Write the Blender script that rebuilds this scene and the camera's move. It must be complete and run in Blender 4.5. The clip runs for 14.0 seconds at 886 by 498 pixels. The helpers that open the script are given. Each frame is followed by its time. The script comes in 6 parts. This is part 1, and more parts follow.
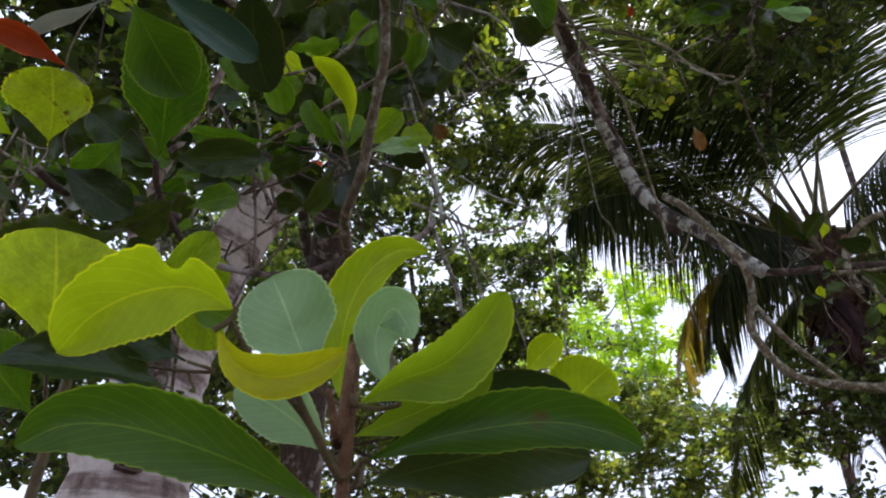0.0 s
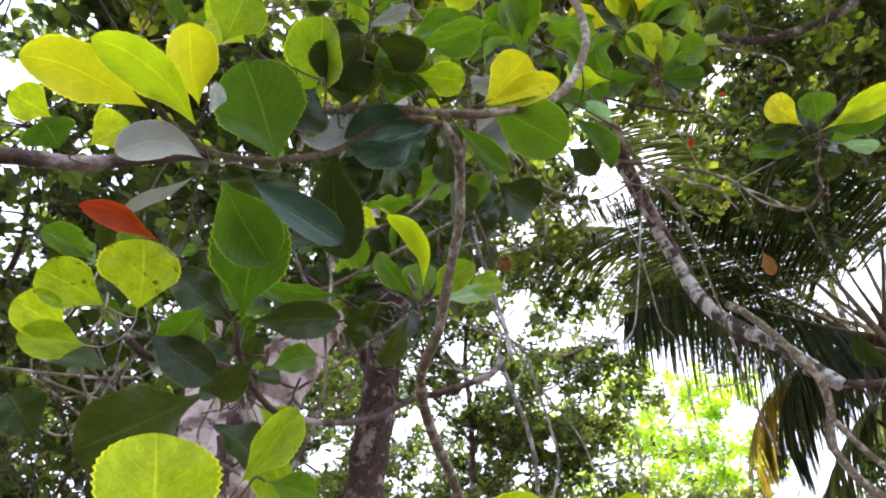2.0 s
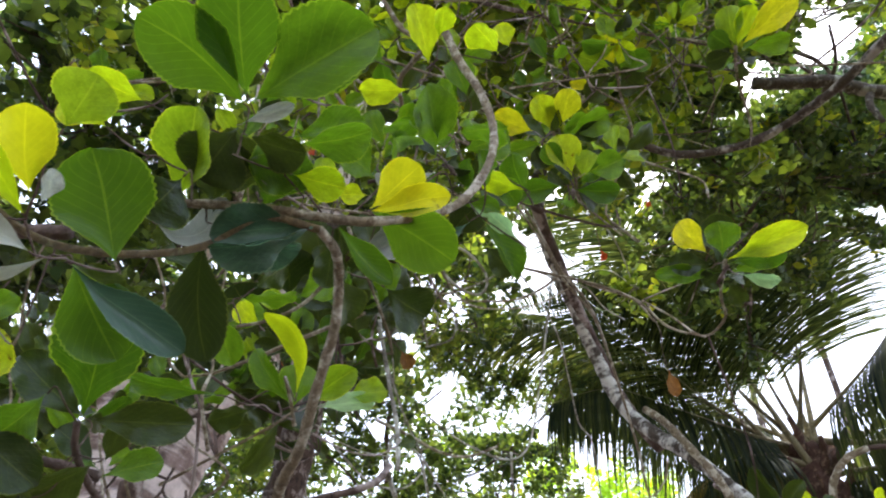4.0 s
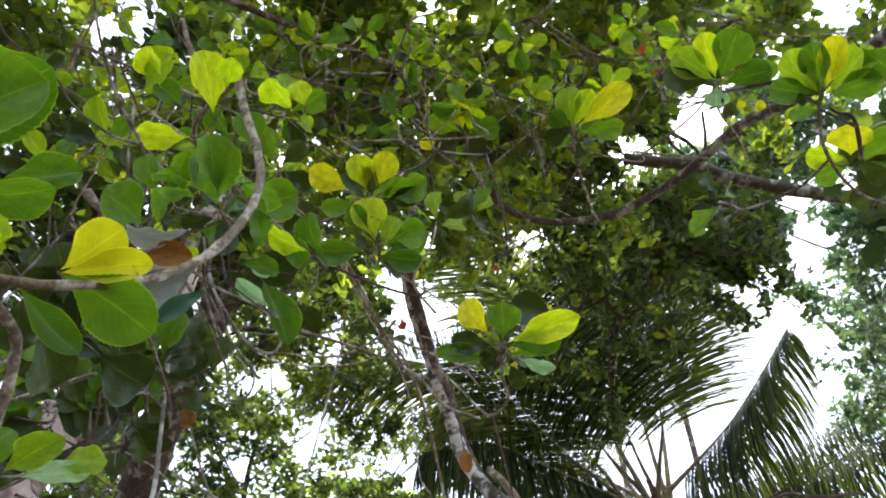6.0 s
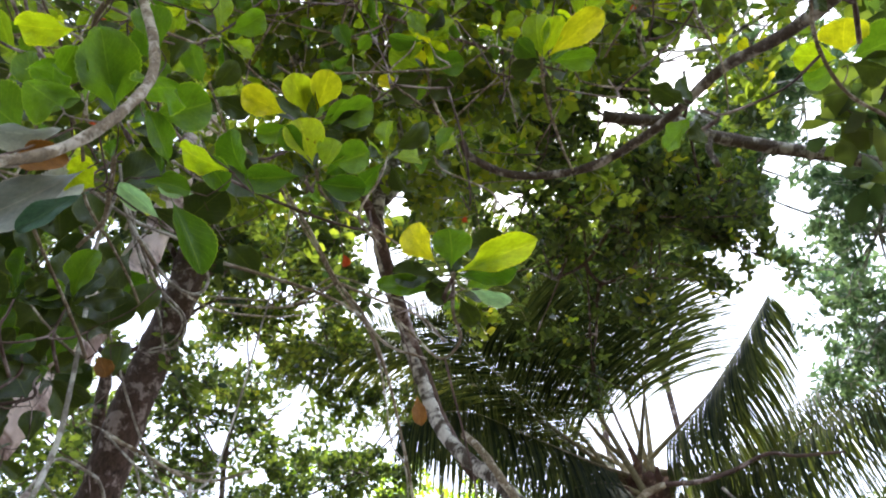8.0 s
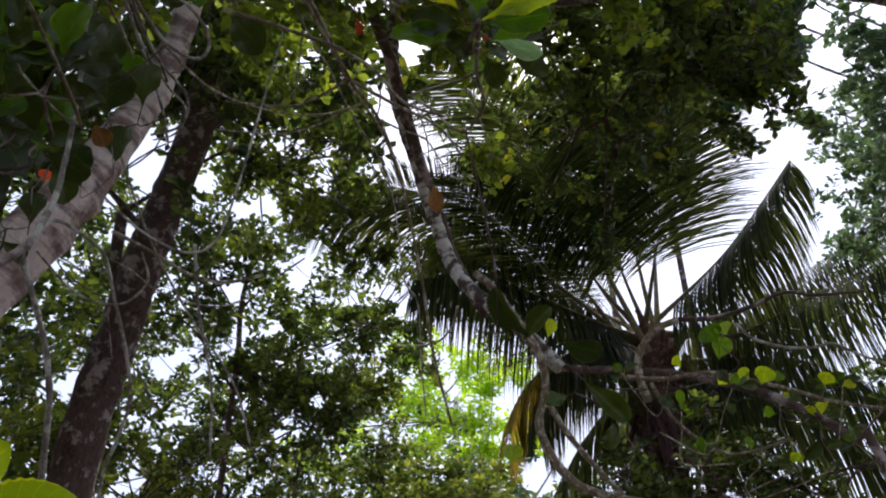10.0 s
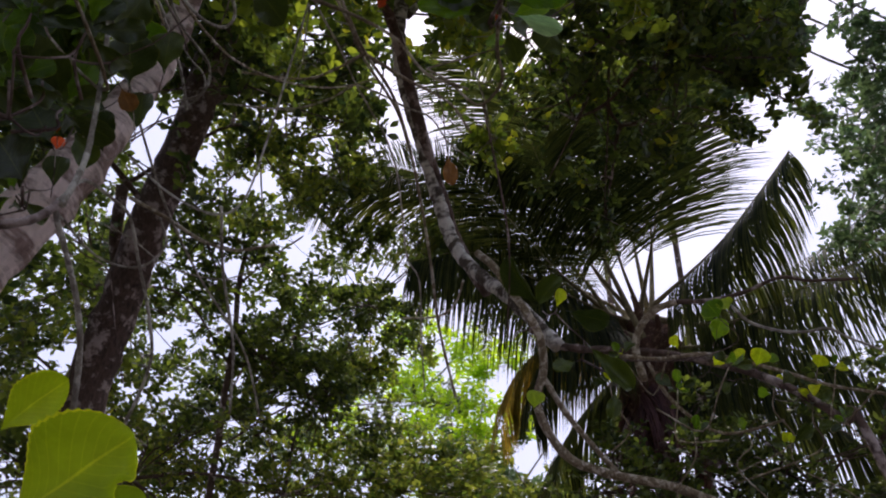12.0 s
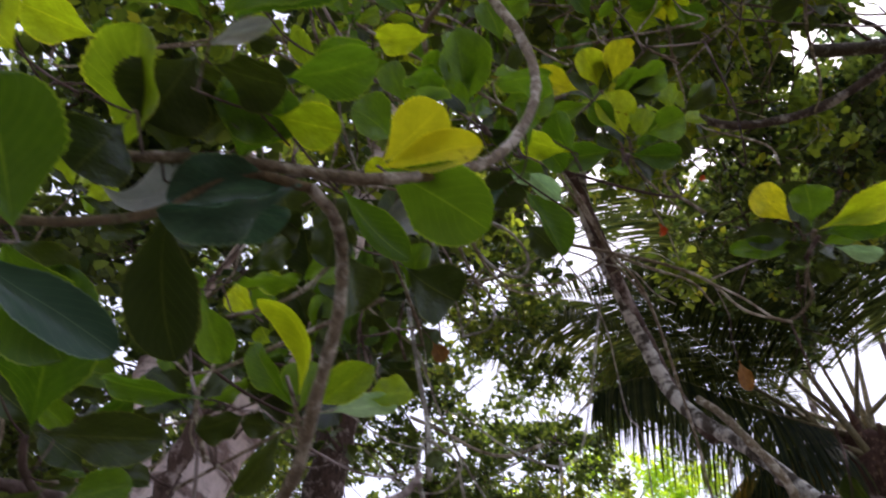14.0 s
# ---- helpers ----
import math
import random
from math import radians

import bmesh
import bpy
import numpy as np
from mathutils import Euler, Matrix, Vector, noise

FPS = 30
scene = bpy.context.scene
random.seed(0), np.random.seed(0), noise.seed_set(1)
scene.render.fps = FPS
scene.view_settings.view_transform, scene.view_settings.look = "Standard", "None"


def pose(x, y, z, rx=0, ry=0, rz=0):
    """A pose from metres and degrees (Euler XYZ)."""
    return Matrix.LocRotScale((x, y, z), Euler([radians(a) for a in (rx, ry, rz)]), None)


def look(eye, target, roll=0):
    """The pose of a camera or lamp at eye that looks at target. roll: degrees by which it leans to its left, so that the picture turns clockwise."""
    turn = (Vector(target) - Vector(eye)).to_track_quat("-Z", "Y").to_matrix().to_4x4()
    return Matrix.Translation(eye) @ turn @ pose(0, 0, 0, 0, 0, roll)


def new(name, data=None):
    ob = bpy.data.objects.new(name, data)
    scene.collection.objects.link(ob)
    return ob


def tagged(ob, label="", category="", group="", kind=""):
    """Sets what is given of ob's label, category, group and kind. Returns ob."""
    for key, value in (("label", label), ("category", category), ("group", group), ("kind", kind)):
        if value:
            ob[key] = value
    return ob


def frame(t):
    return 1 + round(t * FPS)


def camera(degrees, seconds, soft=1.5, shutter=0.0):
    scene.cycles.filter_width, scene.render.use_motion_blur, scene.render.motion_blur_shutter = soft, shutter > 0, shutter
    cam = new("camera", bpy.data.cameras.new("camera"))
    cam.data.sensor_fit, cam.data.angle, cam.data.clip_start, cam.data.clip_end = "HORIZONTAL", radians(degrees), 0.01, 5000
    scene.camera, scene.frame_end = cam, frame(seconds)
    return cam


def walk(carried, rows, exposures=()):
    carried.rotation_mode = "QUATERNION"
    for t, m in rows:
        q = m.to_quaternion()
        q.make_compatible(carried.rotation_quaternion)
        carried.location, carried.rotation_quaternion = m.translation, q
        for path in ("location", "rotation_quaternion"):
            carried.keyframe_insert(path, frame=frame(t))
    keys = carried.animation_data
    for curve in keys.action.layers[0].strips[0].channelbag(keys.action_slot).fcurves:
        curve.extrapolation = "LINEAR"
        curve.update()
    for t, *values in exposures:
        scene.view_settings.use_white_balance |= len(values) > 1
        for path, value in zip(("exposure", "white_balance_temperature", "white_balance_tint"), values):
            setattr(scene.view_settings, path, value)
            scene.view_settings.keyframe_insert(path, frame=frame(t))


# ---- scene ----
import collections

# ---- camera and its path ----
cam = camera(61.2, 14.0, soft=2.0, shutter=0.25)
PATH = [
    (0.0, 0.000, -0.000, 1.500, 122.00, 0.00, 0.00),
    (0.5, 0.027, 0.004, 1.497, 123.98, -0.55, 0.14),
    (1.0, 0.004, -0.025, 1.525, 125.73, -0.80, 2.22),
    (1.5, -0.008, -0.041, 1.555, 127.35, -0.70, 3.79),
    (2.0, -0.030, -0.042, 1.559, 129.61, -1.34, 3.89),
    (2.2, -0.032, -0.036, 1.559, 130.92, -1.52, 3.73),
    (4.3, 0.081, -0.033, 1.635, 136.21, -1.66, -4.59),
    (4.5, 0.125, -0.040, 1.633, 136.88, -1.19, -5.59),
    (5.0, 0.170, -0.058, 1.660, 137.93, -1.04, -8.31),
    (5.5, 0.197, -0.080, 1.667, 138.75, -0.56, -11.09),
    (6.0, 0.242, -0.066, 1.698, 138.65, -0.31, -12.17),
    (6.5, 0.285, -0.016, 1.721, 139.77, -0.02, -12.80),
    (7.0, 0.334, 0.013, 1.752, 139.92, 0.14, -14.35),
    (7.5, 0.353, 0.066, 1.774, 139.25, 0.95, -13.04),
    (8.0, 0.346, 0.089, 1.759, 136.77, 0.88, -12.61),
    (8.5, 0.345, 0.110, 1.758, 133.62, 0.18, -12.23),
    (9.0, 0.369, 0.139, 1.757, 130.32, -0.24, -12.27),
    (9.2, 0.372, 0.179, 1.744, 129.61, -0.03, -12.01),
    (11.3, 0.375, 0.297, 1.653, 124.20, -2.08, -14.26),
    (11.5, 0.372, 0.271, 1.644, 124.60, -2.10, -14.26),
    (12.0, 0.339, 0.257, 1.654, 125.65, -1.63, -13.81),
    (12.5, 0.288, 0.235, 1.690, 127.89, -1.20, -10.70),
    (13.0, 0.230, 0.212, 1.718, 130.28, -1.10, -7.32),
    (13.5, 0.170, 0.162, 1.723, 130.86, -2.50, -4.56),
    (14.0, 0.049, 0.114, 1.751, 134.37, -3.61, -0.27),
]
EXPOSURES = [(0.0, 0.32), (0.5, 0.5), (1.0, 0.46), (1.5, 1.02), (2.0, 1.56), (2.2, 1.58), (4.3, 1.44), (6.5, 1.38), (8.0, 1.42), (8.5, 1.43), (9.0, 0.93), (11.3, -0.25), (12.5, -0.15), (13.0, 0.02), (13.5, 0.12), (14.0, 0.48)]
EXPOSURES = [(t, e, 6230 if t > 10 else 6090, 11 + (14 if t > 10 else 3 if t < 1.2 else 9 if t < 3 else 0)) for t, e in EXPOSURES]
walk(cam, [(t, pose(x, y, z, rx, ry, rz)) for t, x, y, z, rx, ry, rz in PATH], EXPOSURES)

# ---- sky and sun: a bright, thinly overcast noon ----
SUN_EL, SUN_AZ = 60.0, 28.0
world = bpy.data.worlds.new("sky")
scene.world = world
world.use_nodes = True
wn, wl = world.node_tree.nodes, world.node_tree.links
wn.clear()
sky = wn.new("ShaderNodeTexSky")
sky.sky_type = "NISHITA"
sky.sun_disc = False
sky.sun_elevation, sky.sun_rotation = radians(SUN_EL), radians(SUN_AZ)
sky.air_density, sky.dust_density, sky.ozone_density = 1.0, 6.0, 1.0
veil = wn.new("ShaderNodeMix")
veil.data_type = "RGBA"
veil.inputs["Factor"].default_value = 0.8
veil.inputs["B"].default_value = (7.3, 8.05, 9.7, 1)
back = wn.new("ShaderNodeBackground")
back.inputs["Strength"].default_value = 0.14
wout = wn.new("ShaderNodeOutputWorld")
wl.new(sky.outputs["Color"], veil.inputs["A"])
wl.new(veil.outputs["Result"], back.inputs["Color"])
wl.new(back.outputs["Background"], wout.inputs["Surface"])
sun = new("sun", bpy.data.lights.new("sun", "SUN"))
sun.data.energy, sun.data.angle, sun.data.color = 4.2, radians(5), (1.0, 0.95, 0.86)
sun_from = Vector((math.sin(radians(SUN_AZ)) * math.cos(radians(SUN_EL)), math.cos(radians(SUN_AZ)) * math.cos(radians(SUN_EL)), math.sin(radians(SUN_EL))))
sun.matrix_world = look(sun_from * 60, (0, 0, 0))


# ---- materials ----
def nodes_of(name):
    m = bpy.data.materials.new(name)
    m.use_nodes = True
    n, l = m.node_tree.nodes, m.node_tree.links
    n.clear()
    out = n.new("ShaderNodeOutputMaterial")
    return m, n, l, out


def ramp(n, l, source, stops):
    r = n.new("ShaderNodeValToRGB")
    e = r.color_ramp.elements
    while len(e) < len(stops):
        e.new(0.5)
    for el, (p, c) in zip(e, stops):
        el.position, el.color = p, (*c, 1)
    l.new(source, r.inputs["Fac"])
    return r.outputs["Color"]


def noise_tex(n, l, coord, scale, detail=4.0, rough=0.6):
    t = n.new("ShaderNodeTexNoise")
    t.inputs["Scale"].default_value, t.inputs["Detail"].default_value, t.inputs["Roughness"].default_value = scale, detail, rough
    if coord:
        l.new(coord, t.inputs["Vector"])
    return t.outputs["Fac"]


def maths(n, l, op, a, b=0.0):
    m = n.new("ShaderNodeMath")
    m.operation = op
    for sock, v in zip(m.inputs, (a, b)):
        if isinstance(v, (int, float)):
            sock.default_value = v
        else:
            l.new(v, sock)
    return m.outputs[0]


def mixc(n, l, fac, a, b, blend="MIX"):
    m = n.new("ShaderNodeMix")
    m.data_type, m.blend_type = "RGBA", blend
    for sock, v in ((m.inputs["Factor"], fac), (m.inputs["A"], a), (m.inputs["B"], b)):
        if isinstance(v, (int, float)):
            sock.default_value = v
        elif isinstance(v, tuple):
            sock.default_value = (*v, 1)
        else:
            l.new(v, sock)
    return m.outputs["Result"]


def leaf_material(name, low, high, through_tint, rough=0.36, share=0.5, spots=0.0, spot_colour=(0.10, 0.04, 0.01), island=False, veins=True, gloss=None):
    """A leaf blade: colour that varies from leaf to leaf, pale midrib and side veins, blemishes, and light that shines through."""
    m, n, l, out = nodes_of(name)
    if island:
        rnd = n.new("ShaderNodeNewGeometry").outputs["Random Per Island"]
    else:
        rnd = n.new("ShaderNodeObjectInfo").outputs["Random"]
    lift = 2.4 if island else 0.9 if low[2] < 0.05 else 0.85
    low, high = (low[0], low[1], low[2] * lift + 0.004), (high[0], high[1], high[2] * lift + 0.005)
    col = ramp(n, l, rnd, [(0.0, low), (1.0, high)])
    tc = n.new("ShaderNodeTexCoord")
    mottle = noise_tex(n, l, tc.outputs["Object"], 3.0 if not island else 6.0, 3)
    col = mixc(n, l, 0.55, col, ramp(n, l, mottle, [(0.3, (0.45, 0.45, 0.45)), (0.7, (1.35, 1.3, 1.0))]), "MULTIPLY")
    bump_src = mottle
    if veins:
        sep = n.new("ShaderNodeSeparateXYZ")
        l.new(tc.outputs["UV"], sep.inputs[0])
        side = maths(n, l, "ABSOLUTE", maths(n, l, "SUBTRACT", sep.outputs["X"], 0.5))
        rib = maths(n, l, "LESS_THAN", side, 0.014)
        wave = maths(n, l, "SINE", maths(n, l, "MULTIPLY", maths(n, l, "SUBTRACT", sep.outputs["Y"], maths(n, l, "MULTIPLY", side, 0.7)), 62.0))
        vein = maths(n, l, "MULTIPLY", maths(n, l, "GREATER_THAN", wave, 0.965), 0.13)
        mark = maths(n, l, "MAXIMUM", maths(n, l, "MULTIPLY", rib, 0.28), vein)
        mark = maths(n, l, "MAXIMUM", mark, maths(n, l, "MULTIPLY", maths(n, l, "GREATER_THAN", side, 0.478), 0.5))
        light = (min(1, high[0] * 1.9 + 0.06), min(1, high[1] * 1.5 + 0.07), high[2] * 1.5 + 0.02)
        col = mixc(n, l, mark, col, light)
        bump_src = maths(n, l, "ADD", maths(n, l, "MULTIPLY", mark, 0.4), mottle)
    if not island:
        speck = noise_tex(n, l, tc.outputs["Object"], 22.0, 4, 0.75)
        col = mixc(n, l, ramp(n, l, speck, [(0.66, (0, 0, 0)), (0.72, (0.55, 0.55, 0.55))]), col, spot_colour)
        col = mixc(n, l, 0.5, col, ramp(n, l, speck, [(0.35, (0.7, 0.72, 0.7)), (0.65, (1.2, 1.18, 1.1))]), "MULTIPLY")
    if spots > 0:
        blot = noise_tex(n, l, tc.outputs["Object"], 2.6, 5, 0.7)
        col = mixc(n, l, ramp(n, l, blot, [(0.62 - spots * 0.1, (0, 0, 0)), (0.66 - spots * 0.06, (1, 1, 1))]), col, spot_colour)
    bump = n.new("ShaderNodeBump")
    bump.inputs["Strength"].default_value, bump.inputs["Distance"].default_value = 0.35, 0.01
    l.new(bump_src, bump.inputs["Height"])
    p = n.new("ShaderNodeBsdfPrincipled")
    p.inputs["Roughness"].default_value = rough
    p.inputs["Specular IOR Level"].default_value = gloss if gloss is not None else (0.5 if island else 0.42)
    l.new(col, p.inputs["Base Color"])
    l.new(bump.outputs["Normal"], p.inputs["Normal"])
    tr = n.new("ShaderNodeBsdfTranslucent")
    l.new(mixc(n, l, 1.0, col, through_tint, "MULTIPLY"), tr.inputs["Color"])
    mix = n.new("ShaderNodeMixShader")
    mix.inputs["Fac"].default_value = share
    l.new(p.outputs["BSDF"], mix.inputs[1])
    l.new(tr.outputs["BSDF"], mix.inputs[2])
    l.new(mix.outputs[0], out.inputs["Surface"])
    return m


def bark_material(name, dark, mid, pale, scale=9.0, patch=2.5, lichen=0.5, rough=0.9, rings=0.0):
    """Bark: fine cracks, broad patches, and pale lichen crusts in rings."""
    m, n, l, out = nodes_of(name)
    tc = n.new("ShaderNodeTexCoord").outputs["Object"]
    mp = n.new("ShaderNodeMapping")
    mp.inputs["Scale"].default_value = (1, 1, 0.45)
    l.new(tc, mp.inputs["Vector"])
    fine = noise_tex(n, l, mp.outputs[0], scale * 4, 6, 0.7)
    broad = noise_tex(n, l, tc, patch, 4, 0.6)
    crust = noise_tex(n, l, tc, scale, 5, 0.65)
    if rings:
        stretch = n.new("ShaderNodeMapping")
        stretch.inputs["Scale"].default_value = (0.9, rings, 1)
        l.new(n.new("ShaderNodeTexCoord").outputs["UV"], stretch.inputs["Vector"])
        band = noise_tex(n, l, stretch.outputs[0], 1.0, 4, 0.62)
        crust = maths(n, l, "ADD", maths(n, l, "MULTIPLY", crust, 0.3), maths(n, l, "MULTIPLY", band, 0.7))
    col = ramp(n, l, fine, [(0.3, dark), (0.65, mid)])
    col = mixc(n, l, ramp(n, l, broad, [(0.35, (0.0, 0.0, 0.0)), (0.65, (0.6, 0.6, 0.6))]), col, mid)
    col = mixc(n, l, ramp(n, l, crust, [(0.66 - lichen * 0.3, (0, 0, 0)), (0.74 - lichen * 0.3, (1, 1, 1))]), col, pale)
    col = mixc(n, l, 0.4, col, ramp(n, l, fine, [(0.35, (0.5, 0.47, 0.42)), (0.6, (1.1, 1.1, 1.1))]), "MULTIPLY")
    bump = n.new("ShaderNodeBump")
    bump.inputs["Strength"].default_value, bump.inputs["Distance"].default_value = 0.7, 0.02
    l.new(maths(n, l, "ADD", fine, crust), bump.inputs["Height"])
    p = n.new("ShaderNodeBsdfPrincipled")
    p.inputs["Roughness"].default_value = rough
    l.new(col, p.inputs["Base Color"])
    l.new(bump.outputs["Normal"], p.inputs["Normal"])
    l.new(p.outputs["BSDF"], out.inputs["Surface"])
    return m


LEAF = {
    "green": leaf_material("leaf_green", (0.048, 0.105, 0.010), (0.11, 0.195, 0.014), (2.3, 2.4, 0.5), 0.33, 0.52),
    # dark green, with the shade of lower and inner leaves put into it
    "dark": leaf_material("leaf_dark_shade", (0.024, 0.045, 0.008), (0.055, 0.085, 0.012), (1.9, 1.7, 0.6), 0.3, 0.3),
    "bright": leaf_material("leaf_bright", (0.16, 0.27, 0.016), (0.23, 0.35, 0.02), (2.2, 2.0, 0.5), 0.36, 0.6),
    "young": leaf_material("leaf_young", (0.32, 0.46, 0.008), (0.44, 0.55, 0.010), (1.8, 1.7, 0.4), 0.4, 0.68),
    "yellow": leaf_material("leaf_yellow", (0.52, 0.56, 0.010), (0.62, 0.60, 0.012), (1.6, 1.5, 0.4), 0.4, 0.62, 0.15),
    "spotted": leaf_material("leaf_spotted", (0.26, 0.38, 0.012), (0.36, 0.46, 0.014), (1.9, 1.8, 0.5), 0.4, 0.6, 0.55),
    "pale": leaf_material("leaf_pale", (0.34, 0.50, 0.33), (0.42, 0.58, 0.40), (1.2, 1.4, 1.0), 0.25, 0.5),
    # white sheen of glossy undersides, put into the base colour
    "grey": leaf_material("leaf_grey_sheen", (0.50, 0.53, 0.60), (0.60, 0.63, 0.70), (0.9, 1.0, 0.9), 0.3, 0.2),
    # copy of grey with an underside's shade put into the colour
    "grey_shade": leaf_material("leaf_grey_shade", (0.20, 0.22, 0.24), (0.27, 0.29, 0.32), (0.9, 1.0, 0.9), 0.35, 0.2),
    # bluish gloss on green leaves, put into the base colour
    "blue": leaf_material("leaf_blue_sheen", (0.05, 0.105, 0.08), (0.07, 0.135, 0.10), (1.0, 1.3, 0.9), 0.18, 0.25),
    "red": leaf_material("leaf_red", (0.42, 0.08, 0.02), (0.50, 0.11, 0.03), (1.5, 0.9, 0.6), 0.45, 0.5, 0.3),
    "brown": leaf_material("leaf_brown", (0.20, 0.10, 0.02), (0.26, 0.13, 0.03), (1.3, 1.0, 0.6), 0.6, 0.4, 0.6),
}
CROWN = {
    "canopy": leaf_material("foliage_canopy", (0.062, 0.115, 0.012), (0.253, 0.330, 0.020), (1.8, 1.7, 0.7), 0.36, 0.58, island=True, veins=False),
    "deep": leaf_material("foliage_deep", (0.022, 0.045, 0.010), (0.160, 0.215, 0.020), (1.6, 1.6, 0.7), 0.36, 0.5, island=True, veins=False),
    "olive": leaf_material("foliage_olive", (0.056, 0.110, 0.012), (0.242, 0.290, 0.025), (1.6, 1.5, 0.7), 0.4, 0.55, island=True, veins=False),
    "lime": leaf_material("foliage_lime", (0.19, 0.34, 0.010), (0.46, 0.60, 0.016), (1.8, 1.8, 0.6), 0.4, 0.6, island=True, veins=False),
    "fresh": leaf_material("foliage_fresh", (0.14, 0.26, 0.014), (0.40, 0.42, 0.018), (1.8, 1.6, 0.6), 0.38, 0.6, island=True, veins=False),
    # haze over distant crowns, put into paler leaf colours
    "haze_tint": leaf_material("foliage_haze_tint", (0.07, 0.13, 0.03), (0.17, 0.25, 0.055), (1.4, 1.4, 1.0), 0.4, 0.5, island=True, veins=False),
    "palm": leaf_material("foliage_palm", (0.018, 0.030, 0.010), (0.085, 0.102, 0.020), (2.0, 1.9, 0.6), 0.7, 0.50, island=True, veins=False, gloss=0.12),
    "palm_olive": leaf_material("foliage_palm_olive", (0.05, 0.07, 0.012), (0.14, 0.15, 0.02), (1.5, 1.4, 0.6), 0.6, 0.45, island=True, veins=False, gloss=0.12),
    "palm_dry": leaf_material("foliage_palm_dry", (0.07, 0.04, 0.02), (0.20, 0.11, 0.05), (1.2, 1.0, 0.6), 0.6, 0.3, island=True, veins=False, gloss=0.12),
    "palm_old": leaf_material("foliage_palm_old", (0.16, 0.16, 0.02), (0.40, 0.30, 0.03), (1.5, 1.3, 0.6), 0.45, 0.5, island=True, veins=False, gloss=0.12),
}
BARK = bark_material("bark_mottled", (0.022, 0.018, 0.014), (0.14, 0.115, 0.09), (0.80, 0.78, 0.72), 16, 4.0, 0.66, rings=13.0)
# copy of the mottled bark with the limbs' shade put into its colours
BARK_SHADE = bark_material("bark_mottled_shade", (0.03, 0.024, 0.02), (0.13, 0.10, 0.075), (0.52, 0.49, 0.43), 13, 4.0, 0.5, rings=11.0)
BARK_TWIG = bark_material("bark_twig", (0.10, 0.07, 0.045), (0.32, 0.25, 0.155), (0.62, 0.55, 0.42), 30, 8, 0.5)
BARK_GREEN = bark_material("bark_green_twig", (0.10, 0.07, 0.03), (0.22, 0.15, 0.06), (0.25, 0.24, 0.10), 40, 12, 0.3, 0.6)
BARK_RED = bark_material("bark_red_stem", (0.12, 0.05, 0.02), (0.26, 0.12, 0.05), (0.34, 0.20, 0.09), 40, 12, 0.3, 0.6)
BARK_DARK = bark_material("bark_dark", (0.022, 0.015, 0.012), (0.14, 0.09, 0.07), (0.44, 0.36, 0.33), 7, 1.6, 0.42)
BARK_PALE = bark_material("bark_pale", (0.12, 0.08, 0.07), (0.42, 0.30, 0.27), (0.90, 0.77, 0.73), 3.5, 2.6, 0.72, rings=6.0)
BARK_VINE = bark_material("bark_vine", (0.15, 0.13, 0.10), (0.34, 0.30, 0.24), (0.62, 0.59, 0.50), 30, 8, 0.6)
FIBRE = bark_material("palm_fibre", (0.03, 0.015, 0.01), (0.12, 0.055, 0.035), (0.24, 0.15, 0.09), 14, 5, 0.4)
PETIOLE = bark_material("palm_petiole", (0.10, 0.085, 0.04), (0.30, 0.25, 0.13), (0.42, 0.35, 0.20), 10, 3, 0.3, 0.7)
EARTH = bark_material("forest_floor", (0.03, 0.02, 0.012), (0.10, 0.065, 0.035), (0.16, 0.13, 0.05), 2.0, 0.4, 0.3)


# ---- mesh builders ----
def thing(name, place, label, category, group="", kind=""):
    ob = new(name)
    ob.matrix_world = Matrix.Translation(place)
    return tagged(ob, label, category, group, kind)


def mesh_part(name, verts, faces, material, parent, label="", smooth=True, uv=None):
    me = bpy.data.meshes.new(name)
    me.from_pydata(verts, [], faces)
    me.materials.append(material)
    if smooth:
        me.polygons.foreach_set("use_smooth", [True] * len(me.polygons))
    if uv is not None:
        layer = me.uv_layers.new(name="UVMap")
        idx = np.empty(len(me.loops), dtype=np.int32)
        me.loops.foreach_get("vertex_index", idx)
        layer.data.foreach_set("uv", np.asarray(uv, dtype=np.float32)[idx].ravel())
    ob = new(name, me)
    if parent:
        ob.parent = parent
        up = parent
        total = Vector((0, 0, 0))
        while up:
            total += up.location
            up = up.parent
        ob.location = -total
    if label:
        tagged(ob, label)
    return ob


def spline(points, steps):
    """Points along a smooth curve through the given ones."""
    p = np.array(points, dtype=float)
    p = np.vstack([2 * p[0] - p[1], p, 2 * p[-1] - p[-2]])
    out = []
    for i in range(1, len(p) - 2):
        for s in np.linspace(0, 1, steps, endpoint=False):
            a, b, c, d = p[i - 1], p[i], p[i + 1], p[i + 2]
            out.append(0.5 * (2 * b + (c - a) * s + (2 * a - 5 * b + 4 * c - d) * s * s + (3 * b - a - 3 * c + d) * s ** 3))
    out.append(p[-2])
    return np.array(out)


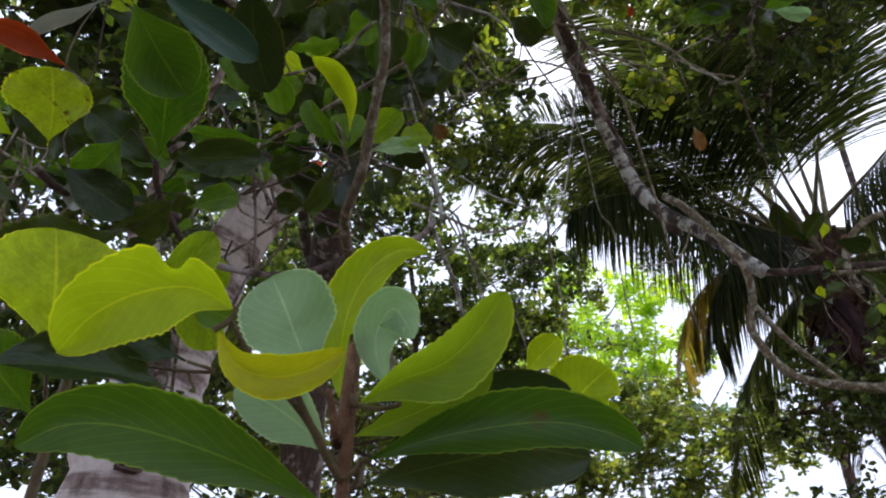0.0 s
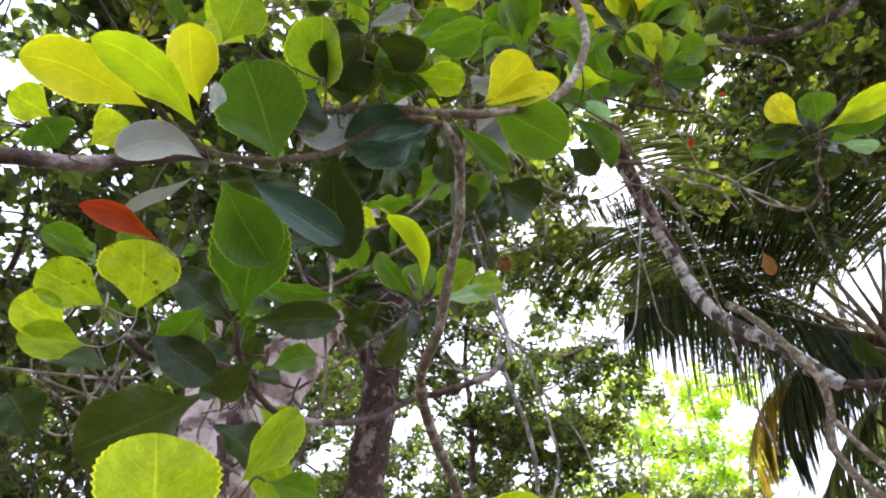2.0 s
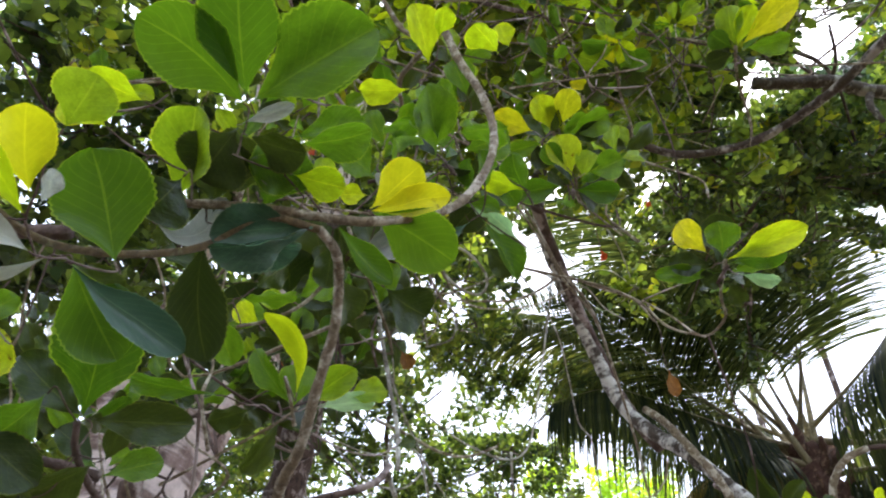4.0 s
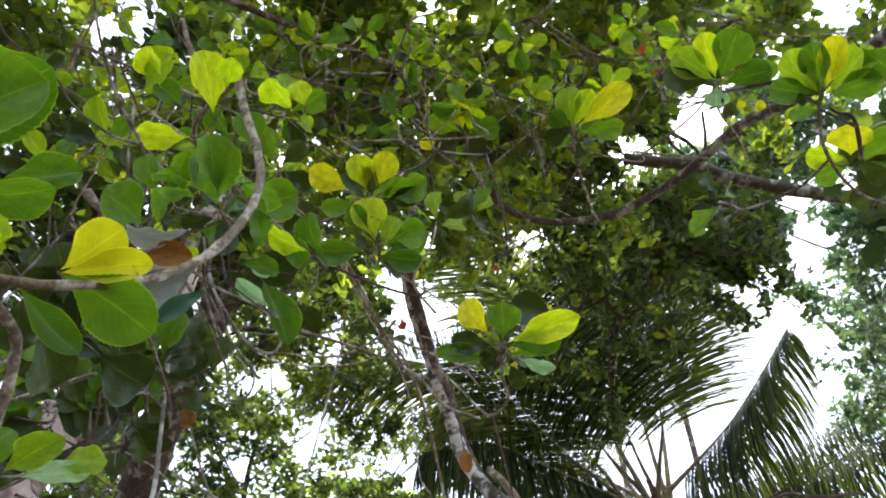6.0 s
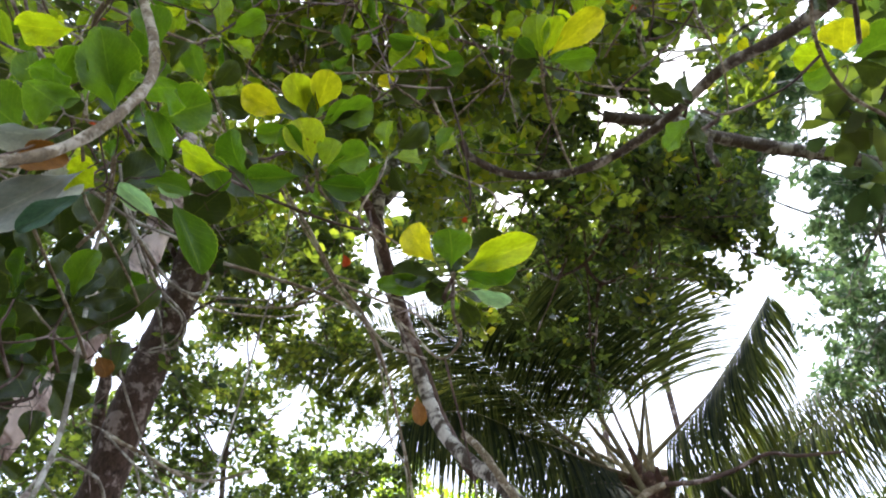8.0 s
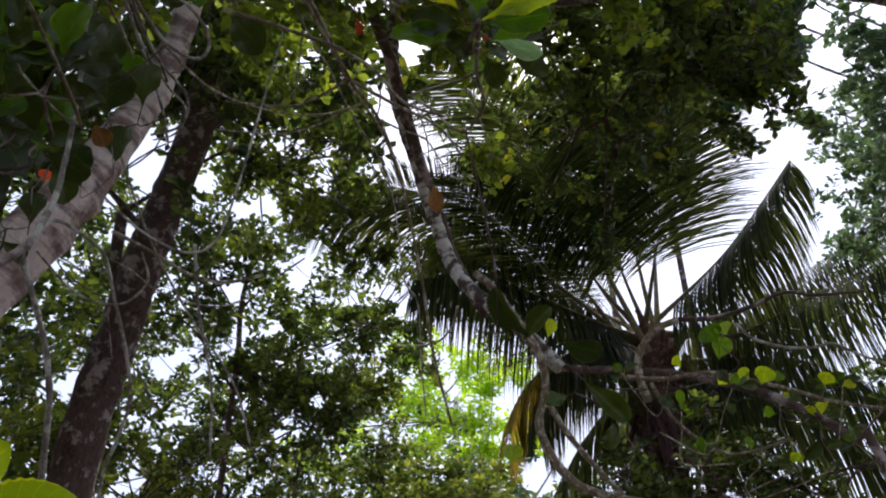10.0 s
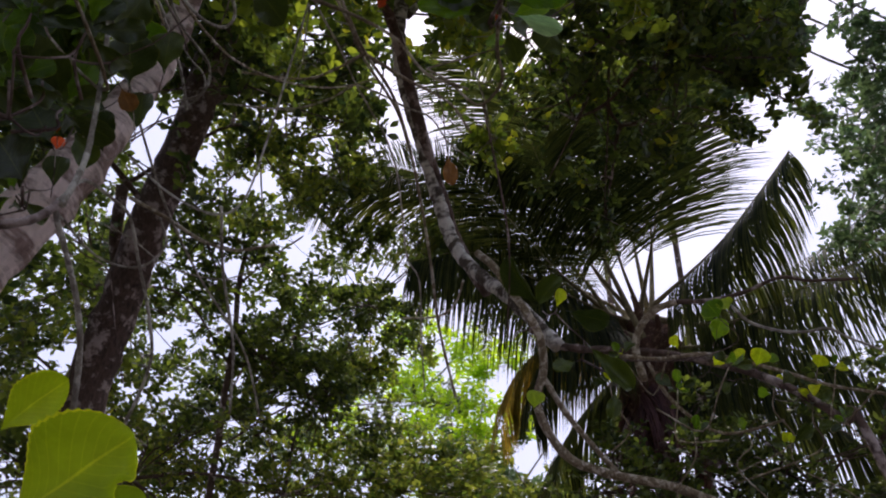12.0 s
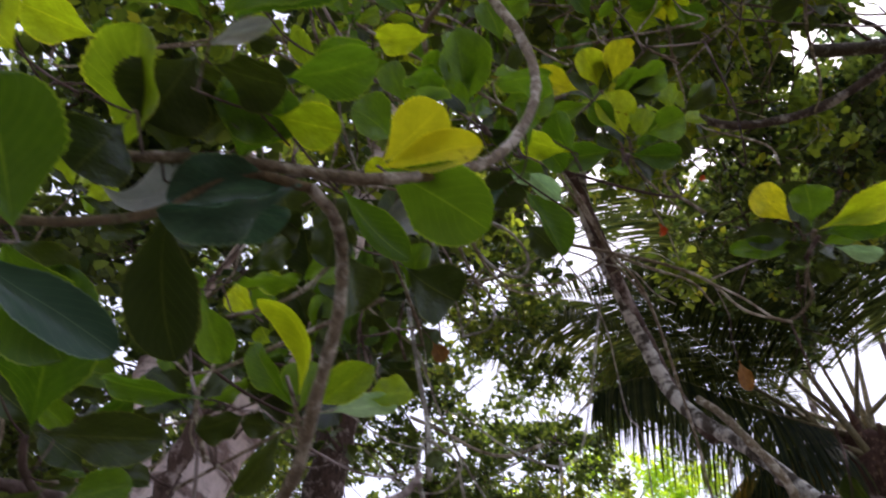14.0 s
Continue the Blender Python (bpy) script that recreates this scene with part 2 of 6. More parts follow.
def tube_geometry(points, r0, r1, sides=10, steps=6, knobs=0.08, seed=0, start=0, taper=1.0):
    """Vertices and faces of a tapering, slightly knobbly stem along a smooth curve."""
    rng = np.random.default_rng(seed)
    c = spline(points, steps)
    n = len(c)
    d = np.gradient(c, axis=0)
    d /= np.linalg.norm(d, axis=1)[:, None] + 1e-9
    ref = np.array([0.31, 0.17, 0.93]) if abs(d[0][2]) < 0.9 else np.array([0.9, 0.3, 0.1])
    verts, faces = [], []
    wob = rng.normal(0, 1, (n, sides)) * knobs * 0.5
    ring = 1 + knobs * 1.5 * np.sin(np.arange(n) * 1.9 + rng.random() * 6) * rng.random(n)
    ang = np.linspace(0, 2 * math.pi, sides, endpoint=False)
    for i in range(n):
        u = np.cross(d[i], ref)
        u /= np.linalg.norm(u)
        v = np.cross(d[i], u)
        ref = np.cross(u, d[i])
        r = (r1 + (r0 - r1) * (1 - i / (n - 1)) ** taper) * ring[i]
        rr = r * (1 + wob[i])
        verts.append(c[i] + rr[:, None] * (np.cos(ang)[:, None] * u + np.sin(ang)[:, None] * v))
    verts = np.vstack(verts)
    for i in range(n - 1):
        for k in range(sides):
            a, b = i * sides + k, i * sides + (k + 1) % sides
            faces.append((start + a, start + b, start + b + sides, start + a + sides))
    faces.append(tuple(start + k for k in reversed(range(sides))))
    faces.append(tuple(start + (n - 1) * sides + k for k in range(sides)))
    return verts, faces


def tube(name, parent, points, r0, r1, material, label="", sides=10, steps=6, knobs=0.08, taper=1.0):
    seed = int(abs(points[0][0] * 971 + points[-1][2] * 613)) + len(points)
    v, f = tube_geometry(points, r0, r1, sides, steps, knobs, seed, 0, taper)
    if parent:
        STEM_POINTS[top_of(parent).name].append(spline(points, steps))
    run = np.concatenate([[0], np.cumsum(np.linalg.norm(np.diff(spline(points, steps), axis=0), axis=1))])
    round_it = np.abs(np.linspace(-1, 1, sides, endpoint=False))
    uv = np.stack(np.meshgrid(round_it, run), axis=-1).reshape(-1, 2)
    return mesh_part(name, v.tolist(), f, material, parent, label, uv=uv)


def top_of(ob):
    while ob.parent:
        ob = ob.parent
    return ob


STEM_POINTS = collections.defaultdict(list)
LOOSE_LEAVES = collections.defaultdict(list)


def join_up(root, starts, material, r_end, r_start, least=0.02, longest=0.45):
    """Grows a thin twig from each leaf or shoot to the nearest wood of the same plant, nearest first, so that nothing hangs free."""
    wood = np.vstack(STEM_POINTS[root.name])
    pts = np.array([s for s, _ in starts])
    ways = np.array([d for _, d in starts])
    best = np.full(len(pts), 1e9)
    goal = np.zeros((len(pts), 3))

    def offer(new_wood):
        d = np.linalg.norm(pts[:, None, :] - new_wood[None], axis=2)
        k = d.argmin(axis=1)
        low = d[np.arange(len(pts)), k]
        closer = low < best
        best[closer] = low[closer]
        goal[closer] = new_wood[k[closer]]

    offer(wood)
    left = set(range(len(pts)))
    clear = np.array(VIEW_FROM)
    while left:
        i = min(left, key=lambda j: best[j])
        left.discard(i)
        a, b, gap = pts[i], goal[i], best[i]
        if gap < least or gap > longest:
            continue
        bend = a - ways[i] * min(0.25 * gap, 0.06)
        mid = (bend + b) / 2 + np.array((0.05, -0.03, -0.10)) * gap
        line = spline([a, bend, mid, b], 4)
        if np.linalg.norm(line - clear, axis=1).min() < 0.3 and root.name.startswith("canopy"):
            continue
        thick = r_start + (r_end - r_start) * min(1.0, gap / 0.5)
        tube("twig", root, [tuple(a), tuple(bend), tuple(mid), tuple(b)], r_start, thick, material, sides=5, steps=4)
        offer(line[2:])


LEAF_MESH = {}


def blade_half(s, widest):
    """Half the width of an oval, wedge-footed blade at the share s of its length."""
    u = s ** (math.log(0.5) / math.log(widest))
    return 0.5 * max(0.0, 1 - abs(2 * u - 1) ** 2.3) ** 0.64 * min(1.0, 0.12 + 1.9 * s) ** 0.8


def tooth(i, s):
    """The saw-toothed rim of a blade."""
    return 1 + (0.0, 0.022, 0.05)[i % 3] if 0.16 < s < 0.96 else 1.0


def finish_blade(verts, uv, rows, cols, kind):
    faces = []
    for i in range(rows - 1):
        for j in range(cols - 1):
            a = i * cols + j
            faces.append((a, a + 1, a + cols + 1, a + cols))
    me = bpy.data.meshes.new("leaf")
    me.from_pydata(verts, [], faces)
    me.materials.append(LEAF[kind])
    me.polygons.foreach_set("use_smooth", [True] * len(me.polygons))
    layer = me.uv_layers.new(name="UVMap")
    idx = np.empty(len(me.loops), dtype=np.int32)
    me.loops.foreach_get("vertex_index", idx)
    layer.data.foreach_set("uv", np.array(uv, dtype=np.float32)[idx].ravel())
    return me


def leaf_mesh(kind, variant):
    """A blade of unit length and unit width: broad towards the tip, saw-toothed rim, folded on its midrib and curled."""
    if (kind, variant) in LEAF_MESH:
        return LEAF_MESH[kind, variant]
    rng = np.random.default_rng(100 + variant)
    rows, cols = 52, 9
    fold, curl, twist = 0.12 + 0.3 * rng.random(), rng.uniform(-0.2, 0.4), rng.uniform(-0.2, 0.2)
    wave, phase, skew = 0.008 + 0.02 * rng.random(), rng.random() * 6, rng.uniform(-0.05, 0.05)
    widest, notch = 0.58 + 0.10 * rng.random(), 0.07 * rng.random() ** 2
    if 6 <= variant < 9:
        curl, fold, wave = (1.1, -0.9, 0.8)[variant - 6], (0.5, 0.9, 0.7)[variant - 6], 0.04
    if variant == 9:
        curl, fold, twist, wave, widest = 0.25, 0.5, 0.1, 0.012, 0.5
    verts, uv = [], []
    for i in range(rows):
        s = 1 - (1 - i / (rows - 1)) ** 1.35
        half = blade_half(s, widest)
        rim = tooth(i, s) + 0.006 * rng.normal()
        for j in range(cols):
            q = 2 * j / (cols - 1) - 1
            x = half * q * (rim if abs(q) > 0.99 else 1) + skew * math.sin(math.pi * s)
            y = s + 0.02 * abs(q) * (1 - s) - notch * (1 - abs(q)) * max(0.0, s - 0.85) / 0.15
            z = fold * (0.35 * abs(x) + 1.1 * x * x) - curl * (s - 0.35) ** 2 + wave * math.sin(5 * s * math.pi + phase) * q * abs(q) * 2 + twist * x * (s - 0.3)
            verts.append((x, y, z))
            uv.append((0.5 + 0.5 * q, s))
    LEAF_MESH[kind, variant] = finish_blade(verts, uv, rows, cols, kind)
    return LEAF_MESH[kind, variant]


leaf_rng = random.Random(7)
SWAY = {"turn": 0.75, "nod": 0.45}
# point by the camera path that the single leaves are turned to face
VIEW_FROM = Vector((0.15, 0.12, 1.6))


def leaf(parent, base, tip, width, kind, form=""):
    """One leaf from its stalk to its tip, turned roughly to face VIEW_FROM, a point by the camera path."""
    b, e = Vector(base), Vector(tip)
    along = (e - b)
    LOOSE_LEAVES[top_of(parent).name].append((np.array(b), np.array(along.normalized())))
    length = along.length
    y = along.normalized()
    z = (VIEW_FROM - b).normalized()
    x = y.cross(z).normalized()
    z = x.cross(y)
    ob = new("leaf", leaf_mesh(kind, 9 if form == "lance" else 6 + leaf_rng.randrange(3) if form == "curled" else leaf_rng.randrange(6)))
    turn, nod = leaf_rng.uniform(-1, 1) * SWAY["turn"], leaf_rng.uniform(-1, 1) * SWAY["nod"]
    if form == "lance":
        turn, nod = 0.35, -0.2
    m = Matrix((x, y, z)).transposed().to_4x4() @ Matrix.Rotation(nod, 4, "X") @ Matrix.Rotation(turn, 4, "Y")
    length /= math.cos(nod)
    width /= 0.4 + 0.6 * math.cos(turn)
    ob.parent = parent
    up, total = parent, Vector((0, 0, 0))
    while up:
        total += up.location
        up = up.parent
    ob.matrix_basis = Matrix.Translation(b - total) @ m @ Matrix.Diagonal((width * 0.98, length, length, 1))
    return ob


def bent_leaf(parent, spine, width, kind, cup=0.25, roll=0.0, widest=0.58, bite=(), wave=0.03, seed=0):
    """A large leaf whose midrib arches through the given points; bite: (place along it, half length, depth, side)."""
    rng = np.random.default_rng(seed)
    p = spline(spine, 12)
    run = np.concatenate([[0], np.cumsum(np.linalg.norm(np.diff(p, axis=0), axis=1))])
    run /= run[-1]
    rows, cols = 55, 11
    d = unit(np.gradient(p, axis=0))
    LOOSE_LEAVES[top_of(parent).name].append((p[0], d[0]))
    phase = rng.random() * 6
    base = Vector(spine[0])
    verts, uv = [], []
    for i in range(rows):
        s = i / (rows - 1)
        c = np.array([np.interp(s, run, p[:, k]) for k in range(3)])
        along = unit(np.array([np.interp(s, run, d[:, k]) for k in range(3)]))
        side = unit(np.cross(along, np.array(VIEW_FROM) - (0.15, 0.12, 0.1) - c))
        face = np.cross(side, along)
        side, face = math.cos(roll) * side + math.sin(roll) * face, math.cos(roll) * face - math.sin(roll) * side
        half = blade_half(s, widest) * width
        rim = tooth(i, s)
        for j in range(cols):
            q = 2 * j / (cols - 1) - 1
            w = half * q * (rim if abs(q) > 0.99 else 1)
            if bite and q * bite[3] > 0:
                w *= 1 - bite[2] * abs(q) * max(0.0, 1 - ((s - bite[0]) / bite[1]) ** 2)
            z = cup * half * (q * q - 0.3) + wave * width * math.sin(7 * s + phase + 1.5 * q) * q * q
            verts.append(tuple(c + side * w + face * z - np.array(base)))
            uv.append((0.5 + 0.5 * q, s))
    ob = new("leaf", finish_blade(verts, uv, rows, cols, kind))
    ob.parent = parent
    up, total = parent, Vector((0, 0, 0))
    while up:
        total += up.location
        up = up.parent
    ob.location = base - total
    return ob


# a cheap leaf for crowns: folded along its midrib
SMALL_V = np.array([(0, 0, 0), (-0.20, 0.30, 0.05), (0.20, 0.30, 0.05), (0, 0.42, 0.0), (-0.29, 0.68, 0.05), (0.29, 0.68, 0.05), (0, 0.78, -0.03), (0, 1.0, -0.07)])
SMALL_F = np.array([(0, 3, 1), (0, 2, 3), (1, 3, 6), (1, 6, 4), (2, 6, 3), (2, 5, 6), (4, 6, 7), (6, 5, 7)])


def unit(v):
    return v / (np.linalg.norm(v, axis=-1, keepdims=True) + 1e-9)


def leaf_cloud(name, parent, centres, per, size, material, rng, narrow=1.0, open_up=0.45, label=""):
    """Whorls of leaves round the given twig ends, all in one mesh."""
    m = len(centres)
    n = m * per
    axis = unit(rng.normal(0, 0.55, (m, 3)) + (0, 0, 0.9))
    side = unit(np.cross(axis, rng.normal(0, 1, (m, 3))))
    other = np.cross(axis, side)
    ang = (np.arange(per) * 2.4)[None, :] + rng.uniform(0, 6.28, (m, 1)) + rng.normal(0, 0.25, (m, per))
    lift = rng.uniform(-0.25, 0.55, (m, per)) + open_up - 0.3
    d = np.cos(ang)[..., None] * side[:, None] + np.sin(ang)[..., None] * other[:, None] + lift[..., None] * axis[:, None]
    d = unit(d.reshape(n, 3))
    up = np.repeat(axis, per, axis=0) + rng.normal(0, 0.35, (n, 3))
    x = unit(np.cross(d, up))
    z = np.cross(x, d)
    s = size * rng.uniform(0.55, 1.15, n)
    o = np.repeat(centres, per, axis=0) + rng.normal(0, size * 0.22, (n, 3)) + d * size * 0.08
    v = (o[:, None, :] + s[:, None, None] * (SMALL_V[None, :, :1] * narrow * x[:, None, :] + SMALL_V[None, :, 1:2] * d[:, None, :] + SMALL_V[None, :, 2:] * z[:, None, :]))
    f = (SMALL_F[None] + (np.arange(n) * len(SMALL_V))[:, None, None]).reshape(-1, 3)
    ob = fast_mesh(name, v.reshape(-1, 3), f, material, parent)
    return tagged(ob, label, kind="stuff")


def fast_mesh(name, v, f, material, parent):
    me = bpy.data.meshes.new(name)
    k = f.shape[1]
    me.vertices.add(len(v))
    me.vertices.foreach_set("co", np.ascontiguousarray(v, dtype=np.float32).ravel())
    me.loops.add(len(f) * k)
    me.loops.foreach_set("vertex_index", np.ascontiguousarray(f, dtype=np.int32).ravel())
    me.polygons.add(len(f))
    me.polygons.foreach_set("loop_start", np.arange(0, len(f) * k, k, dtype=np.int32))
    me.update(calc_edges=True)
    me.materials.append(material)
    ob = new(name, me)
    if parent:
        ob.parent = parent
        ob.location = -parent.location
    return ob


def at(az, el, dist):
    """A place by compass angle, height angle and distance from the clearing's eye."""
    a, e = radians(az), radians(el)
    return np.array((0.2 + dist * math.sin(a) * math.cos(e), 0.1 + dist * math.cos(a) * math.cos(e), 1.55 + dist * math.sin(e)))


# where the sky or a bare branch shows between the leaves: (compass angle, height angle, radius in degrees, up to which distance)
GAPS = [
    (9.9, 32.3, 1.08, 40.0), (13.2, 30.8, 1.02, 40.0), (23.1, 22.2, 2.2, 40.0), (20.4, 20.0, 1.4, 40.0), (24.6, 23.9, 1.2, 40.0), (-14.3, 39.5, 0.79, 40.0),
    (-14.6, 34.6, 1.08, 40.0), (-16.3, 36.2, 0.72, 40.0), (0.7, 35.4, 0.86, 40.0), (-9.1, 26.2, 0.94, 40.0), (-14.8, 23.8, 0.79, 40.0), (-9.0, 18.3, 0.86, 40.0),
    (-4.0, 29.2, 0.79, 40.0), (3.0, 25.2, 0.72, 40.0), (5.9, 38.5, 0.72, 40.0), (4.7, 32.5, 0.65, 40.0), (-3.6, 38.7, 1.01, 40.0), (0.8, 35.7, 0.86, 40.0),
    (-9.7, 39.7, 0.72, 40.0), (8.5, 44.5, 0.94, 40.0), (-16.5, 23.3, 0.86, 40.0), (-15.3, 39.7, 0.72, 40.0), (-5.0, 32.2, 0.86, 40.0), (-0.0, 34.1, 0.79, 40.0),
    (-1.2, 29.9, 0.72, 40.0), (21.7, 55.8, 1.7, 4.6), (25.6, 54.2, 1.7, 4.6), (29.5, 53.1, 1.7, 4.6), (33.5, 52.8, 1.7, 4.6), (37.7, 52.9, 1.7, 4.6),
    (42.7, 53.7, 1.7, 4.6), (47.5, 54.6, 1.7, 4.6), (51.9, 55.1, 1.7, 4.6), (56.3, 55.2, 1.7, 4.6), (61.0, 54.3, 1.7, 4.6), (37.5, 55.0, 1.5, 7.5),
    (41.8, 53.8, 1.5, 7.5), (45.1, 52.5, 1.5, 7.5), (47.6, 50.5, 1.5, 7.5), (50.7, 48.8, 1.5, 7.5), (54.1, 47.0, 1.5, 7.5), (57.0, 45.1, 1.5, 7.5),
    (46.3, 54.9, 2.2, 40.0), (9.8, 51.5, 1.5, 40.0), (50.6, 46.9, 1.2, 40.0), (50.6, 43.8, 1.2, 40.0), (42.2, 38.4, 2.0, 40.0), (38.7, 36.0, 1.6, 40.0),
    (45.8, 40.3, 1.0, 40.0), (-32.2, 59.2, 1.3, 40.0), (33.9, 61.3, 0.8, 40.0), (55.7, 48.4, 1.3, 40.0), (49.9, 44.6, 1.1, 40.0), (55.7, 45.0, 1.0, 40.0),
    (13.8, 48.8, 1.6, 40.0), (9.0, 45.2, 1.5, 40.0), (6.3, 46.8, 0.9, 40.0), (16.6, 46.2, 0.7, 40.0), (10.6, 47.4, 0.8, 40.0),
]


def in_gap(points):
    """Which twig ends lie where no leaves grow."""
    v = points - (0.2, 0.1, 1.55)
    dist = np.linalg.norm(v, axis=1)
    v = v / dist[:, None]
    out = np.zeros(len(points), dtype=bool)
    for az, el, radius, far in GAPS:
        way = at(az, el, 1.0) - (0.2, 0.1, 1.55)
        out |= (v @ way > math.cos(radians(radius))) & (dist < far)
    return out


def crown_tree(name, label, trunk, r0, r1, blobs, leaf_size, material, bark, seed, per=9, category="tree", narrow=1.0, fresh=0.0, limb=0.6, thick=1.0):
    """A tree: trunk, limbs towards each leafy bough, twigs, and clumps of leaves with gaps between them.
    blobs: (az, el, distance, radius across, radius up, number of twig ends)."""
    rng = np.random.default_rng(seed)
    foot = np.array(trunk[0], dtype=float)
    root = thing(name, foot.tolist(), label, category)
    tube("trunk", root, trunk, r0, r1, bark, steps=7, sides=12, knobs=0.06, taper=1.6 if bark == BARK_PALE else 1.0)
    line = spline(trunk, 8)
    tw_v, tw_f, ends, count = [], [], [], 0
    for az, el, dist, ra, ru, n in blobs:
        c = at(az, el, dist)
        start = line[np.argmin(np.linalg.norm(line - (c - (0, 0, 0.3 * dist * 0.1 + 0.5)), axis=1))]
        bend = (start + c) / 2 + rng.normal(0, 0.10, 3) * np.linalg.norm(c - start)
        if not in_gap(bend[None])[0]:
            line = np.vstack([line, bend, c])
        tube("limb", root, [start, bend, c], max(0.016, r1 * limb), 0.012, bark, steps=6, sides=7, knobs=0.1)
        # sub-clumps give the bough an uneven outline
        n = int(n * thick)
        subs = c + rng.normal(0, 0.60, (max(4, n // 14), 3)) * (ra, ra, ru)
        bare = in_gap(subs)
        if not bare.all():
            subs = subs[~bare]
        pick = rng.integers(0, len(subs), n)
        e = subs[pick] + rng.normal(0, 0.16, (n, 3)) * (ra, ra, ru)
        ends.append(e)
        for sidx, sub in enumerate(subs):
            mid = (c + sub) / 2 + rng.normal(0, 0.08, 3)
            if in_gap(np.array([c, mid])).any():
                continue
            v, f = tube_geometry([c, mid, sub], min(0.013, dist * 0.0016), min(0.007, dist * 0.0009), 4, 3, 0.1, sidx, count)
            tw_v.append(v)
            tw_f += f
            count += len(v)
        bare = in_gap(e)
        for k in range(0, n, 2):
            if bare[k]:
                continue
            sub = subs[pick[k]]
            v, f = tube_geometry([sub, (sub + e[k]) / 2 + rng.normal(0, 0.03, 3), e[k]], min(0.006, dist * 0.0008), min(0.003, dist * 0.0005), 3, 2, 0.0, k, count)
            tw_v.append(v)
            tw_f += f
            count += len(v)
    tagged(mesh_part("twig_mass", np.vstack(tw_v).tolist(), tw_f, bark, root), kind="stuff")
    ends = np.vstack(ends)
    ends = ends[~in_gap(ends)]
    young = rng.random(len(ends)) < fresh
    leaf_cloud("crown", root, ends[~young], per, leaf_size, material, rng, narrow)
    if fresh:
        leaf_cloud("crown", root, ends[young], 6, leaf_size, CROWN["fresh"], rng, narrow, 0.9, "yellow-green young shoots")
    return root


# ---- ground ----
def ground():
    bm = bmesh.new()
    n, size = 60, 400.0
    grid = {}
    for i in range(n + 1):
        for j in range(n + 1):
            u, v = (2 * i / n - 1), (2 * j / n - 1)
            x, y = size * u * abs(u) ** 1.5, size * v * abs(v) ** 1.5
            z = 0.06 * noise.noise((x * 0.6, y * 0.6, 0.0)) - 0.05
            grid[i, j] = bm.verts.new((x, y, z))
    for i in range(n):
        for j in range(n):
            bm.faces.new((grid[i, j], grid[i + 1, j], grid[i + 1, j + 1], grid[i, j + 1]))
    me = bpy.data.meshes.new("ground")
    bm.to_mesh(me)
    bm.free()
    me.materials.append(EARTH)
    return tagged(new("ground", me), "brown forest floor of earth and leaf litter", "ground", kind="structure")


ground()

# ---- coconut palm ----
def frond(parent, points, leaflet, count, material, hang=0.6, label="", seed=0):
    """A feather leaf: an arching rib with narrow leaflets on both sides that hang under their own weight."""
    rng = np.random.default_rng(seed)
    rib = tube("frond", parent, points, 0.068, 0.004, PETIOLE, label, sides=6, steps=8, knobs=0.0, taper=3.6)
    c = spline(points, 40)
    d = unit(np.gradient(c, axis=0))
    V, F = [], []
    m = 0
    count = int(count * 1.2)
    bare = 0.3 if hang < 1 else 0.16
    for k in range(count):
        u = bare + (1 - bare) * (k + rng.uniform(-0.3, 0.3)) / count
        i = min(len(c) - 1, max(0, int(u * (len(c) - 1))))
        side = unit(np.cross(d[i], (0, 0, 1)))
        upv = np.cross(side, d[i])
        long = leaflet * (0.45 + 0.75 * math.sin(math.pi * min(1, 0.15 + u * 0.85)) ** 0.8) * rng.uniform(0.85, 1.1)
        w = 0.0112 * rng.uniform(0.75, 1.25)
        for sgn in (-1, 1):
            if rng.random() < 0.06:
                continue
            out = unit(side * sgn + upv * 0.12 + d[i] * (0.35 + 0.6 * u) * (0.45 if hang > 2 else 1.0) + rng.normal(0, 0.06, 3) - np.array((0, 0, 1)) * max(0.0, hang - 0.9) * 0.75)
            pts = []
            p, v = c[i].copy(), out.copy()
            for s in range(5):
                pts.append(p.copy())
                v = unit(v + np.array((0, 0, -1.0)) * hang * (0.05 + 0.13 * s) + rng.normal(0, 0.02, 3))
                p = p + v * long / 4
            flat = unit(np.cross(v, np.cross(d[i], v)) + 0.01)
            for s, q in enumerate(pts):
                ww = w * (0.5, 1.0, 0.9, 0.6, 0.06)[s]
                V += [q - flat * ww, q + flat * ww]
                if s:
                    F.append((m + 2 * s - 2, m + 2 * s - 1, m + 2 * s + 1, m + 2 * s))
            m += 10
    V, F = np.array(V), np.array(F)
    ob = fast_mesh("foliage", V, F, material, None)
    ob.parent = rib
    tagged(ob, kind="stuff")
    return rib


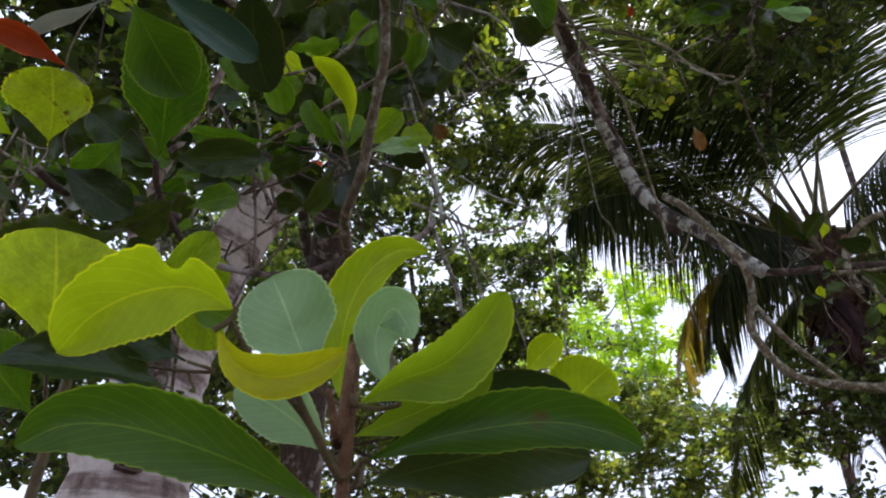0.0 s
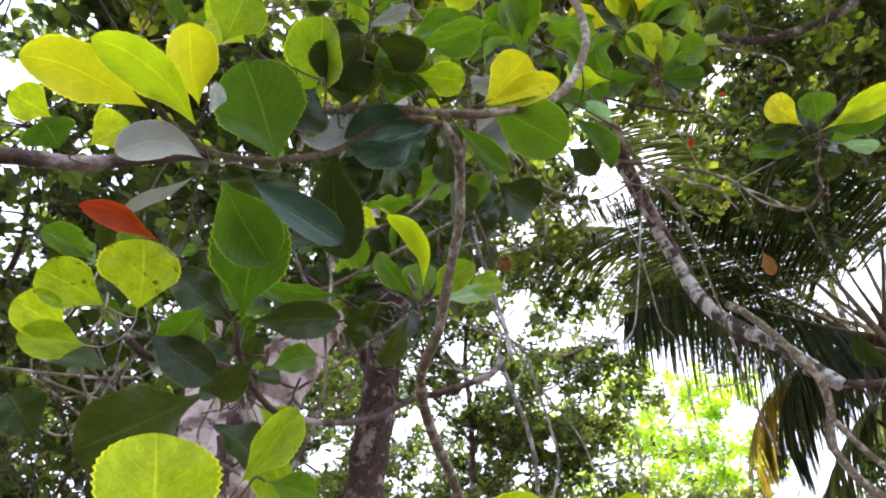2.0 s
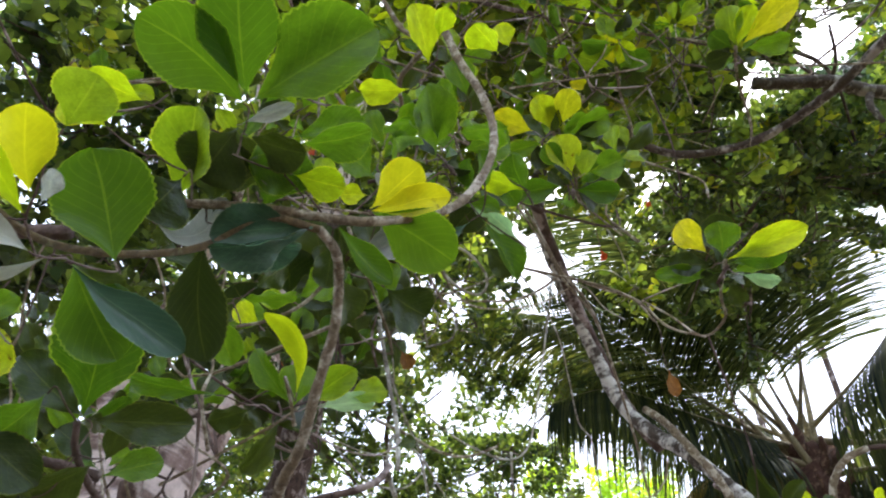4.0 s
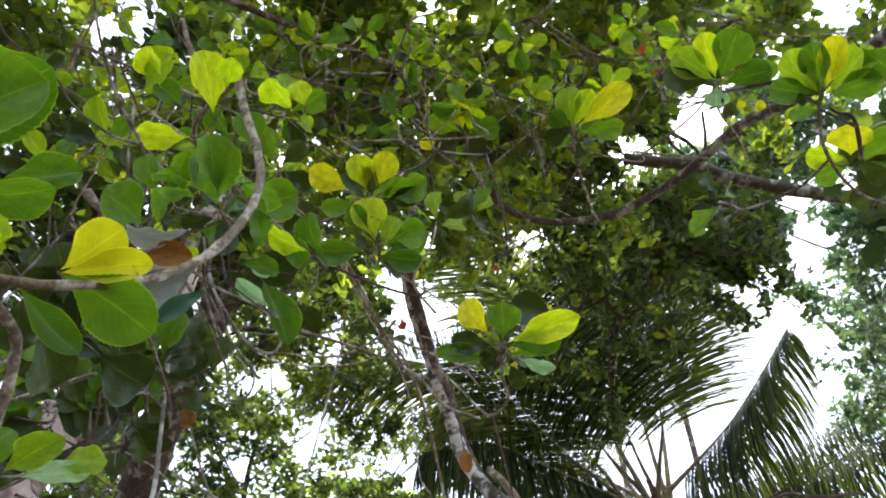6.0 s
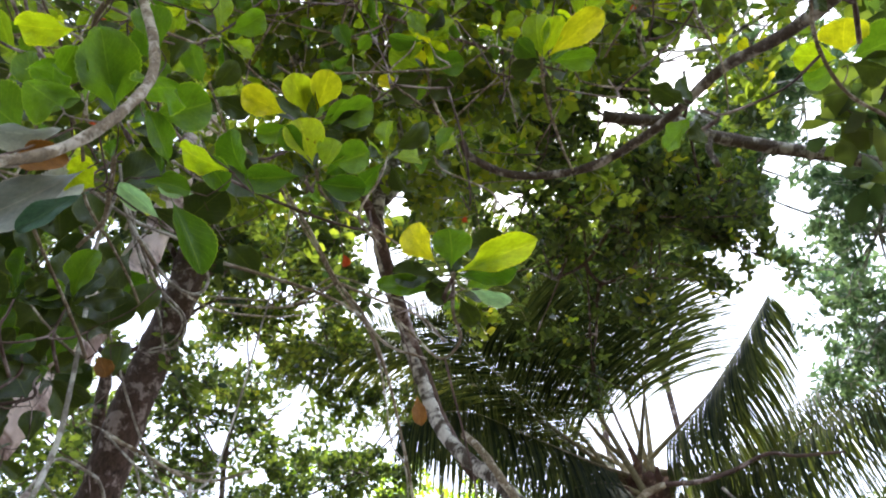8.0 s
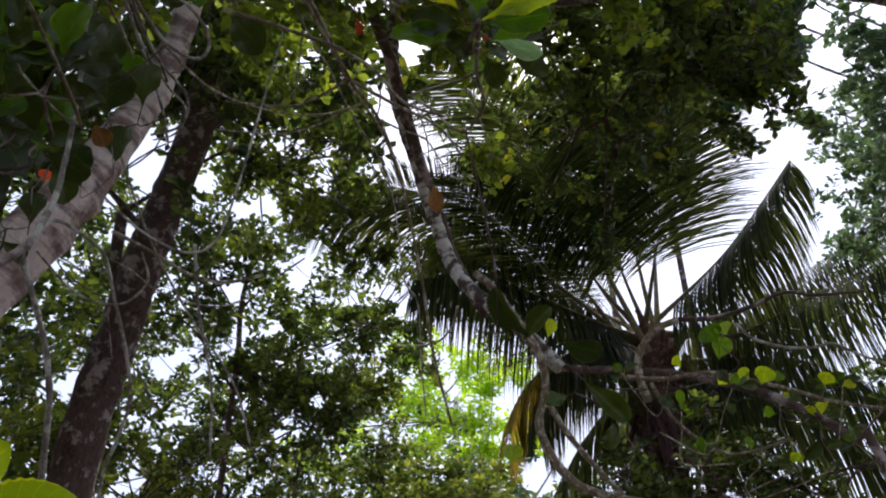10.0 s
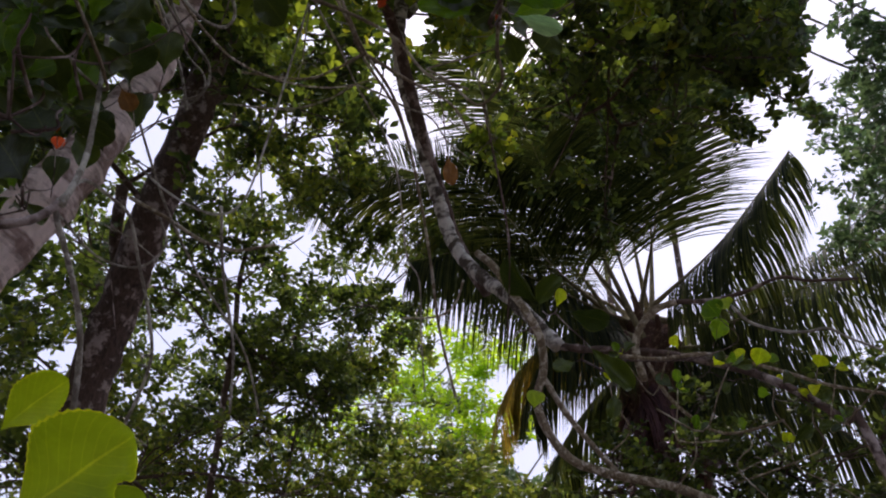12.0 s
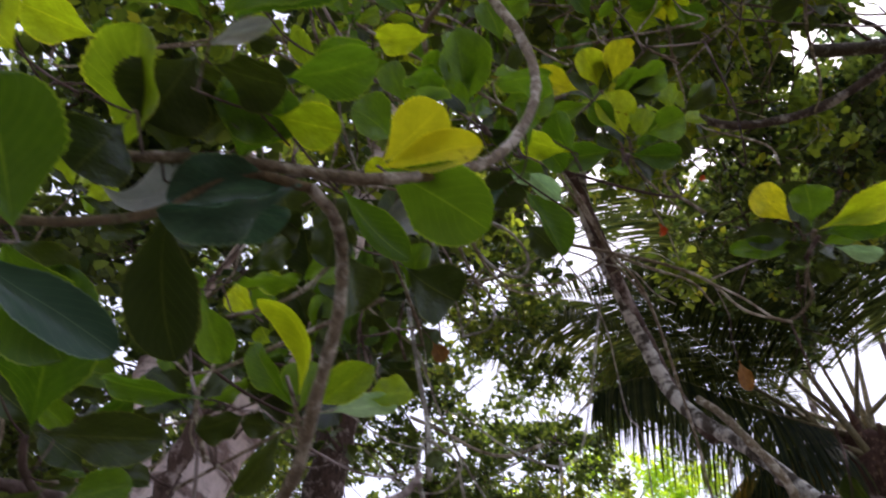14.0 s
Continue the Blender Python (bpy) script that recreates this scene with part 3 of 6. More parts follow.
def coconut_palm():
    heart = Vector(at(30.2, 27.8, 12.3).tolist())
    foot = Vector((heart.x + 0.5, heart.y + 0.3, -0.05))
    palm = thing("coconut_palm", foot, "coconut palm with arching feather fronds and a fibrous brown crown base", "palm")
    tube("trunk", palm, [foot, foot + Vector((-0.1, -0.05, 3.2)), heart + Vector((0.05, 0, -1.2)), heart + Vector((0, 0, -0.3))], 0.19, 0.15, BARK_DARK, steps=14, sides=14, knobs=0.10)
    tube("crown_base", palm, [heart + Vector((0.02, 0, -1.6)), heart + Vector((0, 0, -0.6)), heart + Vector((0, 0, 0.3))], 0.42, 0.30, FIBRE, "shaggy brown fibre sheath", steps=8, sides=14, knobs=0.25)
    h = np.array(heart)

    def f(way, leaflet, count, hang, seed, material="palm", label=""):
        frond(palm, [(h + (0.14 * math.cos(seed * 2.4), 0.14 * math.sin(seed * 2.4), 0.45 - 0.035 * seed)).tolist()] + [at(az, el - 0.4, dist).tolist() for az, el, dist in way], leaflet, count, CROWN[material], hang, label, seed)

    # steep and level fronds whose leaflets hang like a curtain
    f([(36.2, 33.7, 12.2), (40.1, 36.3, 12), (44.8, 39.5, 11.9)], 1.5, 195, 3.2, 1)
    f([(36.4, 28.9, 12), (42.2, 30.2, 11.6), (49.1, 31.4, 11), (53.6, 31.5, 10.6)], 1.35, 180, 3.0, 2)
    f([(36.7, 30.1, 13), (43.7, 32.2, 13), (51, 34.5, 12.6)], 1.3, 150, 2.4, 3)
    f([(26.8, 31, 12), (21.5, 33.6, 11.6), (16, 35.7, 11.3), (10.3, 34.9, 11)], 1.5, 190, 3.2, 4)
    f([(24.8, 33, 12.6), (17.4, 37.6, 12.4), (11.6, 38.4, 12.2)], 1.4, 170, 2.6, 5)
    # leaning over the clearing: leaflets spread to both sides
    f([(24.8, 33, 11.9), (19.7, 37.9, 11.2), (14.3, 42.8, 10.4)], 1.3, 135, 0.7, 6)
    f([(26.2, 34.9, 11.8), (23.1, 41.2, 11), (20.4, 47.4, 10)], 1.3, 135, 0.6, 7)
    f([(29, 34.6, 11.8), (27.9, 41.8, 11), (27.4, 48.9, 10)], 1.3, 135, 0.6, 8)
    f([(32, 35.3, 11.9), (34.6, 41, 11.2), (37.5, 47.3, 10.3)], 1.3, 135, 0.6, 9)
    f([(32.1, 36.3, 12.8), (33.5, 43.2, 12.4), (35.8, 50, 11.8)], 1.3, 160, 0.5, 10)
    f([(23.3, 34.1, 12), (12.9, 39.3, 11.3), (5.9, 40.9, 10.9), (0, 40.1, 10.6)], 1.2, 190, 1.6, 11, "palm_olive")
    f([(27.1, 33.3, 12.6), (23.3, 39.1, 12.4), (18.1, 44.6, 12)], 1.3, 160, 0.8, 12)
    f([(30.4, 36.5, 12.4), (30.7, 44, 12), (31.5, 50.5, 11.2)], 1.3, 160, 0.5, 13)
    # reaching far out over the clearing and high above the crown
    f([(25.3, 33.9, 12), (18.8, 38.5, 11.4), (12.9, 41.0, 10.8), (6.6, 42.0, 10.3)], 1.45, 150, 0.75, 22)
    f([(26.5, 37.2, 12), (22.5, 43.2, 11.2), (17.8, 47.7, 10.4), (12.8, 50.4, 9.7)], 1.3, 130, 0.55, 23)
    # low and dying ones
    f([(26.5, 29, 12), (22.6, 28.8, 11.7), (19.7, 26.6, 11.5), (18.2, 22.5, 11.4)], 1.0, 110, 2.0, 14, "palm_old", "yellowing dying frond")
    f([(27.2, 29.7, 11.7), (23.8, 29.3, 11.4), (21.4, 26.9, 11.2), (20.7, 23.8, 11)], 1.25, 130, 2.4, 15)
    f([(34, 27.6, 12), (40.4, 26.6, 11.6), (46.2, 22.6, 11.2), (48.5, 18.2, 11)], 1.4, 170, 2.8, 16)
    f([(33.8, 26, 12), (39.8, 23.1, 11.6), (44.3, 18.4, 11.3), (45.4, 13.1, 11)], 1.3, 150, 2.2, 17)
    f([(32.5, 24.6, 12), (35.3, 21.7, 11.6), (37.8, 17.3, 11.3), (38.5, 11.7, 11.2)], 1.2, 140, 2.0, 18)
    f([(27.2, 25.7, 12.2), (24.2, 23, 12), (22.2, 19.2, 12), (20.7, 14.3, 12)], 1.2, 130, 2.0, 19)
    f([(29.2, 24.5, 11.6), (28.8, 21, 11.4), (29.1, 15.4, 11.4)], 1.2, 120, 1.6, 20, "palm_dry", "dry brown hanging frond")
    f([(31.3, 24.3, 11.7), (33, 21, 11.5), (34.2, 14.3, 11.5)], 1.1, 120, 1.6, 21, "palm_dry", "dry brown hanging frond")
    for k in range(22):
        a = k * 2.4
        s = h + (0.3 * math.cos(a), 0.3 * math.sin(a), -1.3 + 0.07 * k)
        e = s + np.array((0.28 * math.cos(a), 0.28 * math.sin(a), 0.45))
        tube("petiole_stub", palm, [s, (s + e) / 2 + (0.04, 0, 0), e], 0.08, 0.035, FIBRE, steps=4, sides=6, knobs=0.2)


coconut_palm()

# ---- trees of the middle and far distance ----
def reach_ground(points):
    """Carries a trunk's line on, down to the ground."""
    a, b = Vector(points[-2]), Vector(points[-1])
    if b.z <= 0:
        return points
    d = (b - a).normalized()
    d = (d + Vector((0, 0, -1.6))).normalized()
    return points + [tuple(b + d * (b.z + 0.1) / -d.z)]


def built_tree(name, label, points, r_top, r_foot, bark, blobs, leaf_size, material, seed, per=9, narrow=1.0, fresh=0.0, limb=0.6, thick=1.0):
    line = reach_ground(points)[::-1]
    return crown_tree(name, label, line, r_foot, r_top, blobs, leaf_size, CROWN[material], bark, seed, per, "tree", narrow, fresh, limb, thick)


built_tree("broadleaf_tree", "tall dark-barked forest tree with dense hanging boughs", [(-0.688, 5.195, 8.127), (-0.856, 5.566, 7.370), (-0.892, 5.776, 6.855), (-1.003, 6.050, 6.343), (-1.110, 6.275, 5.822), (-1.195, 6.548, 5.131), (-1.289, 6.764, 4.370), (-1.317, 7.028, 3.084)], 0.1500, 0.2000, BARK_DARK,
           [(-17.3, 47.7, 8, 1.2, 0.8, 130), (-16, 52.5, 8, 0.9, 0.6, 90), (-4.9, 45.1, 8.5, 1.0, 0.8, 150), (-23.5, 40.2, 7.5, 1.2, 0.9, 150), (3.8, 50.2, 8, 1.0, 0.7, 150), (-12.1, 57, 7.5, 1.3, 0.9, 110), (-32.8, 50.4, 7.5, 1.2, 0.9, 100)],
           0.115, "deep", 11, limb=0.25, thick=1.6)
built_tree("broadleaf_tree", "slim forest tree with thick leafy boughs", [(-0.387, 9.025, 8.256), (-0.483, 9.411, 7.326), (-0.411, 9.624, 6.558), (-0.390, 9.918, 5.701), (-0.347, 10.206, 4.605)], 0.0300, 0.0500, BARK_DARK,
           [(-7.9, 34, 11, 1.1, 0.8, 130), (0.5, 35.5, 11, 1.1, 0.7, 120), (6.7, 31, 12, 1.2, 0.9, 140), (-2.2, 26.6, 11, 1.1, 0.7, 140), (4.3, 23.1, 12, 1.3, 0.8, 140), (-14.4, 28.7, 11, 1.2, 0.9, 120), (-17.4, 37.6, 10.5, 1.1, 0.8, 110), (11.4, 34.9, 13, 1.2, 0.8, 130)],
           0.108, "deep", 12, limb=0.4, thick=2.5)
built_tree("broadleaf_tree", "leaning forest tree with mottled bark and olive leaves", [(-1.564, 6.691, 6.503), (-1.520, 6.936, 5.988), (-1.381, 7.127, 5.524), (-1.442, 7.356, 4.823), (-1.510, 7.519, 3.777)], 0.0600, 0.0700, BARK_DARK,
           [(-4.7, 41.1, 9.5, 1.0, 0.8, 130), (-12.8, 21.8, 9, 1.2, 0.8, 150), (-8.4, 17, 9.5, 1.2, 0.8, 150), (2.1, 17.1, 11, 1.2, 0.8, 150), (6.5, 26, 13, 1.0, 0.8, 120), (-6.8, 44.5, 9.5, 0.9, 0.6, 75), (-1.6, 42.3, 9.8, 0.95, 0.5, 85), (-1.8, 46.2, 9.5, 0.9, 0.55, 75), (2.2, 43.2, 10.2, 0.5, 0.4, 30)],
           0.102, "olive", 13, fresh=0.06, limb=0.4, thick=1.7)
built_tree("young_tree", "bright yellow-green young tree in open light", [(4.4, 17.0, 10.0), (4.5, 17.2, 5.5), (4.6, 17.3, 1.0)], 0.05, 0.09, BARK,
           [(9.3, 27.9, 18.5, 1.3, 0.9, 156), (14.3, 28.2, 18.5, 1.3, 0.9, 156), (12.4, 24.3, 18, 1.7, 0.9, 181), (16.7, 24, 18, 1.3, 0.9, 156), (7.5, 23.5, 18.5, 1.3, 0.8, 123), (11.7, 20.3, 18, 1.8, 0.7, 132)],
           0.19, "lime", 14, 8, 0.7)
built_tree("broadleaf_tree", "dense dark tree with small leaves high over the palm", [(6.0, 8.6, 12.6), (6.7, 9.8, 9.0), (7.1, 10.7, 5.0), (7.2, 11.0, 1.0)], 0.04, 0.09, BARK_DARK,
           [(24, 56, 7.2, 0.8, 0.6, 150), (31, 57, 7.0, 0.8, 0.6, 150), (38, 58, 7.0, 0.8, 0.6, 150), (45, 59, 7.0, 0.7, 0.5, 110), (28, 62, 7.0, 0.8, 0.6, 150), (36, 63, 7.0, 0.8, 0.6, 150), (18, 59, 7.2, 0.7, 0.6, 120), (43.5, 47.5, 7.4, 0.5, 0.5, 110), (45.5, 51.0, 7.3, 0.6, 0.5, 120), (31.3, 49.6, 7.5, 0.9, 0.7, 205), (38, 46.8, 7.5, 0.8, 0.7, 175), (25.4, 51.1, 7.5, 0.9, 0.6, 180), (36.8, 55.1, 7, 0.9, 0.6, 190), (41.9, 51.4, 7.2, 0.7, 0.6, 190), (19.5, 53.6, 7.5, 0.8, 0.6, 180), (47.4, 55.7, 7.2, 0.8, 0.6, 160), (26.5, 44.5, 7.8, 0.6, 0.5, 36), (31, 43.5, 7.8, 0.6, 0.5, 65), (34.5, 44, 7.8, 0.5, 0.5, 50), (29.5, 40, 8, 0.4, 0.45, 22)],
           0.095, "deep", 15, 10, fresh=0.08, thick=1.0)
built_tree("broadleaf_tree", "open, thin-leaved tree with haze put into its pale leaf colour", [(10.5, 4.2, 7.8), (10.6, 4.4, 4.3), (10.7, 4.5, 1.0)], 0.04, 0.13, BARK,
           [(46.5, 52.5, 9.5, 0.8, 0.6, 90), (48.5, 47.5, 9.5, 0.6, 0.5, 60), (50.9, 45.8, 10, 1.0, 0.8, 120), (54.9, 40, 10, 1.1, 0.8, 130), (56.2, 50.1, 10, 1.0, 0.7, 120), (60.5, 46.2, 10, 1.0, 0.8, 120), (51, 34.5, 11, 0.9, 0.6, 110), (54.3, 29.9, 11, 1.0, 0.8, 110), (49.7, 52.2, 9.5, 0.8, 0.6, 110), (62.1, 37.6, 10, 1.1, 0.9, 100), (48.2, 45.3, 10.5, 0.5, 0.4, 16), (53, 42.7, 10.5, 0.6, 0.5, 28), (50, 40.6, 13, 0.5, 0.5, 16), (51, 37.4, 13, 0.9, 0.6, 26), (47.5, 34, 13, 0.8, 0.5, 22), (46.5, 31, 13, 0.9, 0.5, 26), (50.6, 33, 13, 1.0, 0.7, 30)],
           0.105, "haze_tint", 16, limb=0.5, thick=2.3)
built_tree("broadleaf_tree", "shaded forest tree with large dark leaves", [(-5.2, 4.2, 6.2), (-5.1, 4.4, 3.4), (-5.0, 4.5, 1.0)], 0.09, 0.16, BARK_DARK,
           [(-37.7, 35.7, 7, 1.2, 0.9, 170), (-46.9, 40.4, 7, 1.2, 0.9, 170), (-32.6, 25.2, 7.5, 1.2, 0.9, 110), (-41.6, 27, 7, 1.2, 0.9, 161), (-26.9, 31.8, 8, 1.1, 0.9, 170), (-23.4, 21.1, 8, 1.2, 0.8, 80), (-34.6, 16.9, 7.5, 1.3, 0.8, 151), (-40.3, 46.5, 6.5, 1.1, 0.8, 170), (-50.3, 31.7, 7, 1.2, 0.9, 130), (-30.6, 40.6, 7, 1.1, 0.8, 151), (-34, 21, 9.5, 1.2, 0.8, 170), (-28, 22, 9.5, 1.2, 0.8, 170), (-37, 26, 9.5, 1.2, 0.8, 150), (-25, 16, 9.5, 1.3, 0.8, 150), (-40, 17, 9, 1.3, 0.8, 130)],
           0.125, "deep", 17, limb=0.3, thick=1.4)
built_tree("broadleaf_tree", "spreading tree whose leaf whorls roof the clearing", [(-1.6, 0.5, 4.6), (-1.5, 0.7, 2.5), (-1.5, 0.8, 1.0)], 0.05, 0.11, BARK,
           [(-2.8, 61.3, 4.2, 0.7, 0.35, 110), (11, 59.1, 4.4, 0.7, 0.35, 110), (24.8, 59.4, 4.6, 0.7, 0.35, 110), (-16.7, 59.9, 4, 0.65, 0.35, 65), (-29.5, 57, 4, 0.65, 0.35, 55), (4.8, 68.3, 3.8, 0.7, 0.35, 110), (24.9, 67.5, 4, 0.7, 0.35, 110), (43, 62.6, 4.2, 0.7, 0.35, 110), (-16.1, 69, 3.8, 0.7, 0.35, 60), (-40.6, 57.8, 4, 0.7, 0.35, 60), (12.8, 52, 5.2, 0.65, 0.35, 110), (0, 53.3, 5, 0.65, 0.35, 110), (58.1, 60.4, 4.4, 0.7, 0.35, 50), (45.5, 57.1, 5, 0.6, 0.35, 60), (61.5, 55.5, 5, 0.6, 0.35, 30), (52.8, 56, 5.4, 0.5, 0.3, 30), (-36.6, 66.5, 3.8, 0.7, 0.35, 90)],
           0.088, "canopy", 18, 9, fresh=0.24, limb=0.2, thick=1.6)
built_tree("broadleaf_tree", "low shaded tree crowding the palm's foot", [(6.6, 7.7, 4.6), (6.7, 7.9, 2.5), (6.8, 8.0, 1.0)], 0.04, 0.07, BARK_DARK,
           [(31.9, 19.5, 10, 0.9, 0.6, 140), (37.9, 18.4, 10, 1.0, 0.7, 150), (44.5, 19.4, 10, 1.0, 0.7, 130), (25.7, 17.8, 11, 0.9, 0.7, 220), (34.1, 13.8, 10, 1.2, 0.7, 260), (43.3, 12.5, 10, 1.2, 0.7, 150), (49.4, 22.6, 10, 1.0, 0.7, 90), (36.5, 21.5, 13.5, 1.1, 0.7, 80), (42.9, 21.5, 13.5, 1.1, 0.7, 80)],
           0.1, "deep", 19, thick=1.3)
built_tree("broadleaf_tree", "bushy green understorey tree", [(2.4, 13.4, 5.8), (2.5, 13.6, 3.2), (2.5, 13.7, 1.0)], 0.05, 0.08, BARK_DARK,
           [(6.3, 18, 14, 1.3, 0.8, 170), (11.6, 18.8, 14.5, 1.3, 0.8, 170), (16.8, 17.5, 14.5, 1.3, 0.8, 170), (20.8, 16.2, 14, 1.3, 0.8, 150), (9.3, 14.9, 13.5, 1.5, 0.6, 150), (17.5, 13.5, 13.5, 1.5, 0.6, 150), (0, 14.1, 13, 1.5, 0.6, 150)],
           0.13, "olive", 20, thick=1.5)
built_tree("broadleaf_tree", "far tree beyond the palm with haze put into its leaf colour", [(5.2, 18.8, 8.8), (5.3, 19.1, 4.8), (5.4, 19.1, 1.0)], 0.06, 0.12, BARK,
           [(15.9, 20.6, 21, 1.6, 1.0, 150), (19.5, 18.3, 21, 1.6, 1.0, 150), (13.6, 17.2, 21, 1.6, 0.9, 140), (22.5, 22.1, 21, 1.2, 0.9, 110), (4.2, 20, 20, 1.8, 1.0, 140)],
           0.18, "haze_tint", 23)
built_tree("broadleaf_tree", "tall dark tree standing behind the palm", [(7.2, 13.4, 12.5), (7.3, 13.6, 7.0), (7.4, 13.7, 1.0)], 0.06, 0.15, BARK_DARK,
           [(12, 46, 15.5, 1.3, 0.9, 80), (18, 48, 15.5, 1.3, 0.9, 80), (25, 45.5, 15.5, 1.3, 0.7, 110), (31, 46, 15.5, 1.3, 0.9, 160), (36, 48.5, 15.5, 1.0, 0.6, 110), (42, 49, 15.5, 1.3, 0.8, 120)],
           0.17, "deep", 25)
built_tree("broadleaf_tree", "hazy small-leaved tree between the trunks", [(-1.6, 13.2, 6.8), (-1.7, 13.4, 3.5), (-1.7, 13.5, 1.0)], 0.05, 0.12, BARK_DARK,
           [(-22, 24, 13, 1.3, 0.9, 170), (-17, 19, 13, 1.3, 0.9, 170), (-11, 25, 13, 1.3, 0.9, 150), (-8, 19, 13, 1.3, 0.9, 170), (-3, 22, 13, 1.2, 0.9, 150), (-20, 14, 13, 1.4, 0.8, 150), (-9, 13, 13, 1.5, 0.8, 150), (1, 28, 13.5, 1.1, 0.8, 130), (-16, 31, 13, 1.2, 0.8, 130)],
           0.11, "deep", 26, 10, limb=0.5, thick=2.2)
# trees added behind and above the path, out of view, to block skylight
built_tree("broadleaf_tree", "unseen forest tree added behind the path to block skylight", [(-3.0, -5.0, 5.0), (-3.0, -5.2, 3.0), (-3.0, -5.3, 1.0)], 0.08, 0.16, BARK_DARK,
           [(200, 30, 7, 1.5, 1.2, 100), (225, 25, 7, 1.5, 1.2, 100), (250, 28, 7, 1.5, 1.2, 100), (215, 48, 6, 1.5, 1.0, 110), (270, 30, 7, 1.5, 1.2, 100), (290, 30, 7, 1.5, 1.2, 100), (260, 55, 6, 1.6, 0.8, 110), (305, 48, 6, 1.4, 0.8, 100), (190, 10, 8, 1.6, 1.2, 90), (235, 8, 8, 1.6, 1.2, 90), (275, 10, 8, 1.6, 1.2, 90)], 0.24, "deep", 21)
built_tree("broadleaf_tree", "unseen forest tree added behind the path to block skylight", [(4.0, -5.0, 5.0), (4.0, -5.2, 3.0), (4.0, -5.3, 1.0)], 0.08, 0.16, BARK_DARK,
           [(100, 28, 7, 1.5, 1.2, 100), (125, 25, 7, 1.5, 1.2, 100), (150, 30, 7, 1.5, 1.2, 100), (170, 26, 7, 1.5, 1.2, 100), (75, 25, 8, 1.5, 1.2, 100), (120, 50, 6, 1.5, 0.9, 110), (165, 52, 6, 1.5, 0.9, 110), (80, 48, 6.5, 1.4, 0.9, 100), (150, 8, 8, 1.6, 1.2, 90), (105, 8, 8, 1.6, 1.2, 90), (72, 8, 9, 1.6, 1.2, 90)], 0.24, "deep", 22)
built_tree("broadleaf_tree", "unseen tall tree added overhead to block skylight", [(-1.0, -1.6, 7.0), (-1.4, -2.0, 4.0), (-1.5, -2.2, 1.5)], 0.08, 0.16, BARK_DARK,
           [(0, 70, 5.5, 1.3, 0.6, 28), (70, 66, 5.5, 1.3, 0.6, 28), (140, 68, 5.5, 1.3, 0.6, 28), (200, 70, 5.5, 1.3, 0.6, 28), (260, 68, 5.5, 1.3, 0.6, 28), (310, 66, 5.5, 1.3, 0.6, 28)], 0.22, "deep", 24)

# pale-barked trunks
built_tree("pale_trunk_tree", "smooth pale grey-pink tree trunk with flaking bark", [(-0.543, 3.486, 8.254), (-0.816, 4.110, 6.886), (-0.949, 4.494, 6.274), (-1.142, 4.600, 5.520), (-1.326, 4.573, 4.810), (-1.643, 4.636, 4.114), (-1.825, 4.610, 3.498), (-1.895, 4.643, 2.986), (-1.927, 4.645, 2.434)], 0.0800, 0.4700, BARK_PALE,
           [(-6.1, 66.1, 7.5, 1.0, 0.6, 90), (-20.4, 63.6, 7, 1.0, 0.6, 90), (5.9, 64.1, 7.5, 1.0, 0.6, 90)], 0.12, "deep", 31, fresh=0.05, limb=0.4)
built_tree("pale_trunk_tree", "pale tree trunk with dark cavities beside a larger one", [(-2.130, 4.375, 4.682), (-2.082, 4.392, 4.297), (-2.015, 4.440, 3.817), (-1.984, 4.548, 3.319), (-1.889, 4.713, 2.398)], 0.1000, 0.2200, BARK_PALE,
           [(-30.8, 60.8, 6.5, 0.9, 0.6, 90), (-38.9, 53.8, 6.5, 0.9, 0.6, 90)], 0.12, "deep", 32, limb=0.4)

# ---- the near tree: limbs, branches, twigs and their single leaves ----
near = thing("canopy_tree", (3.4, 1.2, -0.05), "mottled-bark tree with whorls of leathery scalloped leaves", "tree")
tube("trunk", near, reach_ground([(1.452, 3.217, 3.444), (1.548, 3.082, 3.298), (1.708, 2.879, 3.197), (1.869, 2.708, 3.114), (2.091, 2.507, 2.966), (2.265, 2.344, 2.741), (2.349, 2.298, 2.516)]), 0.0180, 0.0150, BARK_DARK, sides=14, steps=8)
tube("limb", near, [(0.751, 2.744, 5.529), (0.638, 2.879, 5.189), (0.697, 3.037, 4.848), (0.871, 3.222, 4.490), (0.994, 3.339, 4.244), (1.098, 3.378, 3.989), (1.199, 3.305, 3.784), (1.352, 3.203, 3.584), (1.521, 3.069, 3.287)], 0.0420, 0.0330, BARK, "lichen-banded limb", sides=14, steps=10)
tube("limb", near, [(0.677, 2.910, 5.161), (0.780, 2.865, 5.314), (0.959, 2.829, 5.566), (1.174, 2.796, 5.916)], 0.0240, 0.0120, BARK)
tube("branch", near, [(0.510, 2.719, 5.045), (0.632, 2.900, 4.955), (0.735, 3.022, 4.762), (0.836, 3.146, 4.566), (0.935, 3.262, 4.396), (1.020, 3.352, 4.270), (1.105, 3.452, 4.130), (1.205, 3.470, 3.940), (1.301, 3.439, 3.759)], 0.0300, 0.0360, BARK_DARK, "dark stem twined along the limb")
tube("limb", near, [(2.098, 2.605, 6.080), (2.351, 2.567, 6.053), (2.577, 2.519, 6.030), (2.837, 2.548, 5.996), (3.307, 2.469, 5.866), (3.597, 2.354, 5.709), (4.029, 2.270, 5.515)], 0.0420, 0.0500, BARK_SHADE, "broken-ended mottled limb", sides=12)
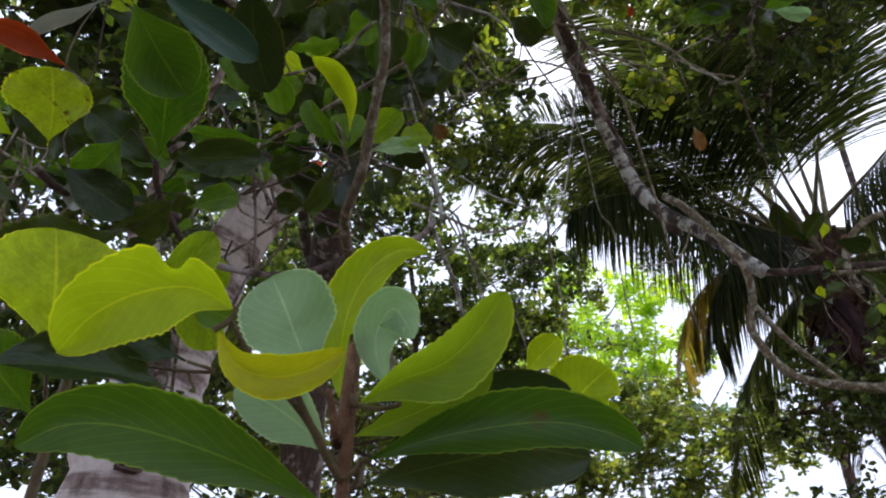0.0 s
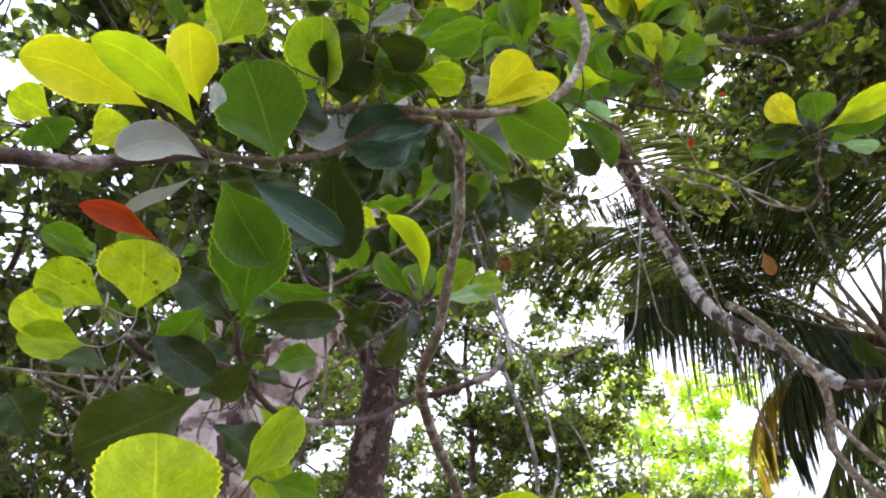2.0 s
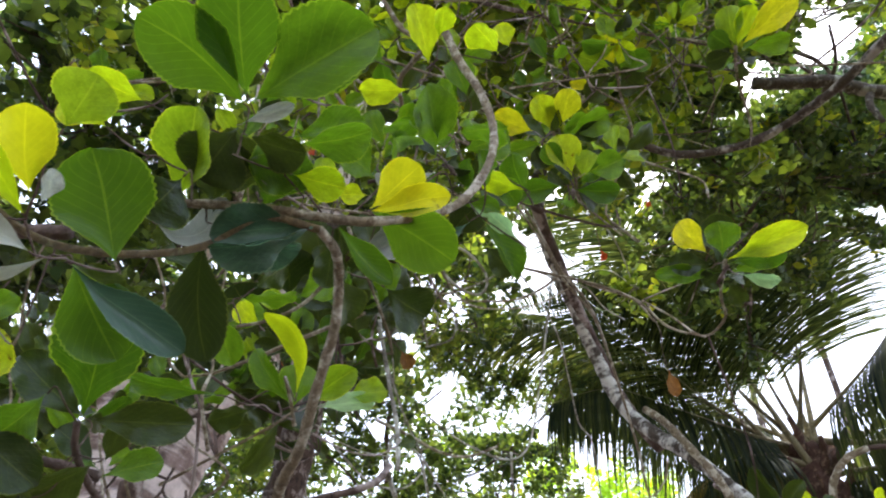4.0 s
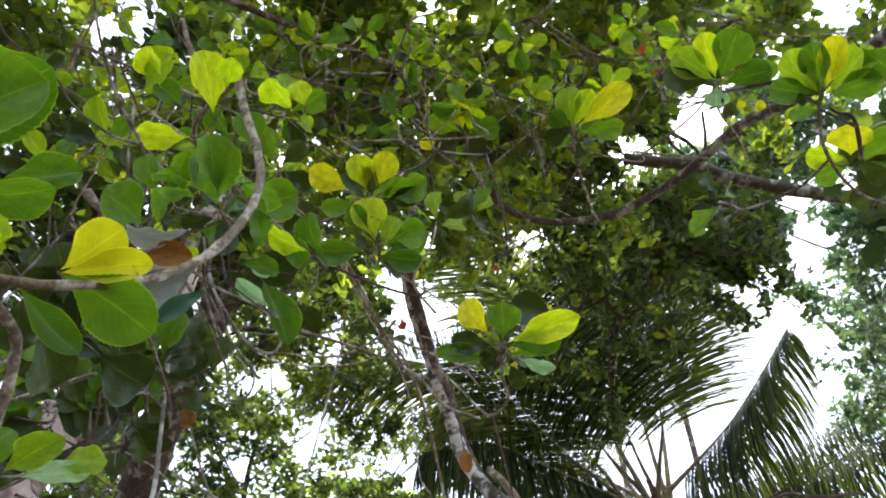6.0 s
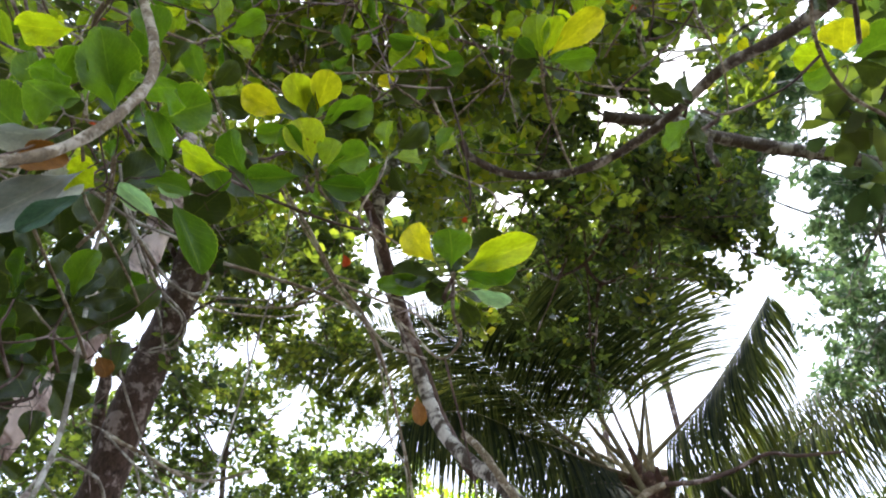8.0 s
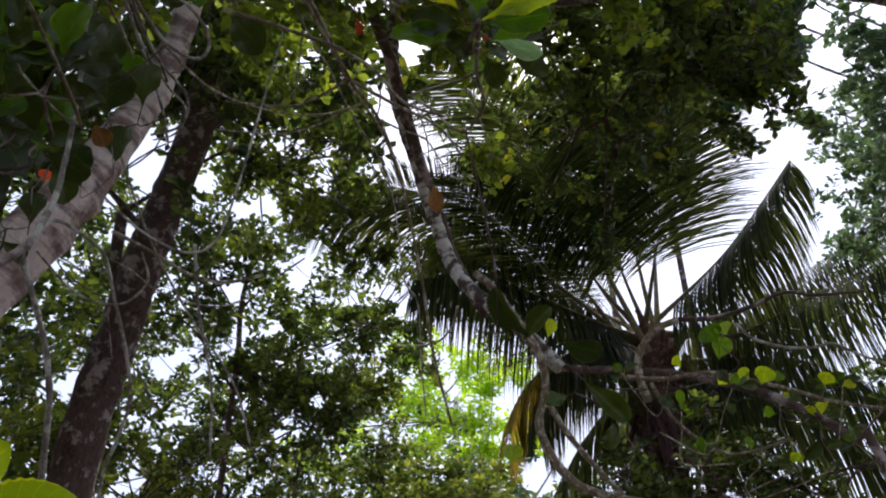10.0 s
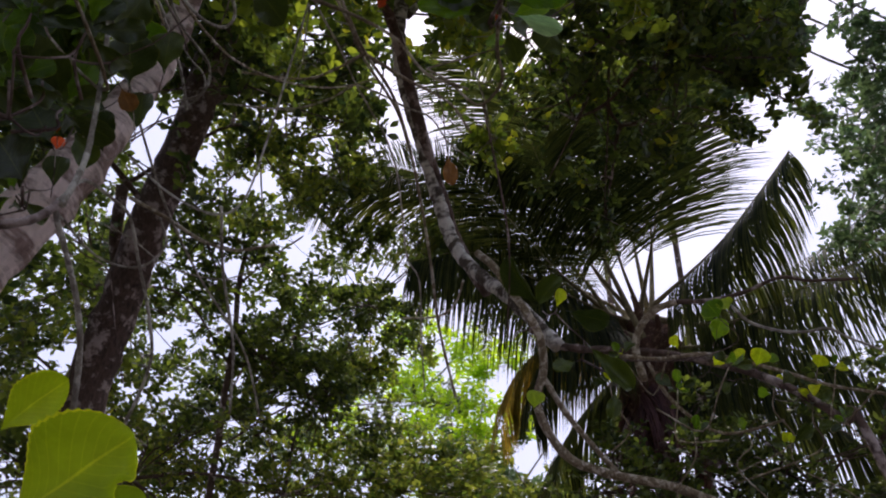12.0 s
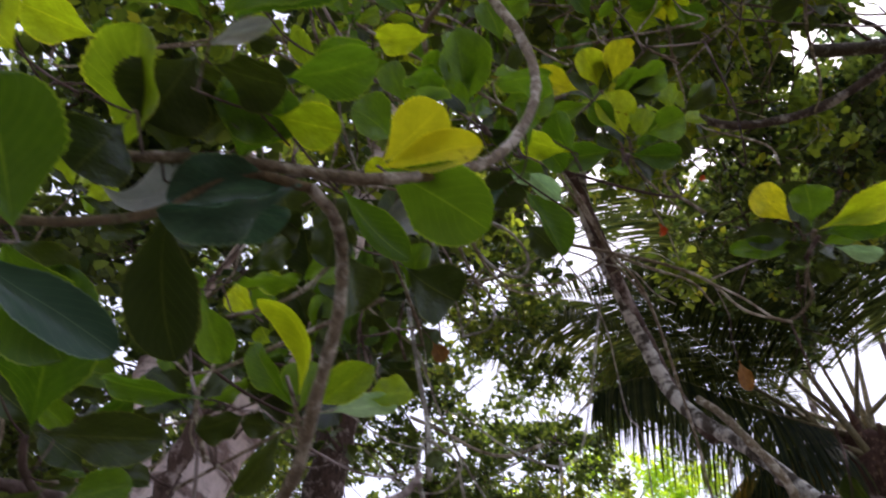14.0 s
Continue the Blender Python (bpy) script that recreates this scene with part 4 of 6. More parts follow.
tube("limb", near, [(2.837, 2.548, 5.996), (2.805, 2.581, 5.863), (2.832, 2.590, 5.706)], 0.0300, 0.0180, BARK_SHADE)
tube("branch", near, [(1.218, 3.340, 3.928), (1.269, 3.237, 3.787), (1.318, 3.115, 3.580), (1.418, 3.051, 3.333), (1.462, 3.117, 3.189), (1.436, 3.152, 3.024), (1.543, 3.143, 2.816), (1.689, 3.058, 2.720), (1.905, 2.915, 2.641), (2.102, 2.826, 2.543)], 0.0200, 0.0180, BARK_TWIG)
tube("branch", near, [(1.482, 3.175, 3.177), (1.576, 3.163, 3.007), (1.680, 3.127, 2.852), (1.783, 3.078, 2.702)], 0.0140, 0.0110, BARK_TWIG)
tube("branch", near, [(0.899, 1.967, 4.539), (0.965, 2.042, 4.533), (1.190, 2.076, 4.508), (1.483, 1.951, 4.488), (1.689, 1.660, 4.455), (1.776, 1.295, 4.357), (1.842, 1.036, 4.187), (1.910, 0.674, 4.022)], 0.0160, 0.0240, BARK_SHADE)
tube("branch", near, [(1.768, 2.787, 3.019), (1.733, 2.761, 3.138), (1.741, 2.727, 3.222), (1.792, 2.674, 3.292), (1.872, 2.625, 3.322)], 0.0170, 0.0140, BARK_TWIG)
tube("twig", near, [(1.872, 2.625, 3.322), (2.011, 2.586, 3.329), (2.141, 2.529, 3.361), (2.267, 2.455, 3.409), (2.386, 2.424, 3.396), (2.547, 2.343, 3.385)], 0.0110, 0.0060, BARK_DARK)
tube("twig", near, [(2.063, 2.528, 3.277), (2.123, 2.525, 3.214), (2.211, 2.486, 3.167), (2.293, 2.433, 3.144), (2.356, 2.381, 3.142), (2.417, 2.354, 3.095), (2.51, 2.305, 3.028)], 0.0060, 0.0050, BARK_VINE)
tube("twig", near, [(1.631, 2.714, 3.077), (1.777, 2.665, 3.061), (1.932, 2.586, 3.068), (2.066, 2.536, 3.03), (2.195, 2.487, 2.983), (2.333, 2.43, 2.92), (2.499, 2.329, 2.861)], 0.0100, 0.0060, BARK_TWIG)
tube("twig", near, [(1.733, 2.678, 3.046), (1.811, 2.715, 2.944), (1.903, 2.725, 2.866), (2.008, 2.713, 2.805), (2.105, 2.672, 2.803), (2.229, 2.59, 2.834)], 0.0080, 0.0050, BARK_TWIG)
bough = tube("branch", near, [(0.029, 0.613, 2.834), (0.056, 0.626, 2.759), (0.093, 0.627, 2.666), (0.113, 0.628, 2.581), (0.110, 0.612, 2.479), (0.081, 0.599, 2.381), (0.040, 0.564, 2.297), (-0.033, 0.531, 2.238), (-0.091, 0.504, 2.212), (-0.145, 0.487, 2.201), (-0.223, 0.478, 2.190)], 0.0075, 0.0045, BARK_TWIG, "bowed grey branch")
tube("twig", near, [(0.029, 0.613, 2.834), (-0.015, 0.674, 2.839), (-0.048, 0.736, 2.853), (-0.043, 0.808, 2.866)], 0.0060, 0.0040, BARK_TWIG)
tube("twig", near, [(0.029, 0.613, 2.834), (-0.036, 0.665, 2.900), (-0.084, 0.642, 2.962), (-0.111, 0.624, 3.023)], 0.0060, 0.0040, BARK_TWIG)
twig_c = tube("twig", near, [(-0.324, 0.353, 2.069), (-0.315, 0.382, 2.066), (-0.299, 0.418, 2.072), (-0.278, 0.455, 2.094), (-0.232, 0.481, 2.119), (-0.188, 0.502, 2.157), (-0.140, 0.492, 2.192), (-0.083, 0.510, 2.198)], 0.0030, 0.0045, BARK_GREEN)
tube("branch", near, [(-0.360, 0.551, 2.210), (-0.450, 0.564, 2.218), (-0.510, 0.545, 2.192), (-0.569, 0.530, 2.188), (-0.639, 0.513, 2.186)], 0.0080, 0.0110, BARK_DARK)
twig_d = tube("twig", near, [(-0.357, 0.732, 2.086), (-0.361, 0.768, 2.066), (-0.363, 0.868, 2.063), (-0.341, 0.936, 2.063), (-0.292, 1.045, 2.105), (-0.238, 1.141, 2.166), (-0.191, 1.223, 2.242), (-0.150, 1.221, 2.250), (-0.112, 1.198, 2.250)], 0.0040, 0.0070, BARK_DARK)
tube("twig", near, [(-0.477, 0.693, 2.047), (-0.458, 0.736, 2.041), (-0.419, 0.811, 2.077), (-0.364, 0.856, 2.084)], 0.0050, 0.0070, BARK_DARK)
twig_e = tube("branch", near, [(-0.083, 0.510, 2.198), (-0.069, 0.549, 2.205), (-0.069, 0.601, 2.212), (-0.070, 0.639, 2.172), (-0.087, 0.694, 2.120), (-0.102, 0.746, 2.079), (-0.130, 0.821, 2.049), (-0.121, 0.965, 2.036), (-0.101, 1.082, 2.024), (-0.077, 1.140, 1.961)], 0.0050, 0.0085, BARK_TWIG)
tube("twig", near, [(-0.086, 0.725, 2.341), (-0.107, 0.722, 2.314), (-0.137, 0.741, 2.289), (-0.178, 0.752, 2.269), (-0.218, 0.754, 2.256)], 0.0030, 0.0022, BARK_TWIG)
tube("twig", near, [(-0.154, 0.820, 2.228), (-0.146, 0.859, 2.210), (-0.139, 0.876, 2.186)], 0.0022, 0.0030, BARK_TWIG)
twig_cen = tube("twig", near, [(0.555, 0.890, 2.585), (0.576, 0.982, 2.585), (0.603, 1.042, 2.583), (0.583, 1.110, 2.591), (0.536, 1.135, 2.661), (0.507, 1.197, 2.756)], 0.0032, 0.0020, BARK_TWIG)
twig_low = tube("twig", near, [(0.318, 0.933, 2.842), (0.341, 0.999, 2.849), (0.427, 1.150, 2.969), (0.527, 1.303, 3.081)], 0.0030, 0.0025, BARK_TWIG)
twig_up = tube("twig", near, [(0.287, 0.950, 3.024), (0.311, 1.024, 3.028), (0.348, 1.087, 3.037), (0.394, 1.194, 3.072)], 0.0030, 0.0025, BARK_TWIG)
twig_r2 = tube("twig", near, [(0.837, 0.459, 2.870), (0.912, 0.558, 2.957), (1.151, 0.765, 3.221), (1.324, 0.968, 3.393)], 0.0028, 0.0020, BARK_TWIG)
twig_r3 = tube("twig", near, [(0.879, 0.347, 2.649), (0.904, 0.387, 2.667), (0.981, 0.468, 2.706), (1.083, 0.538, 2.729), (1.201, 0.576, 2.751)], 0.0028, 0.0030, BARK_TWIG)
twig_r1 = tube("twig", near, [(0.852, 1.008, 3.580), (0.906, 1.130, 3.611), (1.034, 1.335, 3.678), (1.264, 1.707, 4.094)], 0.0050, 0.0040, BARK_TWIG)
twig_m = tube("twig", near, [(0.580, 1.212, 3.774), (0.631, 1.345, 3.799), (0.771, 1.638, 4.060), (0.893, 1.969, 4.420)], 0.0050, 0.0040, BARK_TWIG)
tube("twig", near, [(0.253, 1.268, 3.155), (0.322, 1.368, 3.140), (0.398, 1.480, 3.106), (0.493, 1.579, 3.071), (0.584, 1.750, 3.014), (0.676, 1.920, 2.841), (0.735, 2.044, 2.704), (0.816, 2.155, 2.544)], 0.0040, 0.0040, BARK_TWIG)
tube("twig", near, [(0.399, 1.485, 3.101), (0.336, 1.522, 3.064), (0.262, 1.580, 3.072), (0.112, 1.614, 3.089)], 0.0040, 0.0030, BARK_TWIG)
tube("twig", near, [(0.399, 1.485, 3.101), (0.519, 1.575, 3.144), (0.658, 1.661, 3.179), (0.748, 1.767, 3.192)], 0.0050, 0.0030, BARK_TWIG)
tube("twig", near, [(0.650, 2.184, 2.790), (0.741, 2.076, 2.751), (0.784, 2.046, 2.789), (0.796, 2.011, 2.845)], 0.0030, 0.0030, BARK_TWIG)
tube("twig", near, [(-0.095, 1.800, 2.787), (0.000, 1.836, 2.766), (0.086, 1.868, 2.740), (0.169, 1.881, 2.737), (0.259, 1.913, 2.795)], 0.0050, 0.0040, BARK_TWIG)
for_twigs = [([(-0.116, 0.904, 2.906), (-0.165, 0.857, 2.929), (-0.238, 0.803, 3.007), (-0.295, 0.723, 3.096), (-0.329, 0.655, 3.178)], 0.0040, 0.0025), ([(-0.165, 0.857, 2.929), (-0.237, 0.870, 2.962), (-0.323, 0.851, 3.009), (-0.384, 0.815, 3.071)], 0.0030, 0.0020), ([(-0.580, 0.817, 3.042), (-0.554, 0.788, 3.199), (-0.522, 0.832, 3.189), (-0.462, 0.963, 3.259)], 0.0040, 0.0025), ([(-0.357, 0.893, 3.330), (-0.333, 1.007, 3.276), (-0.290, 1.080, 3.247), (-0.241, 1.133, 3.230)], 0.0040, 0.0025)]
for pts, ra, rb in for_twigs:
    tube("twig", near, pts, ra, rb, BARK_DARK)
tube("twig", near, [(0.198, 0.987, 2.629), (0.337, 0.984, 2.595), (0.416, 0.987, 2.563), (0.472, 1.004, 2.519), (0.534, 0.996, 2.494)], 0.0030, 0.0020, BARK_TWIG)
for pts, ra, rb in [([(-0.058, 0.804, 2.738), (-0.035, 0.870, 2.716), (-0.029, 0.947, 2.688), (0.013, 1.014, 2.661), (0.042, 1.074, 2.646), (0.064, 1.101, 2.619)], 0.0030, 0.0020), ([(0.029, 0.837, 2.668), (0.022, 0.891, 2.658), (0.012, 0.946, 2.643), (-0.011, 0.977, 2.633), (-0.028, 1.000, 2.632)], 0.0040, 0.0030), ([(0.032, 1.062, 2.734), (0.074, 1.185, 2.757), (0.138, 1.370, 2.860), (0.247, 1.527, 2.993), (0.353, 1.587, 3.076), (0.449, 1.625, 3.177)], 0.0030, 0.0020), ([(0.211, 1.215, 3.167), (0.259, 1.302, 3.158), (0.347, 1.412, 3.120), (0.407, 1.501, 3.094), (0.506, 1.597, 3.047), (0.576, 1.735, 3.020)], 0.0040, 0.0035)]:
    tube("twig", near, pts, ra, rb, BARK_TWIG)
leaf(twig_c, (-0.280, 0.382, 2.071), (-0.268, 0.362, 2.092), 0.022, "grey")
leaf(twig_c, (-0.468, 0.485, 2.154), (-0.428, 0.480, 2.187), 0.042, "young")
leaf(twig_c, (-0.492, 0.452, 2.163), (-0.522, 0.418, 2.165), 0.042, "young")
leaf(twig_c, (-0.491, 0.479, 2.141), (-0.501, 0.450, 2.157), 0.056, "green")
leaf(twig_c, (-0.264, 0.336, 2.113), (-0.239, 0.303, 2.144), 0.049, "bright")
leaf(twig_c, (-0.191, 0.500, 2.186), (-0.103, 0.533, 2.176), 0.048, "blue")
leaf(twig_c, (-0.190, 0.491, 2.193), (-0.192, 0.429, 2.239), 0.064, "dark")
leaf(twig_c, (-0.141, 0.493, 2.203), (-0.118, 0.439, 2.248), 0.071, "green")
leaf(twig_c, (-0.224, 0.479, 2.192), (-0.214, 0.402, 2.251), 0.058, "bright")
leaf(twig_c, (-0.231, 0.620, 2.201), (-0.214, 0.668, 2.153), 0.043, "dark")
leaf(twig_d, (-0.354, 0.733, 2.086), (-0.344, 0.636, 2.210), 0.094, "green")
leaf(twig_d, (-0.466, 0.684, 2.070), (-0.459, 0.630, 2.144), 0.091, "spotted")
leaf(twig_d, (-0.493, 0.667, 2.069), (-0.557, 0.607, 2.083), 0.062, "spotted")
leaf(twig_d, (-0.527, 0.670, 2.030), (-0.577, 0.618, 2.048), 0.057, "young")
leaf(twig_d, (-0.392, 0.809, 2.139), (-0.467, 0.740, 2.179), 0.066, "dark")
leaf(twig_d, (-0.351, 0.732, 2.090), (-0.238, 0.757, 2.113), 0.049, "dark")
leaf(twig_d, (-0.388, 0.766, 2.008), (-0.517, 0.738, 1.922), 0.113, "dark")
leaf(twig_d, (-0.420, 0.717, 2.061), (-0.447, 0.732, 2.013), 0.029, "grey")
leaf(twig_d, (-0.460, 0.696, 2.057), (-0.389, 0.759, 2.020), 0.057, "dark")
leaf(twig_d, (-0.389, 0.704, 2.103), (-0.437, 0.718, 2.046), 0.053, "green")
leaf(twig_d, (-0.331, 0.763, 2.054), (-0.388, 0.766, 2.008), 0.053, "dark")
leaf(twig_d, (-0.325, 0.773, 2.043), (-0.263, 0.778, 2.070), 0.038, "green")
leaf(twig_d, (-0.488, 0.710, 2.010), (-0.549, 0.667, 2.009), 0.045, "dark")
leaf(twig_d, (-0.509, 0.685, 2.027), (-0.573, 0.645, 2.015), 0.045, "bright")
leaf(twig_d, (-0.527, 0.748, 2.120), (-0.519, 0.714, 2.170), 0.050, "dark")
leaf(twig_d, (-0.395, 0.959, 2.095), (-0.330, 1.001, 2.057), 0.054, "bright")
leaf(twig_d, (-0.418, 1.062, 2.108), (-0.371, 1.123, 2.007), 0.069, "bright")
leaf(twig_d, (-0.456, 0.950, 2.063), (-0.385, 0.999, 2.021), 0.063, "dark")
leaf(twig_d, (-0.549, 0.717, 1.919), (-0.580, 0.675, 1.956), 0.060, "dark")
leaf(twig_d, (-0.370, 0.585, 2.202), (-0.317, 0.634, 2.180), 0.044, "dark")
leaf(twig_e, (-0.128, 0.863, 2.212), (-0.072, 0.839, 2.263), 0.043, "bright")
leaf(twig_e, (-0.120, 0.865, 2.211), (-0.028, 0.870, 2.228), 0.030, "pale")
leaf(twig_e, (-0.145, 0.864, 2.202), (-0.134, 0.829, 2.258), 0.050, "green")
leaf(twig_e, (-0.142, 0.862, 2.207), (-0.205, 0.807, 2.258), 0.030, "green")
leaf(twig_e, (-0.192, 0.853, 2.198), (-0.251, 0.851, 2.170), 0.037, "dark")
leaf(twig_e, (-0.198, 0.787, 2.287), (-0.230, 0.762, 2.303), 0.033, "young")
leaf(twig_e, (-0.158, 0.773, 2.320), (-0.199, 0.762, 2.316), 0.029, "bright")
leaf(twig_e, (-0.220, 0.744, 2.296), (-0.147, 0.743, 2.314), 0.033, "green")
leaf(twig_e, (-0.203, 0.736, 2.310), (-0.161, 0.718, 2.337), 0.050, "dark")
leaf(twig_e, (-0.147, 0.749, 2.309), (-0.088, 0.726, 2.340), 0.050, "green")
leaf(twig_e, (-0.252, 0.749, 2.281), (-0.224, 0.802, 2.228), 0.041, "green")
leaf(twig_e, (-0.241, 0.824, 2.194), (-0.355, 0.792, 2.184), 0.033, "green")
leaf(twig_e, (-0.153, 0.853, 2.181), (-0.195, 0.887, 2.116), 0.033, "dark")
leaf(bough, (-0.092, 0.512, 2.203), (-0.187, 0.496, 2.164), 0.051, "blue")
leaf(bough, (-0.111, 0.446, 2.256), (-0.040, 0.444, 2.286), 0.045, "green")
leaf(bough, (-0.085, 0.496, 2.222), (-0.088, 0.460, 2.255), 0.038, "bright")
leaf(bough, (-0.104, 0.485, 2.224), (-0.117, 0.458, 2.243), 0.075, "dark")
leaf(bough, (-0.085, 0.594, 2.271), (-0.089, 0.633, 2.226), 0.042, "dark")
leaf(bough, (-0.130, 0.465, 2.230), (-0.186, 0.434, 2.225), 0.069, "dark")
leaf(bough, (-0.024, 0.694, 2.289), (0.036, 0.725, 2.267), 0.068, "dark")
leaf(bough, (-0.086, 0.674, 2.291), (-0.063, 0.721, 2.242), 0.060, "dark")
leaf(bough, (0.159, 0.726, 2.431), (0.113, 0.699, 2.455), 0.025, "pale")
leaf(bough, (-0.154, 0.392, 2.248), (-0.052, 0.328, 2.316), 0.075, "green")
leaf(bough, (-0.160, 0.408, 2.235), (-0.112, 0.397, 2.259), 0.016, "grey")
leaf(bough, (-0.162, 0.410, 2.231), (-0.196, 0.444, 2.189), 0.075, "dark")
leaf(bough, (-0.153, 0.418, 2.229), (-0.101, 0.437, 2.234), 0.045, "dark")
leaf(bough, (-0.157, 0.435, 2.214), (-0.104, 0.462, 2.213), 0.048, "green")
leaf(bough, (-0.141, 0.513, 2.358), (-0.056, 0.504, 2.385), 0.044, "green")
leaf(bough, (-0.241, 0.421, 2.184), (-0.293, 0.431, 2.141), 0.063, "bright")
leaf(bough, (-0.085, 0.498, 2.186), (-0.181, 0.496, 2.149), 0.037, "blue")
leaf(bough, (-0.315, 0.484, 2.369), (-0.372, 0.447, 2.361), 0.045, "young")
leaf(bough, (-0.271, 0.389, 2.190), (-0.299, 0.358, 2.195), 0.054, "young")
leaf(bough, (-0.209, 0.440, 2.186), (-0.243, 0.457, 2.152), 0.066, "dark")
leaf(bough, (-0.110, 0.454, 2.217), (-0.060, 0.467, 2.221), 0.036, "young")
leaf(bough, (0.087, 0.683, 2.417), (0.024, 0.707, 2.364), 0.024, "blue")
leaf(bough, (-0.058, 0.747, 2.655), (-0.089, 0.694, 2.688), 0.041, "green")
leaf(bough, (-0.050, 0.738, 2.663), (-0.020, 0.686, 2.708), 0.041, "green")
leaf(bough, (0.037, 0.748, 2.671), (0.002, 0.654, 2.734), 0.051, "green")
leaf(bough, (-0.022, 0.668, 2.721), (-0.101, 0.669, 2.703), 0.045, "young")
leaf(bough, (0.009, 0.637, 2.747), (-0.020, 0.549, 2.793), 0.061, "young")
leaf(bough, (0.021, 0.600, 2.771), (0.025, 0.554, 2.797), 0.035, "young")
leaf(bough, (0.067, 0.729, 2.689), (0.157, 0.655, 2.625), 0.068, "green")
leaf(bough, (0.120, 0.807, 2.628), (0.109, 0.702, 2.586), 0.030, "green")
leaf(bough, (-0.123, 0.711, 2.914), (-0.158, 0.649, 2.942), 0.057, "young")
leaf(bough, (-0.152, 0.720, 2.901), (-0.118, 0.657, 2.947), 0.045, "bright")
leaf(bough, (-0.080, 0.737, 2.907), (-0.134, 0.702, 2.917), 0.045, "green")
leaf(bough, (0.129, 0.841, 2.732), (0.189, 0.884, 2.695), 0.042, "green")
leaf(bough, (0.082, 0.824, 2.611), (0.150, 0.827, 2.612), 0.029, "green")
leaf(bough, (0.032, 0.780, 2.684), (0.018, 0.654, 2.704), 0.084, "green")
leaf(bough, (0.075, 0.774, 2.702), (0.154, 0.756, 2.735), 0.072, "green")
leaf(bough, (-0.035, 0.765, 2.669), (-0.049, 0.646, 2.618), 0.061, "green")
leaf(bough, (-0.048, 0.745, 2.679), (-0.008, 0.644, 2.638), 0.052, "green")
leaf(bough, (0.078, 0.698, 2.756), (0.049, 0.644, 2.781), 0.054, "green")
leaf(bough, (0.127, 0.638, 2.804), (0.079, 0.592, 2.817), 0.063, "young")
leaf(bough, (0.145, 0.629, 2.813), (0.125, 0.595, 2.827), 0.041, "young")
leaf(bough, (-0.072, 0.793, 2.629), (-0.133, 0.739, 2.641), 0.072, "green")
leaf(bough, (0.192, 0.838, 2.679), (0.110, 0.844, 2.721), 0.051, "young")
leaf(bough, (0.115, 0.865, 2.637), (0.188, 0.944, 2.575), 0.047, "green")
leaf(bough, (0.211, 0.908, 2.754), (0.169, 0.851, 2.794), 0.054, "green")
leaf(bough, (0.154, 0.865, 2.647), (0.098, 0.855, 2.641), 0.023, "pale")
leaf(bough, (0.100, 0.846, 2.650), (0.086, 0.787, 2.695), 0.036, "green")
leaf(bough, (-0.061, 0.876, 2.557), (-0.005, 0.841, 2.617), 0.054, "grey")
leaf(bough, (0.018, 0.855, 2.614), (-0.016, 0.834, 2.619), 0.054, "young")
leaf(bough, (-0.244, 1.381, 2.907), (-0.194, 1.475, 2.825), 0.129, "green")
leaf(bough, (-0.276, 1.351, 2.921), (-0.273, 1.431, 2.834), 0.109, "green")
leaf(bough, (-0.201, 1.344, 2.967), (-0.228, 1.290, 3.006), 0.081, "green")
leaf(bough, (-0.104, 1.379, 2.974), (-0.058, 1.459, 2.905), 0.102, "green")
leaf(bough, (-0.264, 1.477, 2.781), (-0.291, 1.513, 2.714), 0.095, "green")
leaf(bough, (-0.143, 1.233, 3.092), (-0.215, 1.220, 3.073), 0.054, "young")
leaf(bough, (-0.230, 1.617, 2.790), (-0.240, 1.589, 2.823), 0.043, "red")
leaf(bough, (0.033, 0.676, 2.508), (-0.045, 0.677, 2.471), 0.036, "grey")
leaf(bough, (0.054, 0.724, 2.501), (-0.051, 0.759, 2.415), 0.056, "grey_shade")
bent_leaf(twig_c, [(-0.326, 0.362, 2.062), (-0.353, 0.335, 2.062), (-0.379, 0.309, 2.058), (-0.402, 0.293, 2.048)], 0.047, "yellow", cup=0.3, seed=21)
bent_leaf(twig_c, [(-0.291, 0.384, 2.063), (-0.306, 0.35, 2.074), (-0.327, 0.318, 2.076), (-0.35, 0.294, 2.07)], 0.043, "young", cup=0.5, roll=0.3, seed=22)
bent_leaf(twig_c, [(-0.287, 0.374, 2.074), (-0.288, 0.351, 2.086), (-0.286, 0.33, 2.098), (-0.283, 0.31, 2.109)], 0.044, "yellow", cup=0.4, roll=-0.2, widest=0.66, wave=0.06, seed=23)
bent_leaf(twig_c, [(-0.226, 0.426, 2.056), (-0.234, 0.407, 2.079), (-0.243, 0.383, 2.104), (-0.253, 0.362, 2.124)], 0.082, "green", cup=0.2, wave=0.05, seed=24)
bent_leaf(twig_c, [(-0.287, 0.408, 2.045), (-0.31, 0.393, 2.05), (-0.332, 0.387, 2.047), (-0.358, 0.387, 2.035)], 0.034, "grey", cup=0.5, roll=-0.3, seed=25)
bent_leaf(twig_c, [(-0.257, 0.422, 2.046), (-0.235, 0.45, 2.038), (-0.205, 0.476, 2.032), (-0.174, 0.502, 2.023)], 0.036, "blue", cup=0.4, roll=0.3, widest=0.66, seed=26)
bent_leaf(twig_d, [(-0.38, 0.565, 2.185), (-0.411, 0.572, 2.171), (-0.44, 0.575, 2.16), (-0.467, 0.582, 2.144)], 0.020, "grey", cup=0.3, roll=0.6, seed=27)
bent_leaf(twig_d, [(-0.418, 0.608, 2.117), (-0.441, 0.593, 2.129), (-0.47, 0.573, 2.139), (-0.505, 0.558, 2.138)], 0.030, "red", cup=0.8, roll=0.4, wave=0.12, seed=28)
